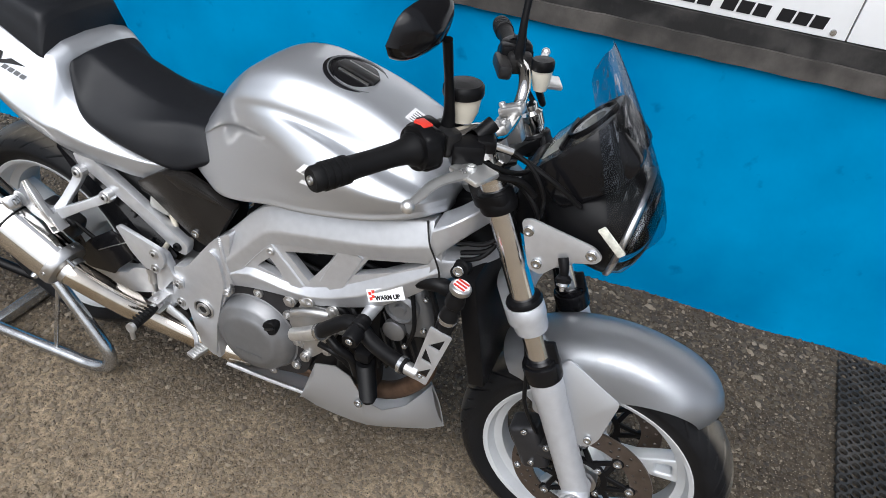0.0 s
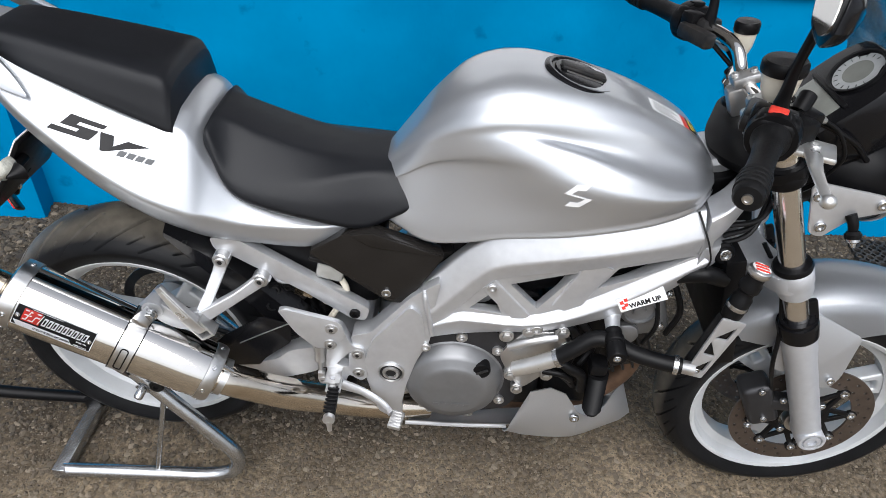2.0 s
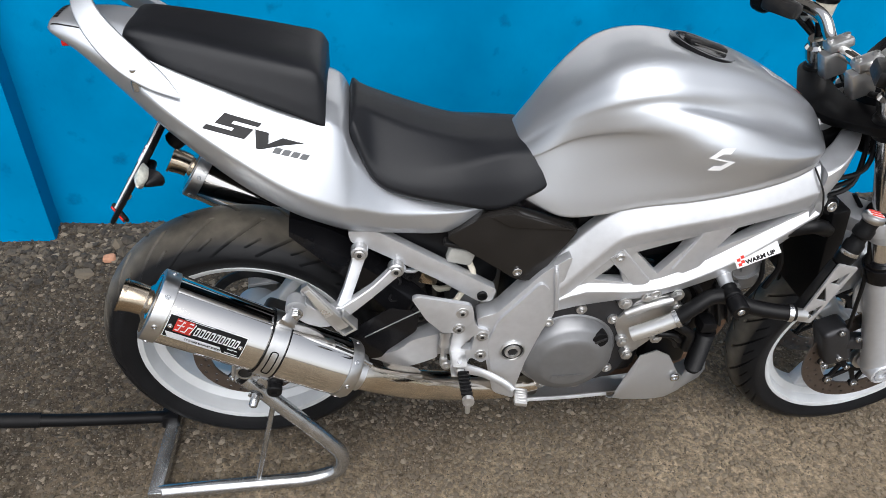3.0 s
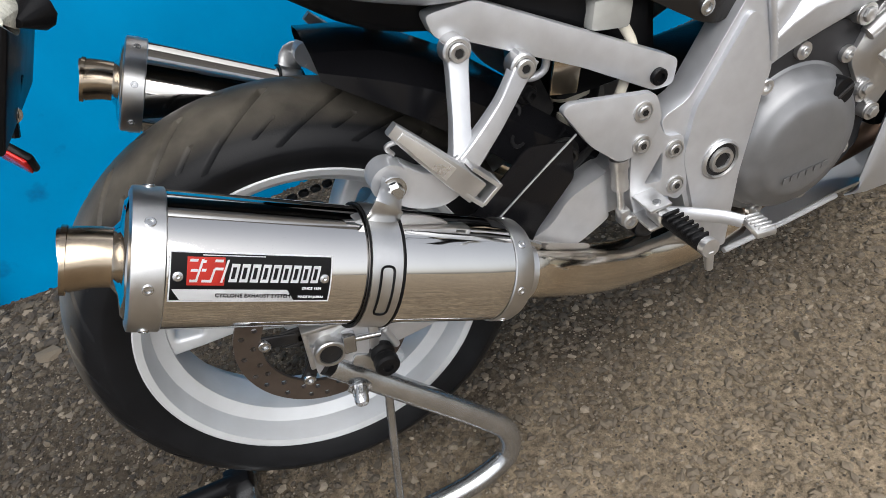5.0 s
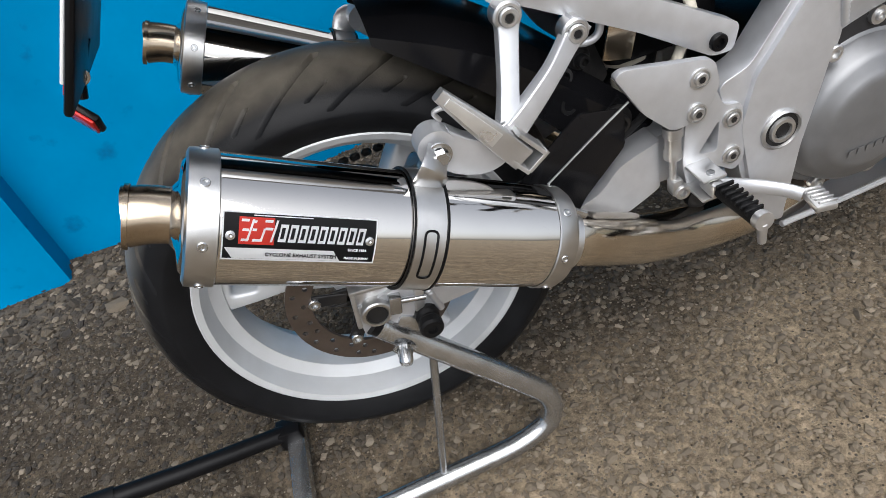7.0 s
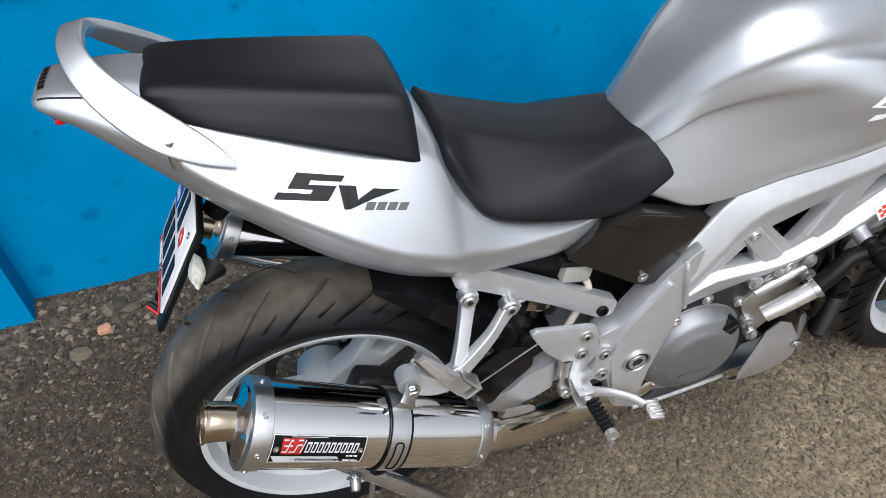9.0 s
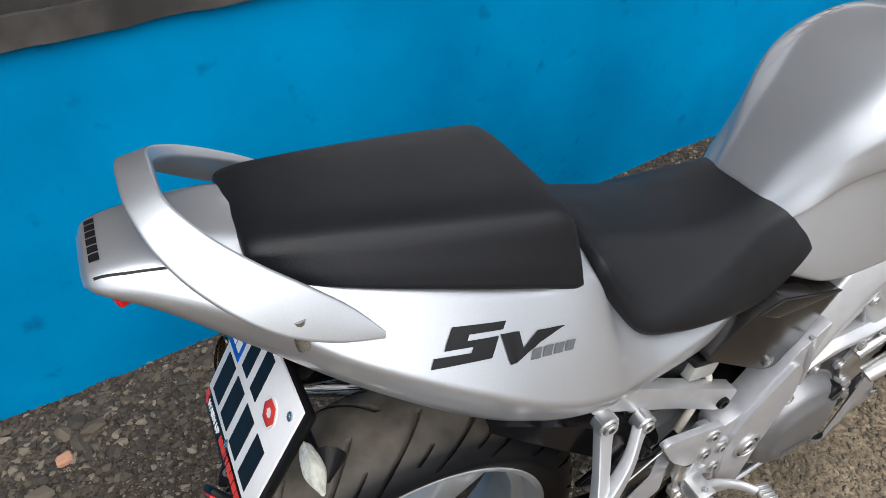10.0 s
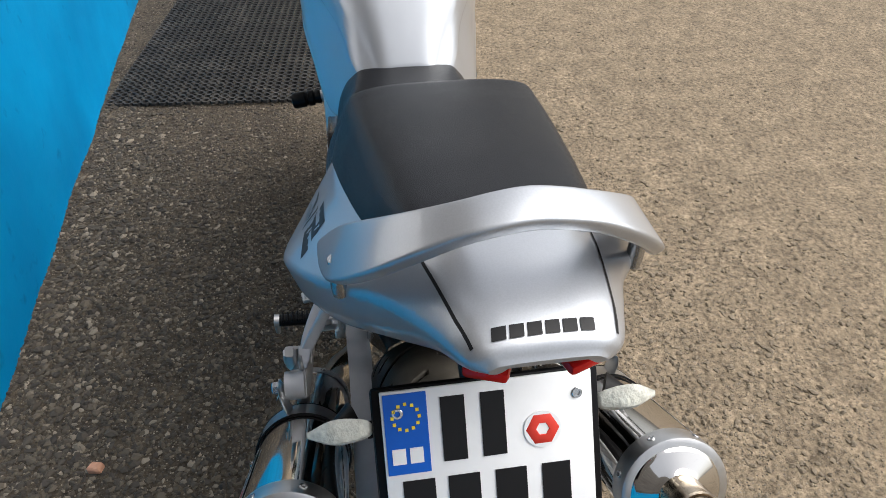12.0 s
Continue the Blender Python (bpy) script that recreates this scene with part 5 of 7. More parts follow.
# black box added behind the head window in place of its shaded inside
on_bike("head_window_fill", box_bm((0.10, 0.10, 0.12), Matrix.Translation((1.085, 0, 0.80)) @ Matrix.Rotation(radians(-20), 4, "Y"), 0.01), BLACK, frame_part)
SU, SV_ = Vector((0.874, 0.0, 0.486)), Vector((-0.486, 0.34, 0.80)).normalized()
SO = (0.931, -0.1435, 0.639)
label = on_bike("sticker", decal_bm([rect(0, -0.0125, 0.081, 0.0125)], SO, SU, SV_), WHITE, frame_part, "white sticker with red flag and black words")
on_bike("sticker_words", text_bm("WARM UP", 0.0118, tuple(Vector(SO) + SU * 0.017 - SV_ * 0.0095 + SU.cross(SV_) * 0.001), SU, SV_, bold=0.0005), INK, label)
for k, (p, q) in enumerate(((0.004, 0.001), (0.010, -0.005), (0.004, -0.009), (0.012, 0.004))):
    on_bike("sticker_flag", decal_bm([rect(p, q, p + 0.006, q + 0.006)], tuple(Vector(SO) + SU.cross(SV_) * 0.0008), SU, SV_), RED, label)
on_bike("head_tube", turn_bm([(0.036, -0.10), (0.040, -0.09), (0.036, -0.06), (0.034, 0.03), (0.040, 0.05), (0.036, 0.06), (0.0001, 0.06)], (1.085, 0, 0.83), tuple(UP), 28), FRAME, frame_part)

# -- subframe, footrest hangers
for s in (-1, 1):
    rail2 = on_bike("subframe_rail", plate_bm([(0.222, 0.692), (0.272, 0.692), (0.40, 0.615), (0.497, 0.557), (0.490, 0.528), (0.465, 0.529), (0.38, 0.586), (0.26, 0.655), (0.228, 0.668)], s * 0.100, s * 0.120, bevel=0.004, round_r=0.008), FRAME, None, "silver rear subframe rail")
    on_bike("rail_bolt", bolt_bm((0.470, s * 0.120, 0.545), (0, s, 0), 0.010, 0.006), BLACK, rail2)
    hang = on_bike("footrest_hanger", join_bm(
        bar_bm([(0.244, s * 0.128, 0.664), (0.239, s * 0.133, 0.640), (0.224, s * 0.158, 0.600), (0.212, s * 0.176, 0.572), (0.204, s * 0.179, 0.556)], [0.013, 0.0105, 0.0095, 0.011, 0.013], [0.008, 0.008, 0.008, 0.009, 0.009]),
        bar_bm([(0.314, s * 0.128, 0.626), (0.300, s * 0.132, 0.612), (0.268, s * 0.156, 0.596), (0.232, s * 0.172, 0.576), (0.206, s * 0.179, 0.560)], [0.013, 0.011, 0.0095, 0.011, 0.013], [0.008, 0.008, 0.008, 0.009, 0.009]),
        bar_bm([(0.214, s * 0.178, 0.566), (0.185, s * 0.182, 0.556), (0.160, s * 0.184, 0.566), (0.140, s * 0.185, 0.586)], [0.016, 0.019, 0.019, 0.018], [0.009, 0.009, 0.010, 0.010])), FRAME, None, "silver pillion footrest hanger", sharp=28)
    for x, z in ((0.242, 0.656), (0.306, 0.618)):
        on_bike("hanger_bolt", join_bm(turn_bm([(0.0145, -0.004), (0.0145, 0.012), (0.0125, 0.014), (0.0001, 0.014)], (x, s * 0.124, z), (0, s, 0), 20), bolt_bm((x, s * 0.137, z), (0, s, 0), 0.0095, 0.005)), ALLOY, hang)
        # dark ring and disc stand in for shade round and inside the bolt head
        on_bike("bolt_socket_shade", turn_bm([(0.0098, 0), (0.0098, 0.0012), (0.0088, 0.0012), (0.0088, 0)], (x, s * 0.1372, z), (0, s, 0), 20, closed=True), DARK, hang)
        on_bike("bolt_socket_shade", turn_bm([(0.0046, 0), (0.0001, 0)], (x, s * 0.1415, z), (0, s, 0), 6), DARK, hang)
    peg = on_bike("pillion_peg", bar_bm([(0.214, s * 0.196, 0.545), (0.196, s * 0.197, 0.572), (0.172, s * 0.194, 0.606), (0.152, s * 0.190, 0.634)], [0.0125, 0.0120, 0.0095, 0.0065], [0.0075, 0.0075, 0.006, 0.005]), ALLOY, hang, "folded alloy pillion footpeg", sharp=28)
    on_bike("peg_inset", bar_bm([(0.192, s * 0.203, 0.577), (0.172, s * 0.200, 0.606), (0.157, s * 0.196, 0.627)], [0.0075, 0.0060, 0.0040], [0.0022, 0.0022, 0.0022], soft=0.001), SHINE, peg, sharp=28)
    for e in (-1, 1):
        on_bike("peg_clevis", bar_bm([(0.226 + 0.010 * e, s * 0.193, 0.538 + 0.007 * e), (0.204 + 0.010 * e, s * 0.191, 0.566 + 0.007 * e)], [0.0022, 0.0022], [0.013, 0.012], steps=1, soft=0.001), ALLOY, hang, sharp=28)
    on_bike("peg_clevis", bar_bm([(0.217, s * 0.193, 0.532), (0.238, s * 0.193, 0.547)], [0.0022, 0.0022], [0.013, 0.013], steps=1, soft=0.001), ALLOY, hang, sharp=28)
    on_bike("peg_spring", tube_bm([(0.180, s * 0.183, 0.590), (0.160, s * 0.180, 0.612), (0.146, s * 0.178, 0.612), (0.150, s * 0.178, 0.602)], 0.0026, 8, 4), ALLOY, hang)

# -- silencers
for s in (-1, 1):
    a, b = np.array((-0.084, 0.210, 0.617) if s < 0 else (-0.092, 0.186, 0.626)), np.array((0.226, 0.204, 0.443) if s < 0 else (0.226, 0.182, 0.440))
    a[1] *= s
    b[1] *= s
    L = float(np.linalg.norm(b - a))
    d = (b - a) / L
    sil = on_bike("silencer", turn_bm([(0.0572, 0.022), (0.0568, 0.06), (0.0535, L - 0.05), (0.052, L - 0.02)], a, d, 64), CHROME, None, "polished stainless steel silencer")
    on_bike("rear_band", turn_bm([(0.036, -0.002), (0.054, -0.002), (0.0585, 0.0), (0.0590, 0.004), (0.0590, 0.023), (0.0575, 0.024)], a, d, 64), SATIN, sil, "brushed end band")
    on_bike("front_band", turn_bm([(0.0525, L - 0.021), (0.0538, L - 0.020), (0.0535, L - 0.004), (0.050, L + 0.002), (0.034, L + 0.004), (0.0001, L + 0.004)], a, d, 64), SATIN, sil, "brushed end band")
    on_bike("end_cap", turn_bm([(0.053, 0.006), (0.051, -0.001), (0.046, -0.005), (0.030, -0.007), (0.024, -0.012), (0.023, -0.02)], a, d, 48), CHROME, sil)
    p0, p1, p2 = a - d * 0.004, a - d * 0.026, a - d * 0.047 + np.array((0, 0, -0.004))
    on_bike("tail_pipe", join_bm(tube_bm([p0, p1, p2], [0.024, 0.0245, 0.0255], 28, 5, cap=False), tube_bm([p2, p1 + d * 0.01, p0], [0.0240, 0.0230, 0.0225], 28, 5, cap=False),
                                 tube_bm([p2 + d * 0.002, p2 - d * 0.002], [0.0275, 0.0275], 28, 1, cap=False)), HEAT, sil, "heat-tinted outlet pipe")
    on_bike("baffle", turn_bm([(0.0245, 0), (0.0001, 0)], tuple(p1), tuple(d), 24), DARK, sil)
    side = np.cross(d, (0, 0, 1.0)) * (1 if s < 0 else -1)
    side = np.array((0, s, 0.0)) - d * np.dot(d, (0, s, 0))
    side /= np.linalg.norm(side)
    top = np.cross(side, d)
    top = top if top[2] > 0 else -top
    for h, r in ((0.012, 0.0592), (L - 0.012, 0.0532)):
        for ang in (-40, 10, 60, 110, 160, 210, 260):
            q = math.cos(radians(ang)) * side + math.sin(radians(ang)) * top
            on_bike("band_rivet", bolt_bm(tuple(a + d * h + q * (r - 0.001)), tuple(q), 0.0042, 0.0022), STEEL, sil)
    # clamp strap with its ear and bolt
    hc = 0.200
    bm = turn_bm([(0.0562, hc - 0.014), (0.0578, hc - 0.014), (0.0580, hc + 0.014), (0.0562, hc + 0.014)], a, d, 64)
    strap = on_bike("clamp_strap", bm, SATIN, sil, "brushed steel clamp strap")
    for e in (-0.016, 0.016):
        on_bike("strap_gasket", turn_bm([(0.0560, hc + e - 0.0009), (0.0585, hc + e - 0.0009), (0.0585, hc + e + 0.0009), (0.0560, hc + e + 0.0009)], a, d, 64, closed=True), BLACK, strap)
    ear0 = a + d * hc + top * 0.055 + side * 0.012
    on_bike("strap_ear", tube_bm([ear0, ear0 + top * 0.018 + side * 0.006, np.array((0.137, s * 0.203, 0.586))], [0.016, 0.015, 0.014], 12, 4, flat=0.22, up=tuple(side)), SATIN, strap)
    on_bike("strap_bolt", bolt_bm((0.137, s * 0.206, 0.586), (0, s, 0), 0.008, 0.010, True), STEEL, strap)
    on_bike("strap_bush", turn_bm([(0.0001, -0.028), (0.018, -0.028), (0.018, -0.004), (0.0001, -0.004)], (0.137, s * 0.204, 0.588), (0, s, 0), 24), FRAME, strap)
    ov = rounded([(-0.024, -0.006), (0.024, -0.006), (0.024, 0.006), (-0.024, 0.006)], 0.006, 5)
    ov = [q for i in range(len(ov)) for q in (ov[i], tuple((np.array(ov[i]) + np.array(ov[(i + 1) % len(ov)])) / 2))]
    dense = []
    for i in range(len(ov)):
        p, q = np.array(ov[i]), np.array(ov[(i + 1) % len(ov)])
        k = max(1, int(np.linalg.norm(q - p) / 0.004))
        dense += [p + (q - p) * j / k for j in range(k)]
    mid = a + d * hc
    loop = [mid + 0.0582 * (math.cos(p / 0.058 + 0.15) * side + math.sin(p / 0.058 + 0.15) * top) + d * q for p, q in dense]
    on_bike("strap_slot", tube_bm(loop + [loop[0]], 0.0012, 6, 1), BLACK, strap)
    # maker's plate, wrapped round the body
    def on_can(p, q, lift=0.0):
        """p along the can from its rear, q round it."""
        p = 0.050 + 0.84 * (p - 0.040)
        r = 0.0572 - 0.0035 * p / L + lift
        return a + d * (0.93 * p - 0.021) + r * (math.cos(q + 0.42) * side + math.sin(q + 0.42) * top)
    def can_patch(p0, p1, q0, q1, lift, lean=0.0):
        rows = [[on_can(p + lean * (q - q0), q, lift) for p in np.linspace(p0, p1, 8)] for q in np.linspace(q0, q1, 8)]
        bm = grid_bm(rows)
        bmesh.ops.solidify(bm, geom=list(bm.faces), thickness=0.0004)
        return bm
    badge = on_bike("badge", can_patch(0.040, 0.200, -0.42, 0.27, 0.0012), INK, sil, "black and silver maker's plate")
    on_bike("badge_rim", join_bm(can_patch(0.040, 0.200, 0.25, 0.275, 0.0016), can_patch(0.040, 0.200, -0.425, -0.40, 0.0016), can_patch(0.040, 0.0415, -0.42, 0.27, 0.0016), can_patch(0.1985, 0.200, -0.42, 0.27, 0.0016)), WHITE, badge)
    on_bike("badge_foot", can_patch(0.051, 0.162, -0.398, -0.235, 0.0016, -0.05), WHITE, badge)
    on_bike("badge_red", can_patch(0.056, 0.091, -0.18, 0.20, 0.0016), RED, badge)
    strokes = [(0.0580, 0.0655, 0.135), (0.0590, 0.0655, 0.005), (0.0580, 0.0655, -0.135), (0.0690, 0.0730, 0.120), (0.0690, 0.0730, 0.010), (0.0690, 0.0780, -0.135), (0.0810, 0.0890, 0.135), (0.0810, 0.0890, 0.030)]
    for p0_, p1_, q in strokes:
        on_bike("badge_stroke", can_patch(p0_, p1_, q, q + 0.036, 0.0021, 0.02), WHITE, badge)
    for p0_, q0_, q1_ in ((0.0630, -0.135, 0.170), (0.0765, -0.135, 0.050), (0.0868, -0.135, 0.170)):
        on_bike("badge_stroke", can_patch(p0_, p0_ + 0.0022, q0_, q1_, 0.0021, 0.02), WHITE, badge)
    for i in range(9):
        on_bike("badge_bar", can_patch(0.0945 + 0.0103 * i, 0.1025 + 0.0103 * i, -0.13, 0.12, 0.0017, 0.012), WHITE, badge, "white lettering bar")
        on_bike("badge_counter", can_patch(0.0967 + 0.0103 * i, 0.1003 + 0.0103 * i, -0.085, 0.075, 0.0021, 0.012), INK, badge)
    on_bike("badge_line", can_patch(0.070, 0.130, 0.218, 0.232, 0.0017), WHITE, badge)
    uu, vv = (tuple(d), tuple(np.array(top) * 0.99 - side * 0.1)) if s < 0 else (tuple(-d), tuple(np.array(top) * 0.99 - side * 0.1))
    if s < 0:
        on_bike("badge_word", text_bm("CYCLONE EXHAUST SYSTEM", 0.0045, tuple(on_can(0.083, -0.345, 0.0022)), uu, vv), INK, badge)
        on_bike("badge_word", text_bm("SINCE 1954", 0.0032, tuple(on_can(0.169, -0.225, 0.0022)), uu, vv), WHITE, badge)
        on_bike("badge_word", text_bm("MADE IN JAPAN", 0.0029, tuple(on_can(0.166, -0.355, 0.0022)), uu, vv), WHITE, badge)
    for p in (0.048, 0.192):
        q = math.cos(0.36) * side + math.sin(0.36) * top
        on_bike("badge_rivet", turn_bm([(0.0042, 0), (0.0038, 0.0018), (0.0015, 0.0022), (0.0001, 0.0014)], tuple(on_can(p, -0.06, 0.001)), tuple(q), 14), STEEL, badge)
    # link pipe to the engine
    e = b + d * 0.002
    pipe = [e - d * 0.01, e + d * 0.03, np.array((0.345, s * 0.165, 0.355)), np.array((0.42, s * 0.130, 0.305)), np.array((0.52, s * 0.105, 0.270)), np.array((0.62, s * 0.08, 0.25))]
    on_bike("link_pipe", tube_bm(pipe, [0.030, 0.030, 0.031, 0.031, 0.030, 0.03], 24, 6), PIPE, sil, "polished link pipe, browned towards the engine")
    on_bike("pipe_collar", turn_bm([(0.030, 0.008), (0.034, 0.008), (0.034, 0.020), (0.030, 0.020)], tuple(b), tuple(d), 28, closed=True), SATIN, sil)
    for k in (-1, 1):
        q = top * k * 0.036 + side * 0.01
        on_bike("collar_spring", tube_bm([b + q * 1.2 - d * 0.012, b + q + d * 0.022], 0.0045, 8, 1), STEEL, sil)

# -- engine
eng = on_bike("engine", join_bm(
    box_bm((0.30, 0.18, 0.22), Matrix.Translation((0.70, 0, 0.385)), 0.03, 3),
    box_bm((0.16, 0.16, 0.22), Matrix.Translation((0.93, 0, 0.47)) @ Matrix.Rotation(radians(68), 4, "Y"), 0.02, 2),
    box_bm((0.16, 0.15, 0.24), Matrix.Translation((0.72, 0, 0.58)) @ Matrix.Rotation(radians(-22), 4, "Y"), 0.02, 2)), DARK, None, "dark grey V-twin engine block")
on_bike("clutch_cover", turn_bm([(0.110, -0.03), (0.110, -0.002), (0.106, 0.006), (0.098, 0.010), (0.090, 0.030), (0.082, 0.038), (0.072, 0.040), (0.068, 0.0445), (0.056, 0.0475), (0.030, 0.0480), (0.0001, 0.0480)], (0.663, -0.110, 0.388), (0, -1, 0), 56), ENGINE, eng, "grey domed clutch cover")
on_bike("cover_case", plate_bm([(0.575, 0.40), (0.60, 0.50), (0.68, 0.535), (0.755, 0.52), (0.80, 0.46), (0.805, 0.40), (0.785, 0.31), (0.69, 0.282), (0.60, 0.30)], -0.085, -0.118, bevel=0.006, seg=2, round_r=0.03), CASE, eng)
for i in range(6):
    on_bike("script_bar", decal_bm([rect(-0.034 + 0.012 * i, 0, -0.025 + 0.012 * i, 0.008, 0.2)], (0.662, -0.160, 0.352), (1, 0, 0.03), (0, 0, 1)), ENGINE, eng, "raised lettering bar")
for a in range(0, 360, 40):
    on_bike("case_bolt", join_bm(turn_bm([(0.011, 0), (0.011, 0.008), (0.0001, 0.008)], (0.667 + 0.112 * math.cos(radians(a + 8)), -0.116, 0.395 + 0.112 * math.sin(radians(a + 8))), (0, -1, 0), 12),
                                 bolt_bm((0.667 + 0.112 * math.cos(radians(a + 8)), -0.123, 0.395 + 0.112 * math.sin(radians(a + 8))), (0, -1, 0), 0.006, 0.005)), ALLOY, eng)
on_bike("oil_filler", turn_bm([(0.0175, -0.02), (0.0175, 0.010), (0.0155, 0.013), (0.0001, 0.013)], (0.714, -0.138, 0.447), (0.05, -1, 0.12), 24), BLACK, eng, "black oil filler plug")
on_bike("filler_slot", box_bm((0.026, 0.004, 0.005), Matrix.Translation((0.715, -0.152, 0.4487)) @ Matrix.Rotation(radians(-30), 4, "Y"), 0.002), DARK, eng)
on_bike("water_pump_cover", join_bm(plate_bm([(0.745, 0.47), (0.78, 0.535), (0.85, 0.545), (0.87, 0.515), (0.84, 0.43), (0.80, 0.38), (0.775, 0.41)], -0.09, -0.125, bevel=0.008, seg=3, round_r=0.014),
                                    tube_bm([(0.76, -0.128, 0.50), (0.80, -0.132, 0.525), (0.845, -0.128, 0.535)], 0.010, 10)), ALLOY, eng, "bare alloy water pump housing")
on_bike("pump_outlet", tube_bm([(0.775, -0.150, 0.464), (0.812, -0.159, 0.493), (0.848, -0.166, 0.523)], [0.0145, 0.0150, 0.0155], 18, 3), SHINE, eng, "bare alloy pump outlet stub")
on_bike("hose_clip", tube_bm([(0.842, -0.165, 0.518), (0.849, -0.166, 0.5235)], 0.0180, 18, 1), STEEL, eng)
on_bike("coolant_hose", tube_bm([(0.843, -0.165, 0.519), (0.872, -0.164, 0.548), (0.900, -0.160, 0.570), (0.932, -0.165, 0.574), (0.965, -0.180, 0.566), (1.01, -0.194, 0.564), (1.048, -0.203, 0.566)], 0.0150, 16, 6), HOSE, eng, "black rubber coolant hose")
on_bike("hose_clip", tube_bm([(1.034, -0.200, 0.5655), (1.042, -0.202, 0.566)], 0.0172, 16, 1), STEEL, eng)
on_bike("hose_stub", tube_bm([(1.044, -0.203, 0.566), (1.068, -0.203, 0.562)], 0.0125, 14, 1), ALLOY, eng)
# engine mount bush and bellows in front of the case
for s in (-1, 1):
    bush = on_bike("bobbin_lug", tube_bm([(0.934, s * 0.110, 0.598), (0.934, s * 0.128, 0.590), (0.933, s * 0.150, 0.586)], [0.019, 0.014, 0.0125], 20, 4), FRAME, eng)
    prof = [(0.0125, 0.0), (0.0150, 0.001), (0.0150, 0.008), (0.0135, 0.010), (0.0135, 0.014), (0.0170, 0.016), (0.0170, 0.026), (0.0150, 0.028), (0.0150, 0.032), (0.0172, 0.034), (0.0172, 0.058), (0.0150, 0.062), (0.008, 0.062), (0.008, 0.056), (0.0001, 0.056)]
    on_bike("crash_bobbin", turn_bm(prof, (0.933, s * 0.150, 0.586), (0, s * 1, -0.13), 28), BLACK, bush, "ribbed black crash bobbin")
    on_bike("bobbin_bolt", bolt_bm((0.9325, s * 0.207, 0.5786), (0, s * 1, -0.13), 0.0075, 0.006), STEEL, bush)
bell = [(0.0135 if k % 2 else 0.0195, -0.0055 * k) for k in range(22)]
on_bike("bellows", turn_bm([(0.012, 0.0)] + bell + [(0.015, -0.122), (0.0001, -0.126)], (0.936, -0.140, 0.462), (-0.10, -0.05, 1), 22), HOSE, eng, "ribbed black rubber bellows")
on_bike("bellows_head", box_bm((0.036, 0.04, 0.030), Matrix.Translation((0.932, -0.135, 0.478)), 0.010), BLACK, eng)
for x, y, z, r in ((0.752, 0.128, 0.528, 0.009), (0.790, 0.132, 0.548, 0.008), (0.852, 0.128, 0.548, 0.009), (0.868, 0.126, 0.506, 0.009), (0.842, 0.128, 0.430, 0.008), (0.790, 0.130, 0.385, 0.008), (0.772, 0.130, 0.425, 0.008)):
    on_bike("pump_bolt", join_bm(turn_bm([(r * 1.5, -0.02), (r * 1.5, 0.0), (r * 1.2, 0.003), (0.0001, 0.003)], (x, -y, z), (0, -1, 0), 16), bolt_bm((x, -y - 0.002, z), (0, -1, 0), r, 0.006, True)), ALLOY, eng)
for p, r in (([(0.80, -0.115, 0.540), (0.84, -0.120, 0.556), (0.875, -0.118, 0.545), (0.885, -0.115, 0.50), (0.875, -0.118, 0.44)], 0.009), ([(0.855, -0.145, 0.49), (0.88, -0.150, 0.475), (0.905, -0.140, 0.45), (0.915, -0.130, 0.40)], 0.010),
             ([(0.83, -0.140, 0.455), (0.865, -0.145, 0.455), (0.89, -0.135, 0.43)], 0.007), ([(0.625, -0.100, 0.528), (0.68, -0.112, 0.537), (0.74, -0.118, 0.535)], 0.007)):
    on_bike("pump_hose", tube_bm(p, r, 10, 5), HOSE, eng)
# black box added in place of the shade above the clutch case
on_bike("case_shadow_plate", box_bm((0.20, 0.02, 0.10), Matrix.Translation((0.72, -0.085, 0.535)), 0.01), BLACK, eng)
# plain black block added to fill the gap ahead of the case
on_bike("engine_gap_block", box_bm((0.10, 0.05, 0.26), Matrix.Translation((0.895, -0.075, 0.45)), 0.012), BLACK, eng)
# cylinders: fins of the front one and its head cover
for k in range(7):
    on_bike("cylinder_fin", box_bm((0.15, 0.19, 0.006), Matrix.Translation((0.90 + 0.018 * k, 0, 0.462 + 0.008 * k)) @ Matrix.Rotation(radians(68), 4, "Y"), 0.002, 1), DARK, eng)
on_bike("head_cover", join_bm(box_bm((0.075, 0.19, 0.13), Matrix.Translation((1.005, 0, 0.585)) @ Matrix.Rotation(radians(-20), 4, "Y"), 0.02, 3),
                              turn_bm([(0.036, 0), (0.036, 0.012), (0.028, 0.018), (0.026, 0.012), (0.013, 0.012), (0.011, 0.018), (0.0001, 0.018)], (0.985, -0.094, 0.60), (0, -1, 0), 28),
                              turn_bm([(0.024, 0), (0.024, 0.012), (0.018, 0.016), (0.0001, 0.016)], (0.975, -0.094, 0.535), (0, -1, 0), 24)), ENGINE, eng, "grey front cylinder head cover")
for x, z in ((1.03, 0.64), (1.035, 0.56), (0.955, 0.62), (1.0, 0.50)):
    on_bike("head_bolt", bolt_bm((x, -0.096, z), (0, -1, 0), 0.006, 0.006), STEEL, eng)
on_bike("header_pipe", tube_bm([(0.985, -0.03, 0.47), (1.03, -0.03, 0.42), (1.025, -0.03, 0.35), (0.95, -0.035, 0.27), (0.80, -0.04, 0.245), (0.60, -0.07, 0.25)], 0.021, 16, 6), COPPER, eng, "rusty brown exhaust header")
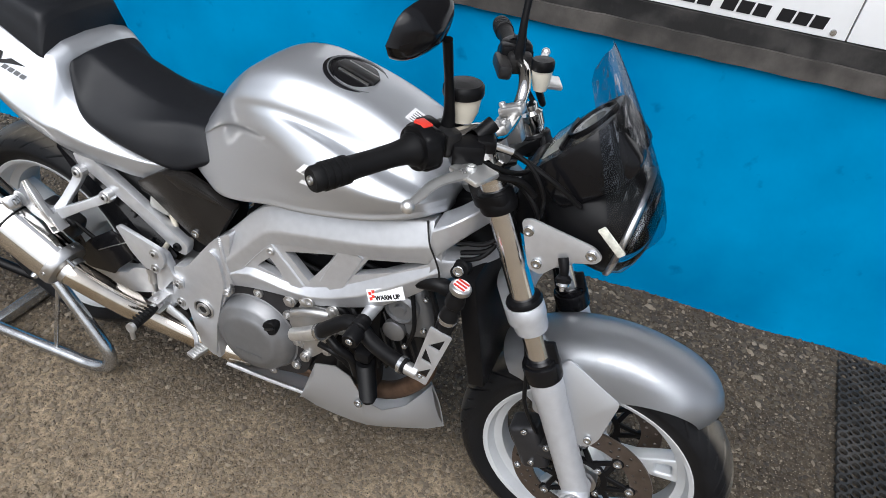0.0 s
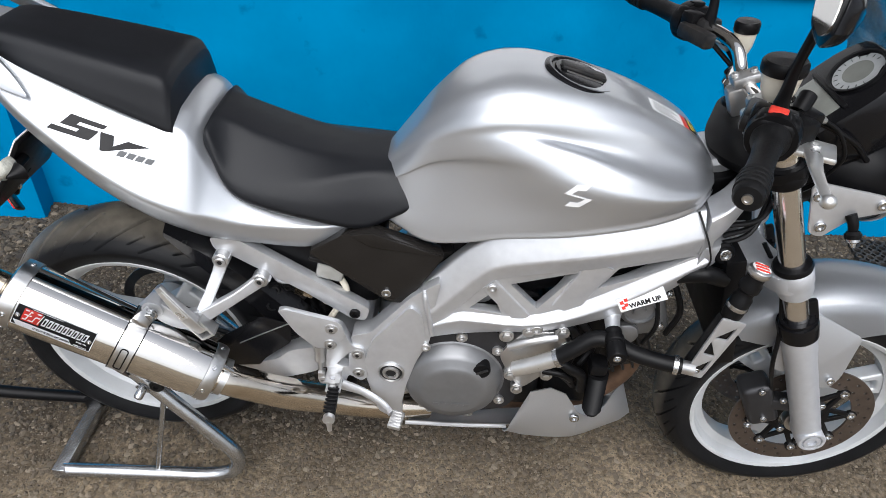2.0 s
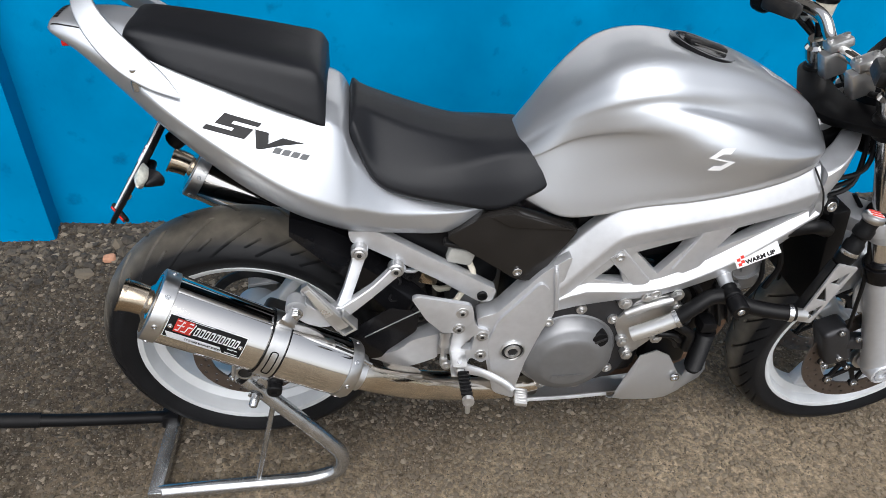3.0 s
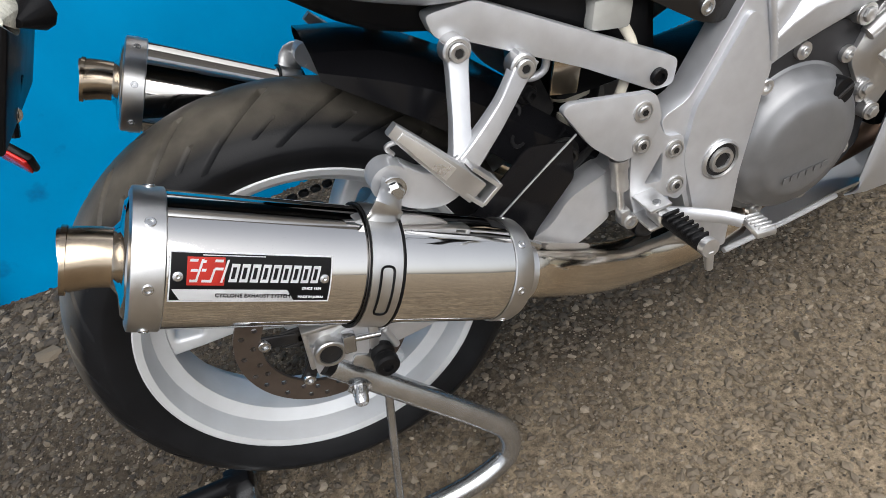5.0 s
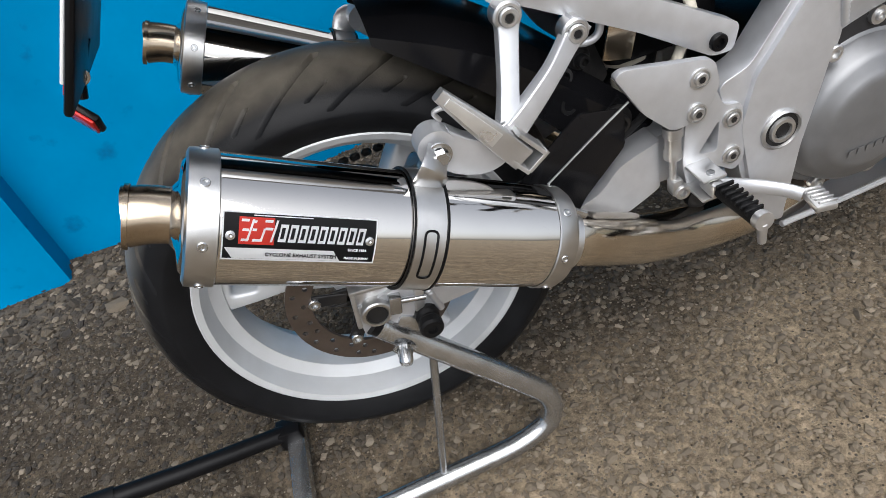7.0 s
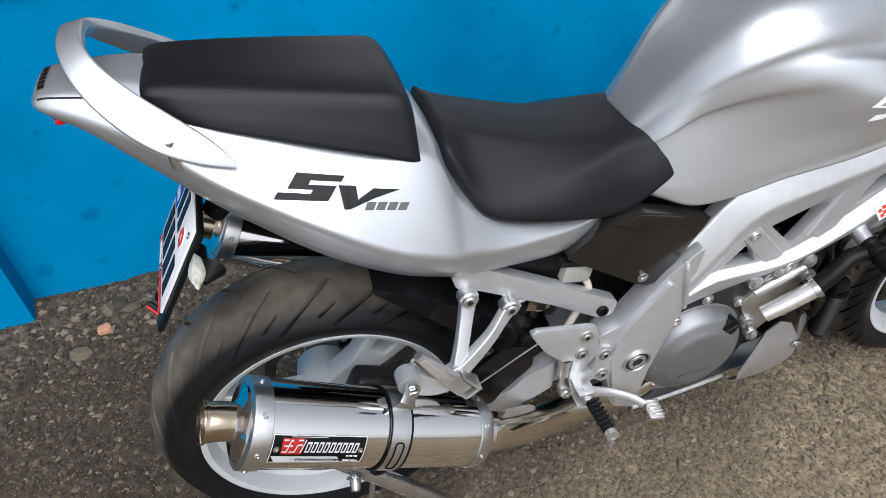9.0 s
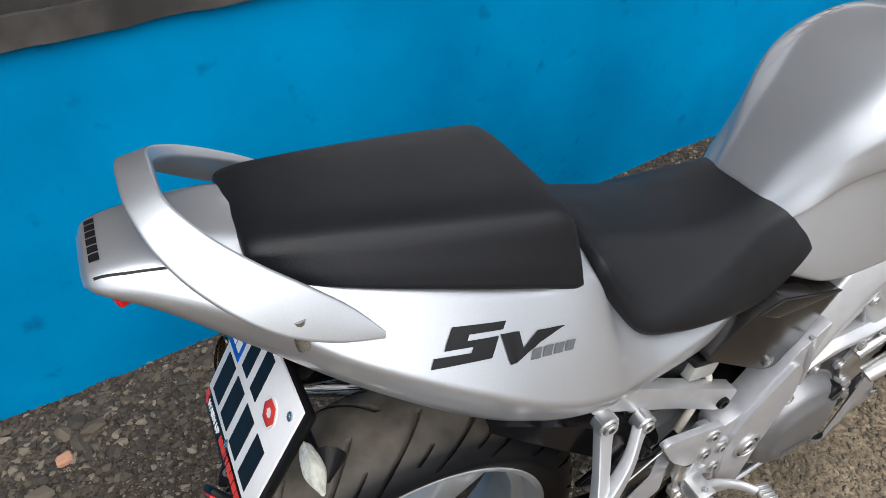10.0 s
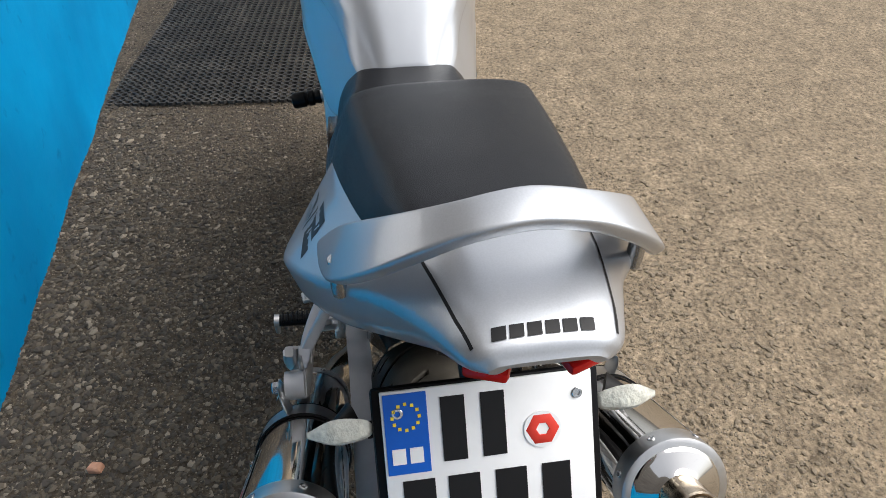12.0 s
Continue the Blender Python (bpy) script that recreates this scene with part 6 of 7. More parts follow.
# dark innards seen through the spars; the air box is oversized to darken them
on_bike("air_box", box_bm((0.36, 0.165, 0.15), Matrix.Translation((0.82, 0, 0.68)) @ Matrix.Rotation(radians(-14), 4, "Y"), 0.02), BLACK, eng)
for k in (0, 1):
    on_bike("throttle_body", turn_bm([(0.0001, 0), (0.032, 0), (0.032, 0.10), (0.0001, 0.10)], (0.77 + 0.09 * k, -0.06 + 0.06 * k, 0.62), (0, 0.5, 1), 20), DARK, eng)
on_bike("rear_plug_cover", turn_bm([(0.022, 0), (0.024, 0.05), (0.0001, 0.05)], (0.69, -0.05, 0.60), (0.2, -1, 0.1), 18), ENGINE, eng)
for i, (p, r) in enumerate((([(0.88, -0.10, 0.68), (0.95, -0.09, 0.66), (1.02, -0.09, 0.68), (1.08, -0.06, 0.72)], 0.006), ([(0.70, -0.085, 0.66), (0.76, -0.10, 0.62), (0.80, -0.09, 0.60)], 0.005),
                           ([(0.87, -0.11, 0.575), (0.90, -0.12, 0.55), (0.92, -0.11, 0.50), (0.90, -0.12, 0.46)], 0.007), ([(0.84, -0.12, 0.45), (0.88, -0.13, 0.43), (0.90, -0.12, 0.40)], 0.008),
                           ([(1.00, -0.10, 0.66), (1.02, -0.115, 0.58), (1.01, -0.11, 0.52)], 0.0045), ([(1.03, -0.09, 0.67), (1.06, -0.10, 0.60), (1.05, -0.10, 0.54)], 0.006))):
    on_bike("cable", tube_bm(p, r, 8), HOSE, eng)
on_bike("frame_plug", join_bm(turn_bm([(0.017, 0), (0.019, 0.008), (0.019, 0.026), (0.015, 0.030), (0.0001, 0.030)], (1.085, -0.088, 0.742), (0.05, -1, 0.25), 20)), BLACK, frame_part)
on_bike("plug_bolt", bolt_bm((1.0865, -0.117, 0.749), (0.05, -1, 0.25), 0.010, 0.005), STEEL, frame_part)

# -- radiator, expansion tank
rad = on_bike("radiator", box_bm((0.035, 0.26, 0.25), Matrix.Translation((1.135, 0, 0.625)) @ Matrix.Rotation(radians(-14), 4, "Y"), 0.006), BLACK, None, "black radiator behind the front wheel")
on_bike("rad_hose", tube_bm([(1.10, -0.12, 0.70), (1.06, -0.13, 0.715), (1.02, -0.12, 0.70)], 0.015, 14), HOSE, rad)
u = np.array((0.15, 0.03, 0.98))
u /= np.linalg.norm(u)
p0 = np.array((1.073, -0.204, 0.550))
GUARD = Matrix.Translation(p0) @ Matrix.Rotation(radians(11.5), 4, "Y")
tri = [[(-0.011, 0.012 + 0.040 * k), (0.011, 0.012 + 0.040 * k), (-0.012 if k % 2 else 0.012, 0.043 + 0.040 * k)] for k in range(3)]
tank2 = on_bike("radiator_guard", moved(plate_bm([(-0.016, -0.004), (0.017, -0.004), (0.021, 0.135), (-0.021, 0.135)], -0.002, 0.002, tri, bevel=0.001, round_r=0.004), GUARD), FRAME, None, "brushed steel bracket with triangular holes")
on_bike("guard_back", moved(box_bm((0.032, 0.02, 0.125), Matrix.Translation((0, 0.018, 0.066)), 0.006), GUARD), DARK, tank2)
neck = p0 + np.array((0.006, 0.012, 0))
on_bike("filler_neck", turn_bm([(0.0155, 0.130), (0.0165, 0.14), (0.0165, 0.172), (0.0130, 0.177), (0.0130, 0.186), (0.0170, 0.190), (0.0170, 0.202), (0.0140, 0.208), (0.0150, 0.222), (0.0001, 0.222)], neck, u, 24), HOSE, tank2)
on_bike("neck_band", turn_bm([(0.0170, 0.150), (0.0180, 0.153), (0.0170, 0.158), (0.0001, 0.158)], neck, u, 24), STEEL, tank2)
capp = neck + u * 0.222
pc = on_bike("pressure_cap", turn_bm([(0.0150, -0.004), (0.0185, 0), (0.0190, 0.003), (0.0180, 0.008), (0.0150, 0.0105), (0.0001, 0.0112)], capp, u, 28), SATIN, tank2, "radiator pressure cap with red and white label")
on_bike("cap_label", turn_bm([(0.0145, 0.0112), (0.0001, 0.0120)], capp, u, 24), WHITE, pc, "white label with red bars")
for k in (-0.0085, -0.0010, 0.0065):
    on_bike("cap_bar", decal_bm([rect(-0.0105, k - 0.0018, 0.0105, k + 0.0018)], tuple(capp + u * 0.0124), (0.9, -0.2, -0.137), (0.2, 0.95, 0.0)), RED, pc)
for k in (0.012, 0.125):
    on_bike("guard_screw", bolt_bm(tuple(p0 + u * k + np.array((0.0, -0.002, 0))), (0, -1, 0), 0.0055, 0.003), STEEL, tank2)

# -- belly pan
foot = [(0.779, 0.130, 0.250), (0.82, 0.130, 0.240), (0.87, 0.122, 0.228), (0.905, 0.114, 0.220), (0.935, 0.104, 0.212), (0.97, 0.084, 0.203), (1.02, 0.052, 0.193), (1.060, 0.028, 0.187), (1.090, 0.0005, 0.183)]
brow = [(0.790, 0.138, 0.278), (0.818, 0.136, 0.385), (0.860, 0.124, 0.388), (0.895, 0.118, 0.366), (0.930, 0.119, 0.312), (0.965, 0.092, 0.268), (1.005, 0.056, 0.268), (1.030, 0.026, 0.292), (1.043, 0.0005, 0.304)]
skins = []
for s in (-1, 1):
    bm = grid_bm([[tuple((np.array(p) * (1 - k) + np.array(q) * k) * (1, s, 1) + np.array((0, s * 0.010 * math.sin(k * 3.1), 0))) for p, q in zip(foot, brow)] for k in np.linspace(0, 1, 8)])
    bmesh.ops.recalc_face_normals(bm, faces=bm.faces)
    bmesh.ops.solidify(bm, geom=list(bm.faces), thickness=0.003)
    skins.append(bm)
pan = on_bike("belly_pan", join_bm(*skins), SILVER, None, "silver belly pan under the engine", sharp=25)
for s in (-1, 1):
    on_bike("pan_bolt", bolt_bm((0.922, s * 0.126, 0.305), (0, s, 0), 0.010, 0.005), STEEL, pan)
on_bike("pan_floor", loft_bm([(0.58, [(0, 0.222), (0.10, 0.226), (0.125, 0.242)]), (0.78, [(0, 0.212), (0.085, 0.216), (0.10, 0.232)]), (0.95, [(0, 0.205), (0.07, 0.208), (0.085, 0.218)]), (1.045, [(0, 0.20), (0.015, 0.203), (0.025, 0.210)])], 5, 4, cap=False), SILVER, pan)
on_bike("pan_rail", tube_bm([(0.575, -0.126, 0.243), (0.69, -0.117, 0.237), (0.79, -0.106, 0.232)], 0.0045, 8, 3), FRAME, pan)

# -- swingarm, shock, chain, hugger
for s in (-1, 1):
    arm = on_bike("swingarm", loft_bm([(0.0, [(0.100, 0.375), (0.128, 0.375), (0.128, 0.328), (0.100, 0.328)]), (0.10, [(0.098, 0.392), (0.130, 0.392), (0.130, 0.335), (0.098, 0.335)]), (0.29, [(0.092, 0.402), (0.130, 0.402), (0.130, 0.352), (0.092, 0.352)]), (0.345, [(0.092, 0.438), (0.130, 0.438), (0.130, 0.366), (0.092, 0.366)]), (0.392, [(0.090, 0.452), (0.128, 0.452), (0.128, 0.385), (0.090, 0.385)]), (0.400, [(0.07, 0.450), (0.118, 0.452), (0.118, 0.385), (0.07, 0.385)]),
                                     (0.44, [(0.07, 0.450), (0.112, 0.452), (0.112, 0.378), (0.07, 0.378)]), (0.53, [(0.06, 0.452), (0.115, 0.452), (0.115, 0.378), (0.06, 0.378)])], 4, 1, mirror=False), FRAME, None, "silver box-section swingarm")
    if s > 0:
        for v in arm.data.vertices:
            v.co.y = -v.co.y
    block = on_bike("axle_block", join_bm(box_bm((0.062, 0.020, 0.006), Matrix.Translation((0.032, s * 0.122, 0.399)) @ Matrix.Rotation(radians(7), 4, "Y"), 0.002),
                                          box_bm((0.060, 0.014, 0.050), Matrix.Translation((0.030, s * 0.116, 0.372)) @ Matrix.Rotation(radians(7), 4, "Y"), 0.003),
                                          box_bm((0.006, 0.020, 0.056), Matrix.Translation((0.001, s * 0.122, 0.374)) @ Matrix.Rotation(radians(7), 4, "Y"), 0.002)), ALLOY, arm, "pale alloy axle adjuster block")
    on_bike("axle_end", turn_bm([(0.0185, -0.004), (0.0185, 0.014), (0.0170, 0.0155), (0.0140, 0.0155), (0.0130, 0.013), (0.0130, 0.003), (0.0001, 0.003)], (0.023, s * 0.123, 0.364), (0, s, 0), 28), SATIN, block, "hollow axle end")
    # near-flush dark disc stands in for the shade down the axle's bore
    on_bike("axle_bore_shade", turn_bm([(0.0128, 0), (0.0001, 0)], (0.023, s * 0.1374, 0.364), (0, s, 0), 24), DARK, block)
    on_bike("adjuster_nut", box_bm((0.015, 0.016, 0.026), Matrix.Translation((0.047, s * 0.132, 0.368)) @ Matrix.Rotation(radians(12), 4, "Y"), 0.002), STEEL, block)
    on_bike("adjuster_screw", tube_bm([(0.050, s * 0.132, 0.369), (0.084, s * 0.134, 0.362)], 0.0042, 12, 1), STEEL, block)
    on_bike("adjuster_lug", box_bm((0.012, 0.014, 0.040), Matrix.Translation((0.076, s * 0.128, 0.360)) @ Matrix.Rotation(radians(12), 4, "Y"), 0.003), ALLOY, block)
    bead = spline([(0.086, s * 0.130, 0.384), (0.091, s * 0.1315, 0.360), (0.098, s * 0.130, 0.330)], 10)
    on_bike("weld_bead", tube_bm(list(bead), [0.0050 if k % 2 else 0.0040 for k in range(len(bead))], 10, 1), FRAME, arm)
    on_bike("stand_bobbin", turn_bm([(0.008, -0.006), (0.013, 0.002), (0.0150, 0.006), (0.0150, 0.016), (0.0115, 0.020), (0.0115, 0.023), (0.0150, 0.027), (0.0150, 0.037), (0.0125, 0.040), (0.0065, 0.040), (0.0060, 0.036), (0.0001, 0.036)], (0.078, s * 0.122, 0.332), (0, s, 0), 24), GRIP, arm, "black swingarm bobbin")
on_bike("swingarm_bridge", box_bm((0.09, 0.16, 0.07), Matrix.Translation((0.45, 0, 0.41)), 0.015), FRAME, arm)
cal = on_bike("rear_caliper", join_bm(box_bm((0.10, 0.045, 0.06), Matrix.Translation((0.105, -0.092, 0.462)) @ Matrix.Rotation(radians(25), 4, "Y"), 0.012, 3), box_bm((0.07, 0.03, 0.05), Matrix.Translation((0.062, -0.10, 0.425)) @ Matrix.Rotation(radians(-50), 4, "Y"), 0.01)), DARK, None, "dark rear brake caliper")
on_bike("brake_hose", tube_bm([(0.15, -0.10, 0.47), (0.22, -0.108, 0.45), (0.30, -0.112, 0.44), (0.37, -0.11, 0.47), (0.41, -0.11, 0.50)], 0.005, 8), HOSE, cal)
shock = on_bike("shock_absorber", turn_bm([(0.02, -0.16), (0.028, -0.15), (0.028, 0.0), (0.022, 0.03), (0.0001, 0.03)], (0.46, 0.0, 0.60), (0.25, 0, 1), 20), DARK, None, "rear shock absorber with spring")
on_bike("spring", tube_bm([(0.445 - 0.0095 * k / 6 + 0.036 * math.cos(k * 1.05), 0.036 * math.sin(k * 1.05), 0.60 - 0.024 * k / 6) for k in range(36)], 0.0065, 8, 2), FLUID, shock)
hug = on_bike("rear_hugger", moved(loft_bm([(0.105, [(0.0, 0.686), (0.050, 0.678), (0.072, 0.664), (0.074, 0.655)]), (0.18, [(0.0, 0.664), (0.055, 0.655), (0.084, 0.630), (0.090, 0.595)]), (0.25, [(0.0, 0.622), (0.06, 0.61), (0.088, 0.585), (0.094, 0.530)]), (0.32, [(0.0, 0.56), (0.065, 0.548), (0.090, 0.52), (0.096, 0.455)]), (0.40, [(0.0, 0.48), (0.07, 0.47), (0.092, 0.45), (0.096, 0.42)])], 6, 1, cap=False), Matrix.Translation((0.014, 0, -0.008))), GLOSS, None, "gloss black rear hugger", sharp=20)
on_bike("undertray", loft_bm([(-0.115, [(0, 0.945), (0.03, 0.942), (0.05, 0.942)]), (0.0, [(0, 0.84), (0.06, 0.84), (0.08, 0.86)]), (0.15, [(0, 0.70), (0.08, 0.70), (0.10, 0.75)]), (0.26, [(0, 0.655), (0.085, 0.655), (0.10, 0.70)]), (0.40, [(0, 0.60), (0.085, 0.60), (0.10, 0.68)])], 4, 3, cap=False), BLACK, hug)
on_bike("chain_guard", plate_bm([(0.262, 0.436), (0.368, 0.505), (0.398, 0.43), (0.33, 0.402)], -0.082, -0.092, bevel=0.003), GLOSS, hug)
on_bike("battery_box", box_bm((0.14, 0.15, 0.16), Matrix.Translation((0.44, 0.01, 0.60)), 0.015), BLACK, hug)
on_bike("chain", join_bm(*[box_bm((0.014, 0.008, 0.011), Matrix.Translation((0.03 + 0.0165 * k, 0.068, 0.455 + 0.0006 * k)), 0.003, 1) for k in range(32)]), DARK, arm, "dark drive chain")
rr = on_bike("rear_brake_reservoir", box_bm((0.050, 0.036, 0.034), Matrix.Translation((0.424, -0.092, 0.626)) @ Matrix.Rotation(radians(12), 4, "Y"), 0.007), HAZE, None, "translucent grey rear brake fluid reservoir")
on_bike("reservoir_cap", box_bm((0.066, 0.044, 0.010), Matrix.Translation((0.422, -0.095, 0.655)) @ Matrix.Rotation(radians(12), 4, "Y"), 0.003), DARK, rr)
on_bike("reservoir_hose", tube_bm([(0.44, -0.098, 0.612), (0.452, -0.10, 0.575), (0.43, -0.105, 0.53), (0.405, -0.11, 0.485)], 0.006, 10), FLUID, rr)
on_bike("plug_bracket", box_bm((0.035, 0.004, 0.055), Matrix.Translation((0.375, -0.09, 0.575)) @ Matrix.Rotation(radians(15), 4, "Y"), 0.002), HEAT, rr)

for p, axis, r, h in (((0.305, -0.076, 0.512), (0.2, -1, 0.2), 0.012, 0.016), ((0.312, -0.066, 0.540), (0, -1, 0.3), 0.010, 0.014), ((0.336, -0.066, 0.552), (0.1, -1, 0), 0.008, 0.012), ((0.360, -0.098, 0.478), (0, -1, 0.1), 0.011, 0.014)):
    on_bike("linkage_bolt", join_bm(turn_bm([(r * 1.7, -0.012), (r * 1.7, 0), (r * 1.3, 0.003), (0.0001, 0.003)], p, axis, 20), bolt_bm(p, axis, r, h)), DARK, hug)
on_bike("linkage_plate", plate_bm([(0.288, 0.500), (0.300, 0.560), (0.352, 0.572), (0.370, 0.520), (0.335, 0.488)], -0.050, -0.064, [[(0.318, 0.522), (0.336, 0.544), (0.345, 0.520)]], bevel=0.004, round_r=0.008), DARK, hug)
on_bike("guard_rim", tube_bm([(0.253, -0.1365, 0.456), (0.305, -0.136, 0.490), (0.357, -0.135, 0.522)], 0.0013, 8, 3), SATIN, hug, "thin bright edge of the guard")
on_bike("overflow_hose", tube_bm([(0.312, -0.088, 0.604), (0.326, -0.092, 0.584), (0.348, -0.094, 0.588), (0.352, -0.094, 0.622)], 0.0045, 10, 6), FORK, hug, "pale grey overflow hose")

# -- rider footrest sets
for s in (-1, 1):
    pl = on_bike("heel_guard", plate_bm([(0.335, 0.563), (0.346, 0.568), (0.448, 0.545), (0.456, 0.512), (0.436, 0.478), (0.40, 0.474), (0.365, 0.510)], s * 0.140, s * 0.150, bevel=0.003, round_r=0.010), FRAME, None, "silver heel guard plate")
    on_bike("footrest_plate", plate_bm([(0.424, 0.53), (0.448, 0.525), (0.466, 0.478), (0.490, 0.474), (0.497, 0.395), (0.484, 0.382), (0.460, 0.40), (0.452, 0.370), (0.424, 0.372), (0.416, 0.42)], s * 0.122, s * 0.142, [[(0.436, 0.425), (0.462, 0.462), (0.460, 0.420)]], bevel=0.005, seg=2, round_r=0.010), FRAME, pl)
    for x, y, z in ((0.431, 0.150, 0.528), (0.428, 0.150, 0.487), (0.477, 0.142, 0.458), (0.479, 0.142, 0.407)):
        on_bike("plate_bolt", join_bm(turn_bm([(0.0125, -0.003), (0.0120, 0.0022), (0.0100, 0.0026), (0.0096, 0.0008), (0.0001, 0.0008)], (x, s * y, z), (0, s, 0), 20), bolt_bm((x, s * (y + 0.0005), z), (0, s, 0), 0.0075, 0.0040)), ALLOY, pl)
        # dark disc painted in as the socket's shade
        on_bike("bolt_socket_shade", turn_bm([(0.0040, 0), (0.0001, 0)], (x, s * (y + 0.0051), z), (0, s, 0), 6), DARK, pl)
    on_bike("footpeg", join_bm(tube_bm([(0.437, s * 0.178, 0.400), (0.439, s * 0.20, 0.400), (0.441, s * 0.250, 0.402)], [0.0085, 0.0100, 0.0105], 14, 2), *[box_bm((0.022, 0.0035, 0.006), Matrix.Translation((0.439, s * (0.190 + 0.0085 * k), 0.410)), 0.001, 1) for k in range(7)]), GRIP, pl, "ribbed black rubber footpeg")
    on_bike("peg_tip", join_bm(tube_bm([(0.441, s * 0.248, 0.402), (0.441, s * 0.257, 0.403)], 0.0110, 14, 1), tube_bm([(0.441, s * 0.253, 0.398), (0.442, s * 0.254, 0.372)], [0.006, 0.0045], 10, 1)), ALLOY, pl)
    for k in (-1, 1):
        on_bike("peg_clevis", box_bm((0.030, 0.040, 0.0045), Matrix.Translation((0.434, s * 0.160, 0.400 + 0.0135 * k)), 0.002), ALLOY, pl)
    on_bike("peg_pin", turn_bm([(0.0048, 0), (0.0048, 0.036), (0.0001, 0.036)], (0.434, s * 0.170, 0.382), (0, 0, 1), 14), STEEL, pl)
    on_bike("peg_root", box_bm((0.016, 0.030, 0.019), Matrix.Translation((0.435, s * 0.172, 0.400)), 0.004), SATIN, pl)
    ped = on_bike("brake_pedal" if s < 0 else "gear_lever", tube_bm([(0.446, s * 0.150, 0.378), (0.49, s * 0.152, 0.362), (0.53, s * 0.168, 0.350), (0.548, s * 0.185, 0.345)], [0.013, 0.010, 0.009, 0.009], 10, 5, flat=0.6, up=(0, 1, 0)), FRAME, pl)
    on_bike("pedal_pad", join_bm(box_bm((0.026, 0.040, 0.010), Matrix.Translation((0.560, s * 0.198, 0.342)) @ Matrix.Rotation(s * 0.2, 4, "Z"), 0.003), *[box_bm((0.022, 0.003, 0.004), Matrix.Translation((0.560, s * (0.184 + 0.007 * k), 0.3485)) @ Matrix.Rotation(s * 0.2, 4, "Z"), 0.001, 1) for k in range(5)]), ALLOY, ped)
    on_bike("master_cylinder", join_bm(turn_bm([(0.0115, 0), (0.0115, 0.012), (0.0095, 0.014), (0.0095, 0.032), (0.0105, 0.034), (0.0105, 0.042), (0.0045, 0.046), (0.0045, 0.088), (0.0001, 0.088)], (0.405, s * 0.14, 0.475), (0, 0, -1), 18), box_bm((0.014, 0.016, 0.022), Matrix.Translation((0.407, s * 0.141, 0.392)), 0.003), bolt_bm((0.412, s * 0.142, 0.385), (0, s, 0), 0.010, 0.01)), ALLOY, pl)
    on_bike("stand_spring", turn_bm([(0.016, 0), (0.016, 0.012), (0.010, 0.016), (0.0001, 0.016)], (0.455, s * 0.105, 0.335), (0, s, 0), 18), DARK, pl)

# -- number plate, rear indicators
PM = Matrix.Translation((-0.117, 0, 0.771)) @ Matrix.Rotation(radians(-58), 4, "Y")
GROW = Matrix.Translation(PM.translation) @ Matrix.Scale(1.08, 4) @ Matrix.Translation(-PM.translation)


def on_plate(name, bm, mat, parent=None, label=""):
    return on_bike(name, moved(bm, GROW), mat, parent, label)


plate = on_plate("number_plate", box_bm((0.128, 0.160, 0.003), PM, 0.001), WHITE, None, "white number plate in a black holder")
on_plate("plate_holder", box_bm((0.156, 0.174, 0.008), PM @ Matrix.Translation((-0.012, 0, -0.006)), 0.004), BLACK, plate, "black plate holder with printed strip")
PU, PV = tuple(PM.to_3x3() @ Vector((0, -1, 0))), tuple(PM.to_3x3() @ Vector((1, 0, 0)))


def plate_at(a, b, h=0.0018):
    """A place on the plate: a to its right, b up from its middle."""
    return tuple(PM @ Vector((b, -a, h)))


on_plate("blue_band", decal_bm([rect(-0.078, 0.0, -0.046, 0.062)], plate_at(0, 0), PU, PV), BLUE, plate)
for k in range(12):
    on_plate("star", decal_bm([rect(-0.0012, -0.0012, 0.0012, 0.0012)], plate_at(-0.062 + 0.010 * math.cos(radians(30 * k)), 0.044 + 0.010 * math.sin(radians(30 * k)), 0.0024), PU, PV), YELLOW, plate)
for q in (-0.074, -0.061):
    on_plate("country_bar", decal_bm([rect(q, 0.008, q + 0.010, 0.020)], plate_at(0, 0, 0.0024), PU, PV), WHITE, plate)
for q in ((-0.036, 0.006, -0.018, 0.056), (-0.006, 0.006, 0.012, 0.056), (-0.068, -0.056, -0.044, -0.006), (-0.034, -0.056, -0.010, -0.006), (0.002, -0.056, 0.026, -0.006), (0.038, -0.056, 0.060, -0.006)):
    on_plate("number_bar", decal_bm([rect(*q)], plate_at(0, 0), PU, PV), INK, plate, "black figure bar")
on_plate("plate_seal", turn_bm([(0.0145, 0), (0.0145, 0.0012), (0.0001, 0.0012)], plate_at(0.040, 0.022, 0.0014), tuple(PM.to_3x3() @ Vector((0, 0, 1))), 24), WHITE, plate)
on_plate("seal_mark", turn_bm([(0.0130, 0.0012), (0.0120, 0.0018), (0.0055, 0.0018), (0.005, 0.0012)], plate_at(0.040, 0.022, 0.0014), tuple(PM.to_3x3() @ Vector((0, 0, 1))), 6), RED, plate, "red hexagonal seal")
for a, b in ((-0.068, 0.047), (0.068, 0.047), (0.0, -0.062)):
    on_plate("plate_screw", bolt_bm(plate_at(a, b, 0.001), tuple(PM.to_3x3() @ Vector((0, 0, 1))), 0.0042, 0.002), STEEL, plate)
on_plate("strip_words", text_bm("WARM UP", 0.0095, plate_at(-0.068, -0.078, 0.0004), PU, PV, bold=0.0003), WHITE, plate)
on_plate("strip_flag", decal_bm([rect(-0.080, -0.076, -0.072, -0.068), rect(-0.076, -0.080, -0.070, -0.076)], plate_at(0, 0, 0.0002), PU, PV), RED, plate)
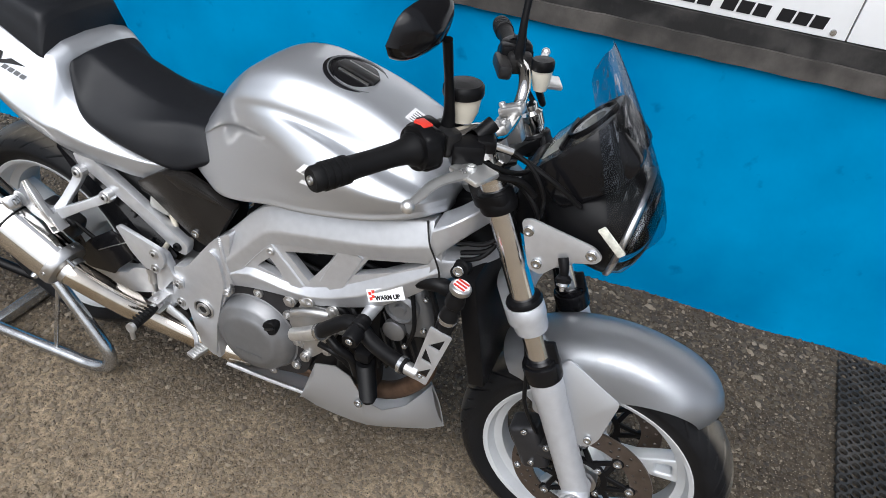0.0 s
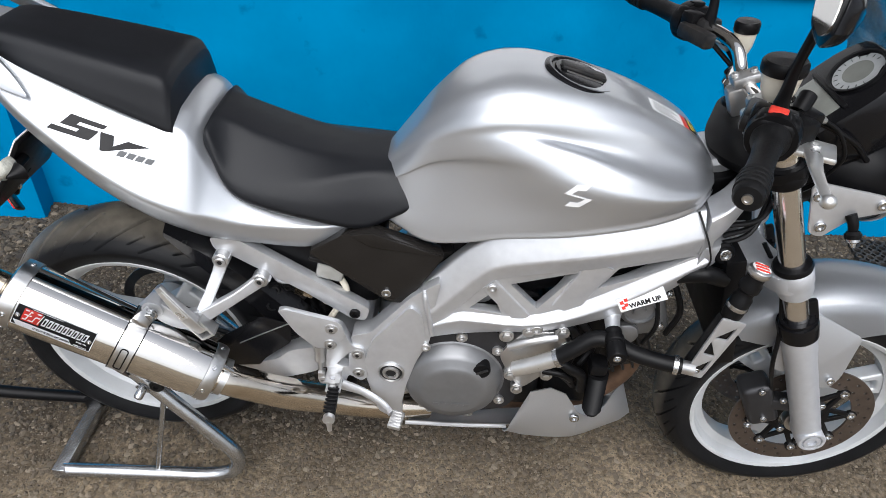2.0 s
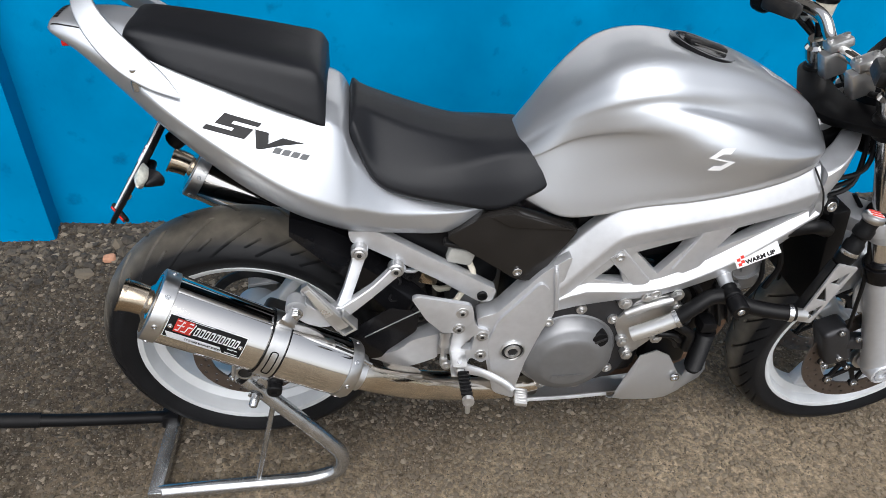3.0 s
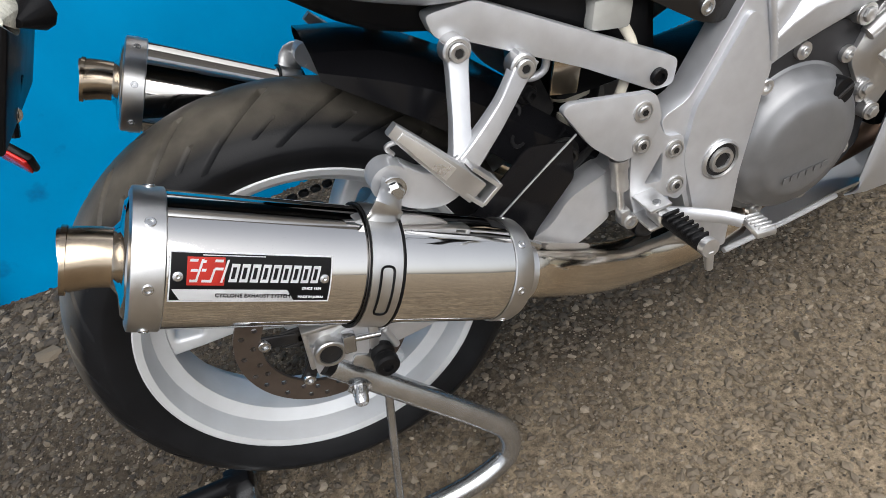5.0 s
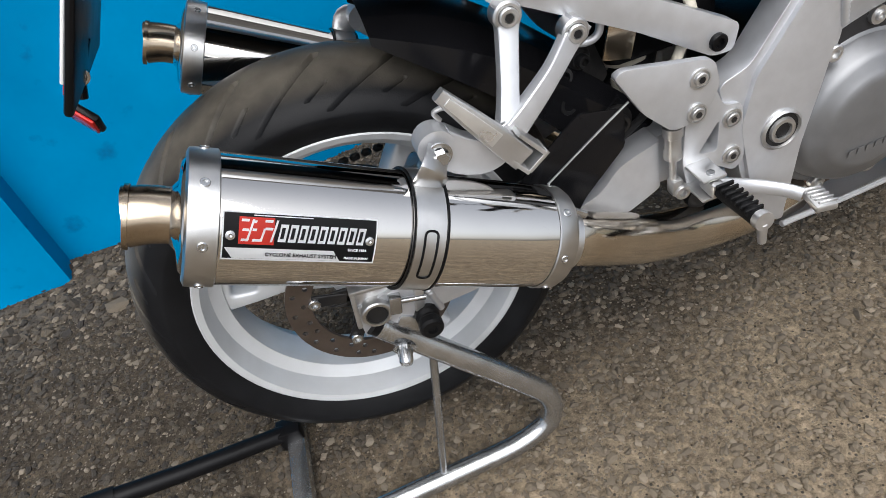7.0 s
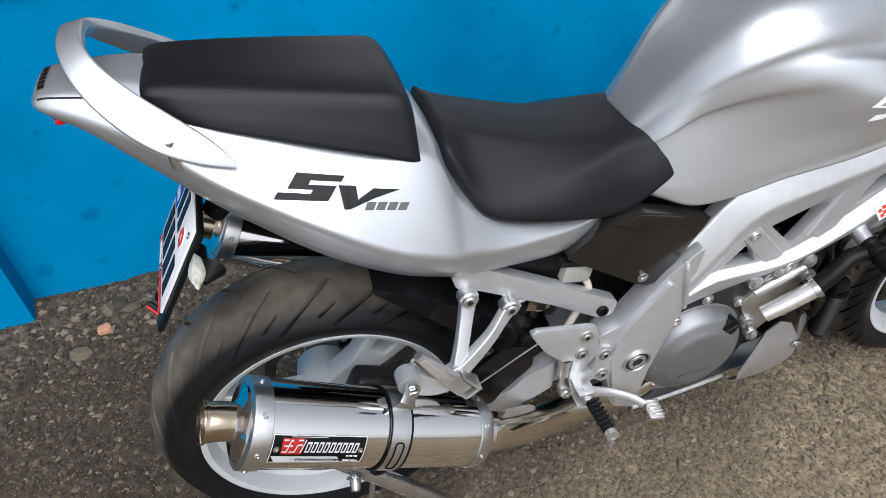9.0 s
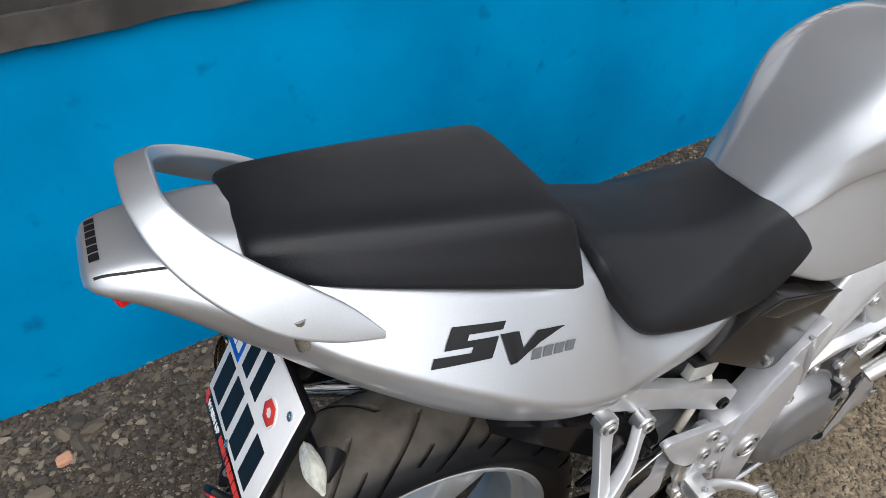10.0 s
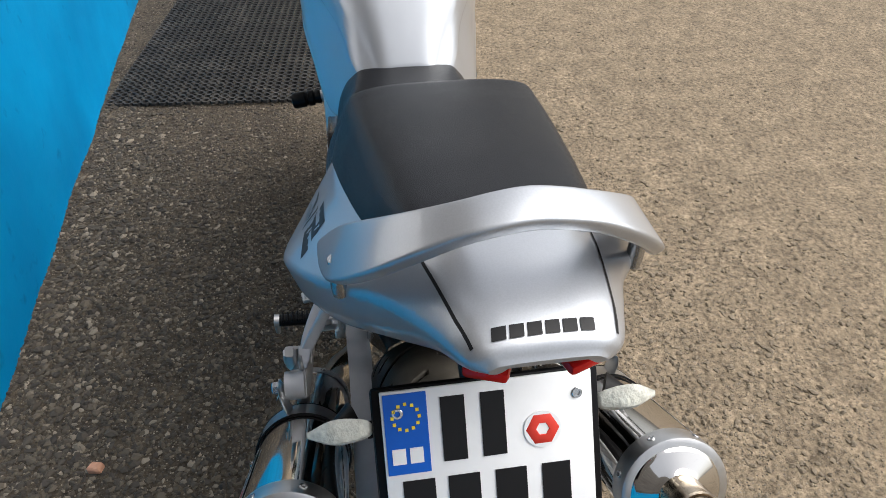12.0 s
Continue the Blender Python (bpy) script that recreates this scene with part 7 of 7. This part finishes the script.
for k in range(8):
    on_plate("strip_bar", decal_bm([rect(-0.018 + 0.011 * k, -0.078, -0.009 + 0.011 * k, -0.070)], plate_at(0, 0, 0.0002), PU, PV), RED, plate)
RM = Matrix.Translation((-0.176, -0.016, 0.655)) @ Matrix.Rotation(radians(38), 4, "Z") @ Matrix.Rotation(radians(-20), 4, "Y") @ Matrix.Rotation(radians(45), 4, "X")
refl = on_bike("rear_reflector", box_bm((0.008, 0.036, 0.036), RM, 0.003), BLACK, plate, "black diamond reflector holder")
on_bike("reflector_lens", box_bm((0.004, 0.031, 0.031), RM @ Matrix.Translation((-0.005, 0, 0)), 0.0015), LENSRED, refl, "red reflector lens")
on_bike("reflector_bracket", tube_bm([(-0.170, -0.014, 0.672), (-0.160, -0.01, 0.694), (-0.140, 0, 0.722)], 0.006, 8, 3), BLACK, refl)
on_bike("reflector_nut", bolt_bm((-0.158, -0.018, 0.694), (0, -1, 0), 0.006, 0.006, True), STEEL, refl)
on_bike("plate_stem", tube_bm([(-0.068, 0, 0.790), (-0.010, 0, 0.835), (0.04, 0, 0.80)], [0.016, 0.02, 0.024], 10, 4), BLACK, plate)
for s in (-1, 1):
    c = np.array((-0.088, s * 0.112, 0.795))
    ind = on_bike("indicator", loft_bm([(-0.020, [(0.0, 0.003), (0.003, 0.0), (0.0, -0.003)]), (-0.012, [(0.0, 0.013), (0.013, 0.0), (0.0, -0.013)]), (0.012, [(0.0, 0.017), (0.018, 0.0), (0.0, -0.017)]), (0.034, [(0.0, 0.004), (0.004, 0.0), (0.0, -0.004)])], 5, 4), FROST, plate, "clear-lens rear indicator")
    me = ind.data
    for v in me.vertices:
        p = v.co + Vector((0.7, 0, 0))
        v.co = Vector((c[0] - 0.7 + p.y * 0.55, c[1] + s * p.x, c[2] + p.z))
    on_bike("indicator_back", tube_bm([(-0.072, s * 0.108, 0.787), (-0.082, s * 0.131, 0.787)], [0.017, 0.004], 10, 1, flat=0.9), BLACK, ind)
    on_bike("indicator_stem", tube_bm([(-0.085, s * 0.07, 0.790), (-0.084, s * 0.098, 0.788)], 0.0075, 10, 1), BLACK, ind)

# -- handlebar and controls
bars = [(0.955, -0.350, 1.014), (1.035, -0.205, 1.022), (1.078, -0.115, 1.018), (1.088, -0.065, 0.985), (1.092, 0, 0.978)]
bars = bars + [(x, -y, z) for x, y, z in bars[-2::-1]]
bar = on_bike("handlebar", tube_bm(bars, 0.0112, 16, 8), CHROME, None, "chromed handlebar", steer=True)
for s in (-1, 1):
    on_bike("bar_riser", join_bm(box_bm((0.042, 0.028, 0.05), Matrix.Translation((1.088, s * 0.042, 0.955)) @ Matrix.Rotation(-RAKE, 4, "Y"), 0.006), box_bm((0.044, 0.03, 0.018), Matrix.Translation((1.084, s * 0.042, 0.990)) @ Matrix.Rotation(-RAKE, 4, "Y"), 0.005),
                                 *[bolt_bm((1.080 + e, s * 0.042, 0.997 + e * 0.4), tuple(UP), 0.006, 0.006) for e in (-0.014, 0.014)]), ALLOY, bar, "bright alloy bar riser", steer=True)
    g0, g1 = np.array((0.953, s * 0.357, 1.0155)), np.array((1.018, s * 0.232, 1.018))
    dg = g1 - g0
    lg = float(np.linalg.norm(dg))
    prof = [(0.0001, -0.014), (0.015, -0.014), (0.0175, -0.010), (0.0175, 0.0)]
    for k in range(4):
        prof += [(0.0172, 0.010 * k + 0.001), (0.0192, 0.010 * k + 0.002), (0.0192, 0.010 * k + 0.008), (0.0172, 0.010 * k + 0.009)]
    prof += [(0.0165, 0.043), (0.0160, 0.055), (0.0158, lg * 0.6), (0.0166, lg * 0.8), (0.0185, lg - 0.008)]
    prof += [(0.024, lg), (0.024, lg + 0.006), (0.012, lg + 0.006)]
    grip = on_bike("grip", turn_bm(prof, tuple(g0), tuple(dg), 28), GRIP, bar, "ribbed black rubber grip", steer=True)
    on_bike("bar_end", turn_bm([(0.0065, -0.0135), (0.0060, -0.0165), (0.0038, -0.0165), (0.0034, -0.0145), (0.0001, -0.0145)], tuple(g0), tuple(dg), 18), SATIN, grip, steer=True)
    sw = g1 + dg / lg * 0.024
    yaw = math.atan2(dg[1], dg[0])
    sm = Matrix.Translation(sw) @ Matrix.Rotation(yaw, 4, "Z")
    on_bike("switch_housing", join_bm(box_bm((0.04, 0.058, 0.058), sm, 0.012, 3), turn_bm([(0.0001, -0.018), (0.032, -0.018), (0.034, -0.01), (0.034, 0.004), (0.0001, 0.004)], tuple(sw), tuple(dg), 24), box_bm((0.03, 0.03, 0.03), sm @ Matrix.Translation((0.02, -s * 0.02, 0.012)), 0.006)), BLACK, bar, "black switch housing", steer=True)
    on_bike("switch_button", box_bm((0.018, 0.024, 0.009), sm @ Matrix.Translation((-0.002, 0.004, 0.031)), 0.003), RED if s < 0 else BLACK, bar, steer=True)
    mc = g1 + dg / lg * 0.062
    mm = Matrix.Translation(mc) @ Matrix.Rotation(yaw, 4, "Z")
    on_bike("master_cylinder", join_bm(box_bm((0.03, 0.045, 0.04), mm, 0.008), box_bm((0.075, 0.026, 0.028), mm @ Matrix.Translation((0.012, -s * 0.032, -0.004)), 0.008)), DARK, bar, steer=True)
    fwd = Vector((-dg[1], dg[0], 0)).normalized() * (1 if s < 0 else -1)
    fwd = fwd if fwd.x > 0 else -fwd
    lev = [np.array(q) * (1, s, 1) for q in ((1.092, 0.185, 0.992), (1.090, 0.215, 0.995), (1.072, 0.265, 1.000), (1.062, 0.328, 0.996))]
    lv = on_bike("brake_lever" if s < 0 else "clutch_lever", tube_bm(lev, [0.013, 0.012, 0.0085, 0.0065], 10, 6, flat=0.55), SHINE, bar, "alloy hand lever", steer=True)
    bmx = bmesh.new()
    bmesh.ops.create_uvsphere(bmx, u_segments=14, v_segments=10, radius=0.0095, matrix=Matrix.Translation(lev[-1]))
    on_bike("lever_ball", bmx, SHINE, lv, steer=True)
    on_bike("lever_perch", join_bm(box_bm((0.055, 0.050, 0.010), Matrix.Translation((1.102, s * 0.192, 0.992)) @ Matrix.Rotation(s * 0.4, 4, "Z"), 0.004), bolt_bm((1.098, s * 0.196, 0.997), (0, 0, 1), 0.008, 0.006)), SHINE, lv, "bright alloy lever perch", steer=True)
    on_bike("adjuster", turn_bm([(0.0055, 0), (0.0055, 0.006), (0.0045, 0.0075), (0.0001, 0.0075)], (1.090, s * 0.178, 0.996), (0, 0, 1), 16), BLUE, lv, "blue adjuster knob", steer=True)
    # fluid reservoir
    rc = Vector((1.050, -0.133, 1.068)) if s < 0 else Vector((1.10, 0.138, 1.030))
    rcs = 0.027 if s < 0 else 0.019
    res = on_bike("fluid_reservoir", turn_bm([(0.0001, -0.034), (rcs * 0.62, -0.034), (rcs * 0.85, -0.020), (rcs, 0.006), (0.0001, 0.006)], tuple(rc), (-0.1, 0, 1), 28), FLUID, bar, "translucent brake fluid reservoir with black lid", steer=True)
    on_bike("reservoir_lid", turn_bm([(rcs * 1.08, 0.004), (rcs * 1.12, 0.008), (rcs * 1.10, 0.018), (rcs * 0.98, 0.022), (0.0001, 0.023)], tuple(rc), (-0.1, 0, 1), 28), BLACK, res, steer=True)
    on_bike("reservoir_hose", tube_bm([tuple(rc + Vector((0, 0, -0.034))), tuple(rc + Vector((0.012, 0.01 * s, -0.06))), tuple(Vector(mc) + fwd * 0.025)], 0.006, 10), HOSE, res, steer=True)
    # mirror
    base = np.array((1.045, s * 0.170, 1.030))
    head = np.array((1.022, s * 0.248, 1.190))
    mir = on_bike("mirror", tube_bm([base, base + np.array((0.0, 0, 0.028)), base + np.array((-0.004, s * 0.008, 0.075)), head + np.array((0.016, -s * 0.050, -0.022))], [0.012, 0.0085, 0.0065, 0.007], 12, 6), BLACK, bar, "black mirror on a bent stem", steer=True)
    shell = loft_bm([(-0.012, [(0.062, -0.006), (0.03, 0.034), (-0.06, 0.030), (-0.068, -0.012), (-0.03, -0.036), (0.04, -0.032), (0.062, -0.006)]), (-0.008, [(0.068, -0.006), (0.034, 0.040), (-0.066, 0.036), (-0.074, -0.014), (-0.034, -0.042), (0.046, -0.038), (0.068, -0.006)]), (0.012, [(0.05, -0.006), (0.025, 0.030), (-0.05, 0.026), (-0.056, -0.012), (-0.026, -0.034), (0.034, -0.030), (0.05, -0.006)]), (0.028, [(0.012, 0), (0.006, 0.008), (-0.01, 0.007), (-0.012, 0), (-0.006, -0.008), (0.008, -0.007), (0.012, 0)])], 5, 4, mirror=False)
    mh = Matrix.Translation(head) @ Matrix.Rotation(radians(s * 12), 4, "Z") @ Matrix.Rotation(radians(8), 4, "Y") @ Matrix.Rotation(radians(s * -8), 4, "X") @ Matrix.Diagonal((0.9, 0.82, 0.78, 1))
    if s > 0:
        flipped(shell)
    on_bike("mirror_shell", moved(shell, mh), GLOSS, mir, steer=True)
    glass = plate_bm(rounded([(0.058, -0.006), (0.028, 0.031), (-0.057, 0.027), (-0.064, -0.012), (-0.028, -0.033), (0.037, -0.029)], 0.012), -0.001, 0.001, bevel=0)
    moved(glass, Matrix.Rotation(radians(90), 4, "Z"))
    if s < 0:
        flipped(glass)
    on_bike("mirror_glass", moved(glass, mh @ Matrix.Translation((-0.0135, 0, 0))), CHROME, mir, steer=True)

# -- instrument pod, headlamp, screen
POD = Matrix.Translation((1.228, -0.008, 1.000)) @ Matrix.Rotation(radians(-48), 4, "Y") @ Matrix.Diagonal((0.92, 0.98, 0.92, 1))
pod = on_bike("instrument_pod", join_bm(moved(loft_bm([(-0.078, [(0, 0.018), (0.055, 0.018), (0.070, 0.010), (0.070, -0.035), (0.05, -0.05), (0, -0.05)]), (-0.070, [(0, 0.026), (0.064, 0.026), (0.080, 0.016), (0.080, -0.05), (0.06, -0.066), (0, -0.066)]), (0.02, [(0, 0.028), (0.066, 0.028), (0.084, 0.016), (0.082, -0.060), (0.06, -0.075), (0, -0.075)]), (0.068, [(0, 0.028), (0.052, 0.028), (0.066, 0.016), (0.064, -0.055), (0.05, -0.065), (0, -0.065)]), (0.078, [(0, 0.02), (0.04, 0.02), (0.052, 0.010), (0.05, -0.045), (0.04, -0.055), (0, -0.055)])], 3, 2), POD)), GLOSS, None, "black instrument pod", steer=True)
on_bike("dial_face", moved(turn_bm([(0.040, 0.0292), (0.0001, 0.0292)], (0.026, 0, 0), (0, 0, 1), 40), POD), DIAL, pod, "pale round dial", steer=True)
on_bike("dial_centre", moved(turn_bm([(0.024, 0.0297), (0.0001, 0.0297)], (0.026, 0, 0), (0, 0, 1), 32), POD), DISPLAY, pod, "grey dial centre", steer=True)
on_bike("dial_rim", moved(turn_bm([(0.040, 0.024), (0.042, 0.034), (0.046, 0.034), (0.047, 0.024)], (0.026, 0, 0), (0, 0, 1), 40), POD), BLACK, pod, steer=True)
for k in range(14):
    on_bike("dial_tick", moved(box_bm((0.006, 0.0012, 0.0006), Matrix.Translation((0.026, 0, 0.0296)) @ Matrix.Rotation(radians(20 * k), 4, "Z") @ Matrix.Translation((0.034, 0, 0)), 0), POD), INK, pod, steer=True)
on_bike("display", moved(box_bm((0.040, 0.105, 0.004), Matrix.Translation((-0.047, 0, 0.0265)), 0.002), POD), DISPLAY, pod, "grey display window", steer=True)
on_bike("dial_divider", moved(box_bm((0.008, 0.12, 0.006), Matrix.Translation((-0.022, 0, 0.030)), 0.002), POD), BLACK, pod, steer=True)
LAMP = Matrix.Translation((1.276, 0, 0.884)) @ Matrix.Rotation(radians(6), 4, "Y") @ Matrix.Diagonal((0.85, 0.92, 0.94, 1))


def oval(k, w, h, lift=0.0):
    """Half of an oval section, from its top round the right side to its foot."""
    return [(w * math.sin(t), lift + h * math.cos(t)) for t in np.linspace(0, math.pi, 9)]


lamp = on_bike("headlamp", moved(loft_bm([(-0.115, oval(0, 0.03, 0.03, 0.01)), (-0.09, oval(0, 0.075, 0.062, 0.006)), (-0.03, oval(0, 0.104, 0.090)), (0.03, oval(0, 0.112, 0.098)), (0.058, oval(0, 0.110, 0.097))], 5, 2), LAMP), BLACK, None, "black round headlamp shell", steer=True, sharp=60)
on_bike("lamp_reflector", moved(loft_bm([(0.060, oval(0, 0.100, 0.088)), (0.045, oval(0, 0.07, 0.062)), (0.015, oval(0, 0.02, 0.02))], 5, 2, cap=False), LAMP), CHROME, lamp, steer=True)
on_bike("lamp_lens", moved(loft_bm([(0.058, oval(0, 0.108, 0.095)), (0.085, oval(0, 0.096, 0.084)), (0.106, oval(0, 0.055, 0.048)), (0.112, oval(0, 0.004, 0.004))], 6, 2), LAMP), GLASS, lamp, "clear headlamp glass", steer=True)
on_bike("lamp_rim", moved(loft_bm([(0.053, oval(0, 0.1115, 0.0980)), (0.056, oval(0, 0.1145, 0.1005)), (0.063, oval(0, 0.1140, 0.1000)), (0.066, oval(0, 0.109, 0.096))], 4, 2, cap=False), LAMP), SATIN, lamp, steer=True)
for s in (-1, 1):
    br = on_bike("lamp_bracket", plate_bm([(1.172, 0.892), (1.186, 0.900), (1.292, 0.886), (1.308, 0.872), (1.300, 0.858), (1.255, 0.842), (1.222, 0.802), (1.200, 0.808)], s * 0.114, s * 0.119, bevel=0.0015, round_r=0.008), FRAME, lamp, "brushed alloy lamp bracket", steer=True)
    for x, z in ((1.187, 0.878), (1.212, 0.823), (1.290, 0.872)):
        on_bike("bracket_bolt", bolt_bm((x, s * 0.119, z), (0, s, 0), 0.009, 0.005), STEEL, lamp, steer=True)
    on_bike("side_reflector", box_bm((0.055, 0.006, 0.014), Matrix.Translation((1.312, s * 0.126, 0.911)) @ Matrix.Rotation(radians(40), 4, "Y"), 0.003), FROST, lamp, "clear side reflector", steer=True)
    st_ = on_bike("front_indicator", join_bm(tube_bm([(1.250, s * 0.118, 0.850), (1.257, s * 0.126, 0.836), (1.260, s * 0.129, 0.824)], [0.009, 0.008, 0.007], 12, 3), turn_bm([(0.009, 0), (0.013, 0.005), (0.012, 0.012), (0.0001, 0.014)], (1.260, s * 0.129, 0.826), (0.2, s * 0.5, -1), 16)), BLACK, lamp, "stub of a front indicator", steer=True)
    on_bike("indicator_nut", turn_bm([(0.010, 0.010), (0.010, 0.017), (0.005, 0.019), (0.004, 0.026), (0.0001, 0.026)], (1.260, s * 0.129, 0.826), (0.2, s * 0.5, -1), 14), STEEL, st_, steer=True)
rows = []
for k in np.linspace(0, 1, 22):
    w = 0.122 * (1 - 0.40 * k ** 1.7) * (1 if k < 0.9 else math.sqrt(max(0.02, 1 - ((k - 0.9) / 0.1) ** 2 * 0.8)))
    cx = 1.385 - 0.165 * k ** 1.3
    cz = 0.885 + 0.262 * k
    rows.append([(cx - 4.6 * (w * u) ** 2 * (1 - 0.1 * k), w * u, cz - 0.02 * u * u * (1 - k)) for u in np.linspace(-1, 1, 25)])
bm = grid_bm(rows)
bmesh.ops.solidify(bm, geom=list(bm.faces), thickness=0.003)
scr = on_bike("windscreen", bm, SCREEN, None, "small smoked plastic windscreen", steer=True)
scr.visible_shadow = False
# black plate over the inner side of the swingarm
on_bike("arm_guard", plate_bm([(0.165, 0.400), (0.225, 0.472), (0.30, 0.528), (0.352, 0.515), (0.350, 0.468), (0.297, 0.417), (0.285, 0.397), (0.21, 0.386)], -0.1315, -0.1345, bevel=0.001, round_r=0.006), GLOSS, hug, "gloss black swingarm guard")
# controls and clutter by the right grip
on_bike("throttle_block", join_bm(box_bm((0.05, 0.045, 0.04), Matrix.Translation((1.078, -0.168, 1.006)) @ Matrix.Rotation(0.5, 4, "Z"), 0.010, 2), box_bm((0.03, 0.03, 0.022), Matrix.Translation((1.100, -0.150, 1.018)) @ Matrix.Rotation(0.4, 4, "Z"), 0.006), turn_bm([(0.012, 0), (0.012, 0.03), (0.0001, 0.03)], (1.085, -0.145, 1.022), (0.4, 0.5, 0.5), 14)), BLACK, bar)
fer = on_bike("throttle_cable", tube_bm([(1.100, -0.150, 1.018), (1.135, -0.128, 1.006), (1.170, -0.122, 0.985), (1.195, -0.118, 0.945), (1.195, -0.095, 0.895)], 0.0034, 8, 6), HOSE, bar)
on_bike("cable_ferrule", tube_bm([(1.112, -0.142, 1.0145), (1.136, -0.1275, 1.0055)], 0.0052, 10, 1), SHINE, fer, "bright cable ferrule")
for p in ([(1.065, -0.150, 0.985), (1.085, -0.12, 0.965), (1.10, -0.075, 0.945), (1.12, -0.02, 0.93)], [(1.075, -0.160, 0.980), (1.105, -0.130, 0.955), (1.135, -0.10, 0.93), (1.15, -0.09, 0.89)], [(1.085, -0.165, 0.985), (1.12, -0.14, 0.965), (1.155, -0.115, 0.955), (1.18, -0.10, 0.93)]):
    on_bike("control_cable", tube_bm(p, 0.0055, 8), HOSE, bar)
# cables behind the pod and over the yoke
for p in ([(1.05, -0.17, 1.0), (1.09, -0.13, 0.96), (1.15, -0.10, 0.94), (1.19, -0.10, 0.90), (1.18, -0.06, 0.84)], [(1.06, -0.16, 0.99), (1.12, -0.12, 1.0), (1.20, -0.11, 0.97), (1.25, -0.09, 0.93)],
          [(1.04, -0.19, 1.01), (1.10, -0.14, 0.98), (1.15, -0.09, 0.955), (1.16, 0.02, 0.94), (1.13, 0.06, 0.90)], [(1.06, 0.16, 1.0), (1.12, 0.12, 0.95), (1.15, 0.05, 0.90), (1.12, -0.03, 0.84), (1.06, -0.075, 0.80)],
          [(1.15, -0.07, 0.88), (1.13, -0.10, 0.82), (1.08, -0.105, 0.80), (1.03, -0.10, 0.79)], [(1.15, -0.05, 0.86), (1.13, -0.09, 0.80), (1.08, -0.10, 0.775)], [(1.15, -0.06, 0.84), (1.12, -0.10, 0.785), (1.07, -0.10, 0.755)]):
    on_bike("control_cable", tube_bm(p, 0.0045, 8), HOSE, bar, steer=False)
on_bike("wiring_loom", join_bm(box_bm((0.09, 0.13, 0.14), Matrix.Translation((1.185, 0, 0.885)), 0.03, 3)), BLACK, lamp, steer=True)


# ---- paddock stand ----
stand = thing("paddock_stand", (0.0, -0.15, 0.0), "zinc-plated steel paddock stand under the rear wheel", "stand")
SHOME = Matrix.Translation((0, 0.15, 0))


def on_stand(name, bm, mat, parent=None, label=""):
    return part(name, moved(bm, SHOME), mat, parent or stand, label)


for s in (-1, 1):
    y = s * 0.150
    arm = on_stand("side_tube", tube_bm([(0.018, s * 0.124, 0.336), (0.090, s * 0.131, 0.247), (0.168, s * 0.137, 0.148), (0.203, s * 0.140, 0.092), (0.195, s * 0.143, 0.042), (0.14, s * 0.148, 0.020), (0.05, s * 0.153, 0.018), (-0.19, s * 0.165, 0.018)], 0.0160, 18, 8), STEEL, None, "bent zinc-plated tube")
    on_stand("tube_plug", tube_bm([(0.021, s * 0.1243, 0.333), (0.012, s * 0.1235, 0.343)], 0.0150, 16, 1), BLACK, arm)
    on_stand("brace_rod", tube_bm([(0.070, s * 0.129, 0.27), (0.02, s * 0.152, 0.03)], 0.0058, 10, 1), STEEL, arm)
    on_stand("support_hook", join_bm(box_bm((0.045, 0.03, 0.035), Matrix.Translation((0.058, s * 0.118, 0.318)) @ Matrix.Rotation(radians(30), 4, "Y"), 0.005), turn_bm([(0.009, 0), (0.009, 0.03), (0.007, 0.034), (0.0001, 0.034)], (0.040, s * 0.132, 0.305), (-0.2, s * 1.0, -0.35), 12)), STEEL, arm)
    on_stand("support_nut", bolt_bm((0.038, s * 0.142, 0.301), (-0.2, s * 1.0, -0.35), 0.010, 0.010, True), STEEL, arm)
on_stand("cross_tube", box_bm((0.030, 0.36, 0.030), Matrix.Translation((-0.195, 0, 0.018)), 0.003), STEEL)
on_stand("handle_socket", box_bm((0.04, 0.036, 0.040), Matrix.Translation((-0.200, 0.02, 0.036)), 0.004), BLACK)
on_stand("handle", tube_bm([(-0.20, 0.02, 0.040), (-0.36, -0.02, 0.088), (-0.535, -0.055, 0.14)], 0.0145, 18, 3), BLACK, None, "black lever handle")
on_stand("handle_grip", tube_bm([(-0.45, -0.038, 0.115), (-0.545, -0.057, 0.143)], 0.0165, 18, 1), GRIP)
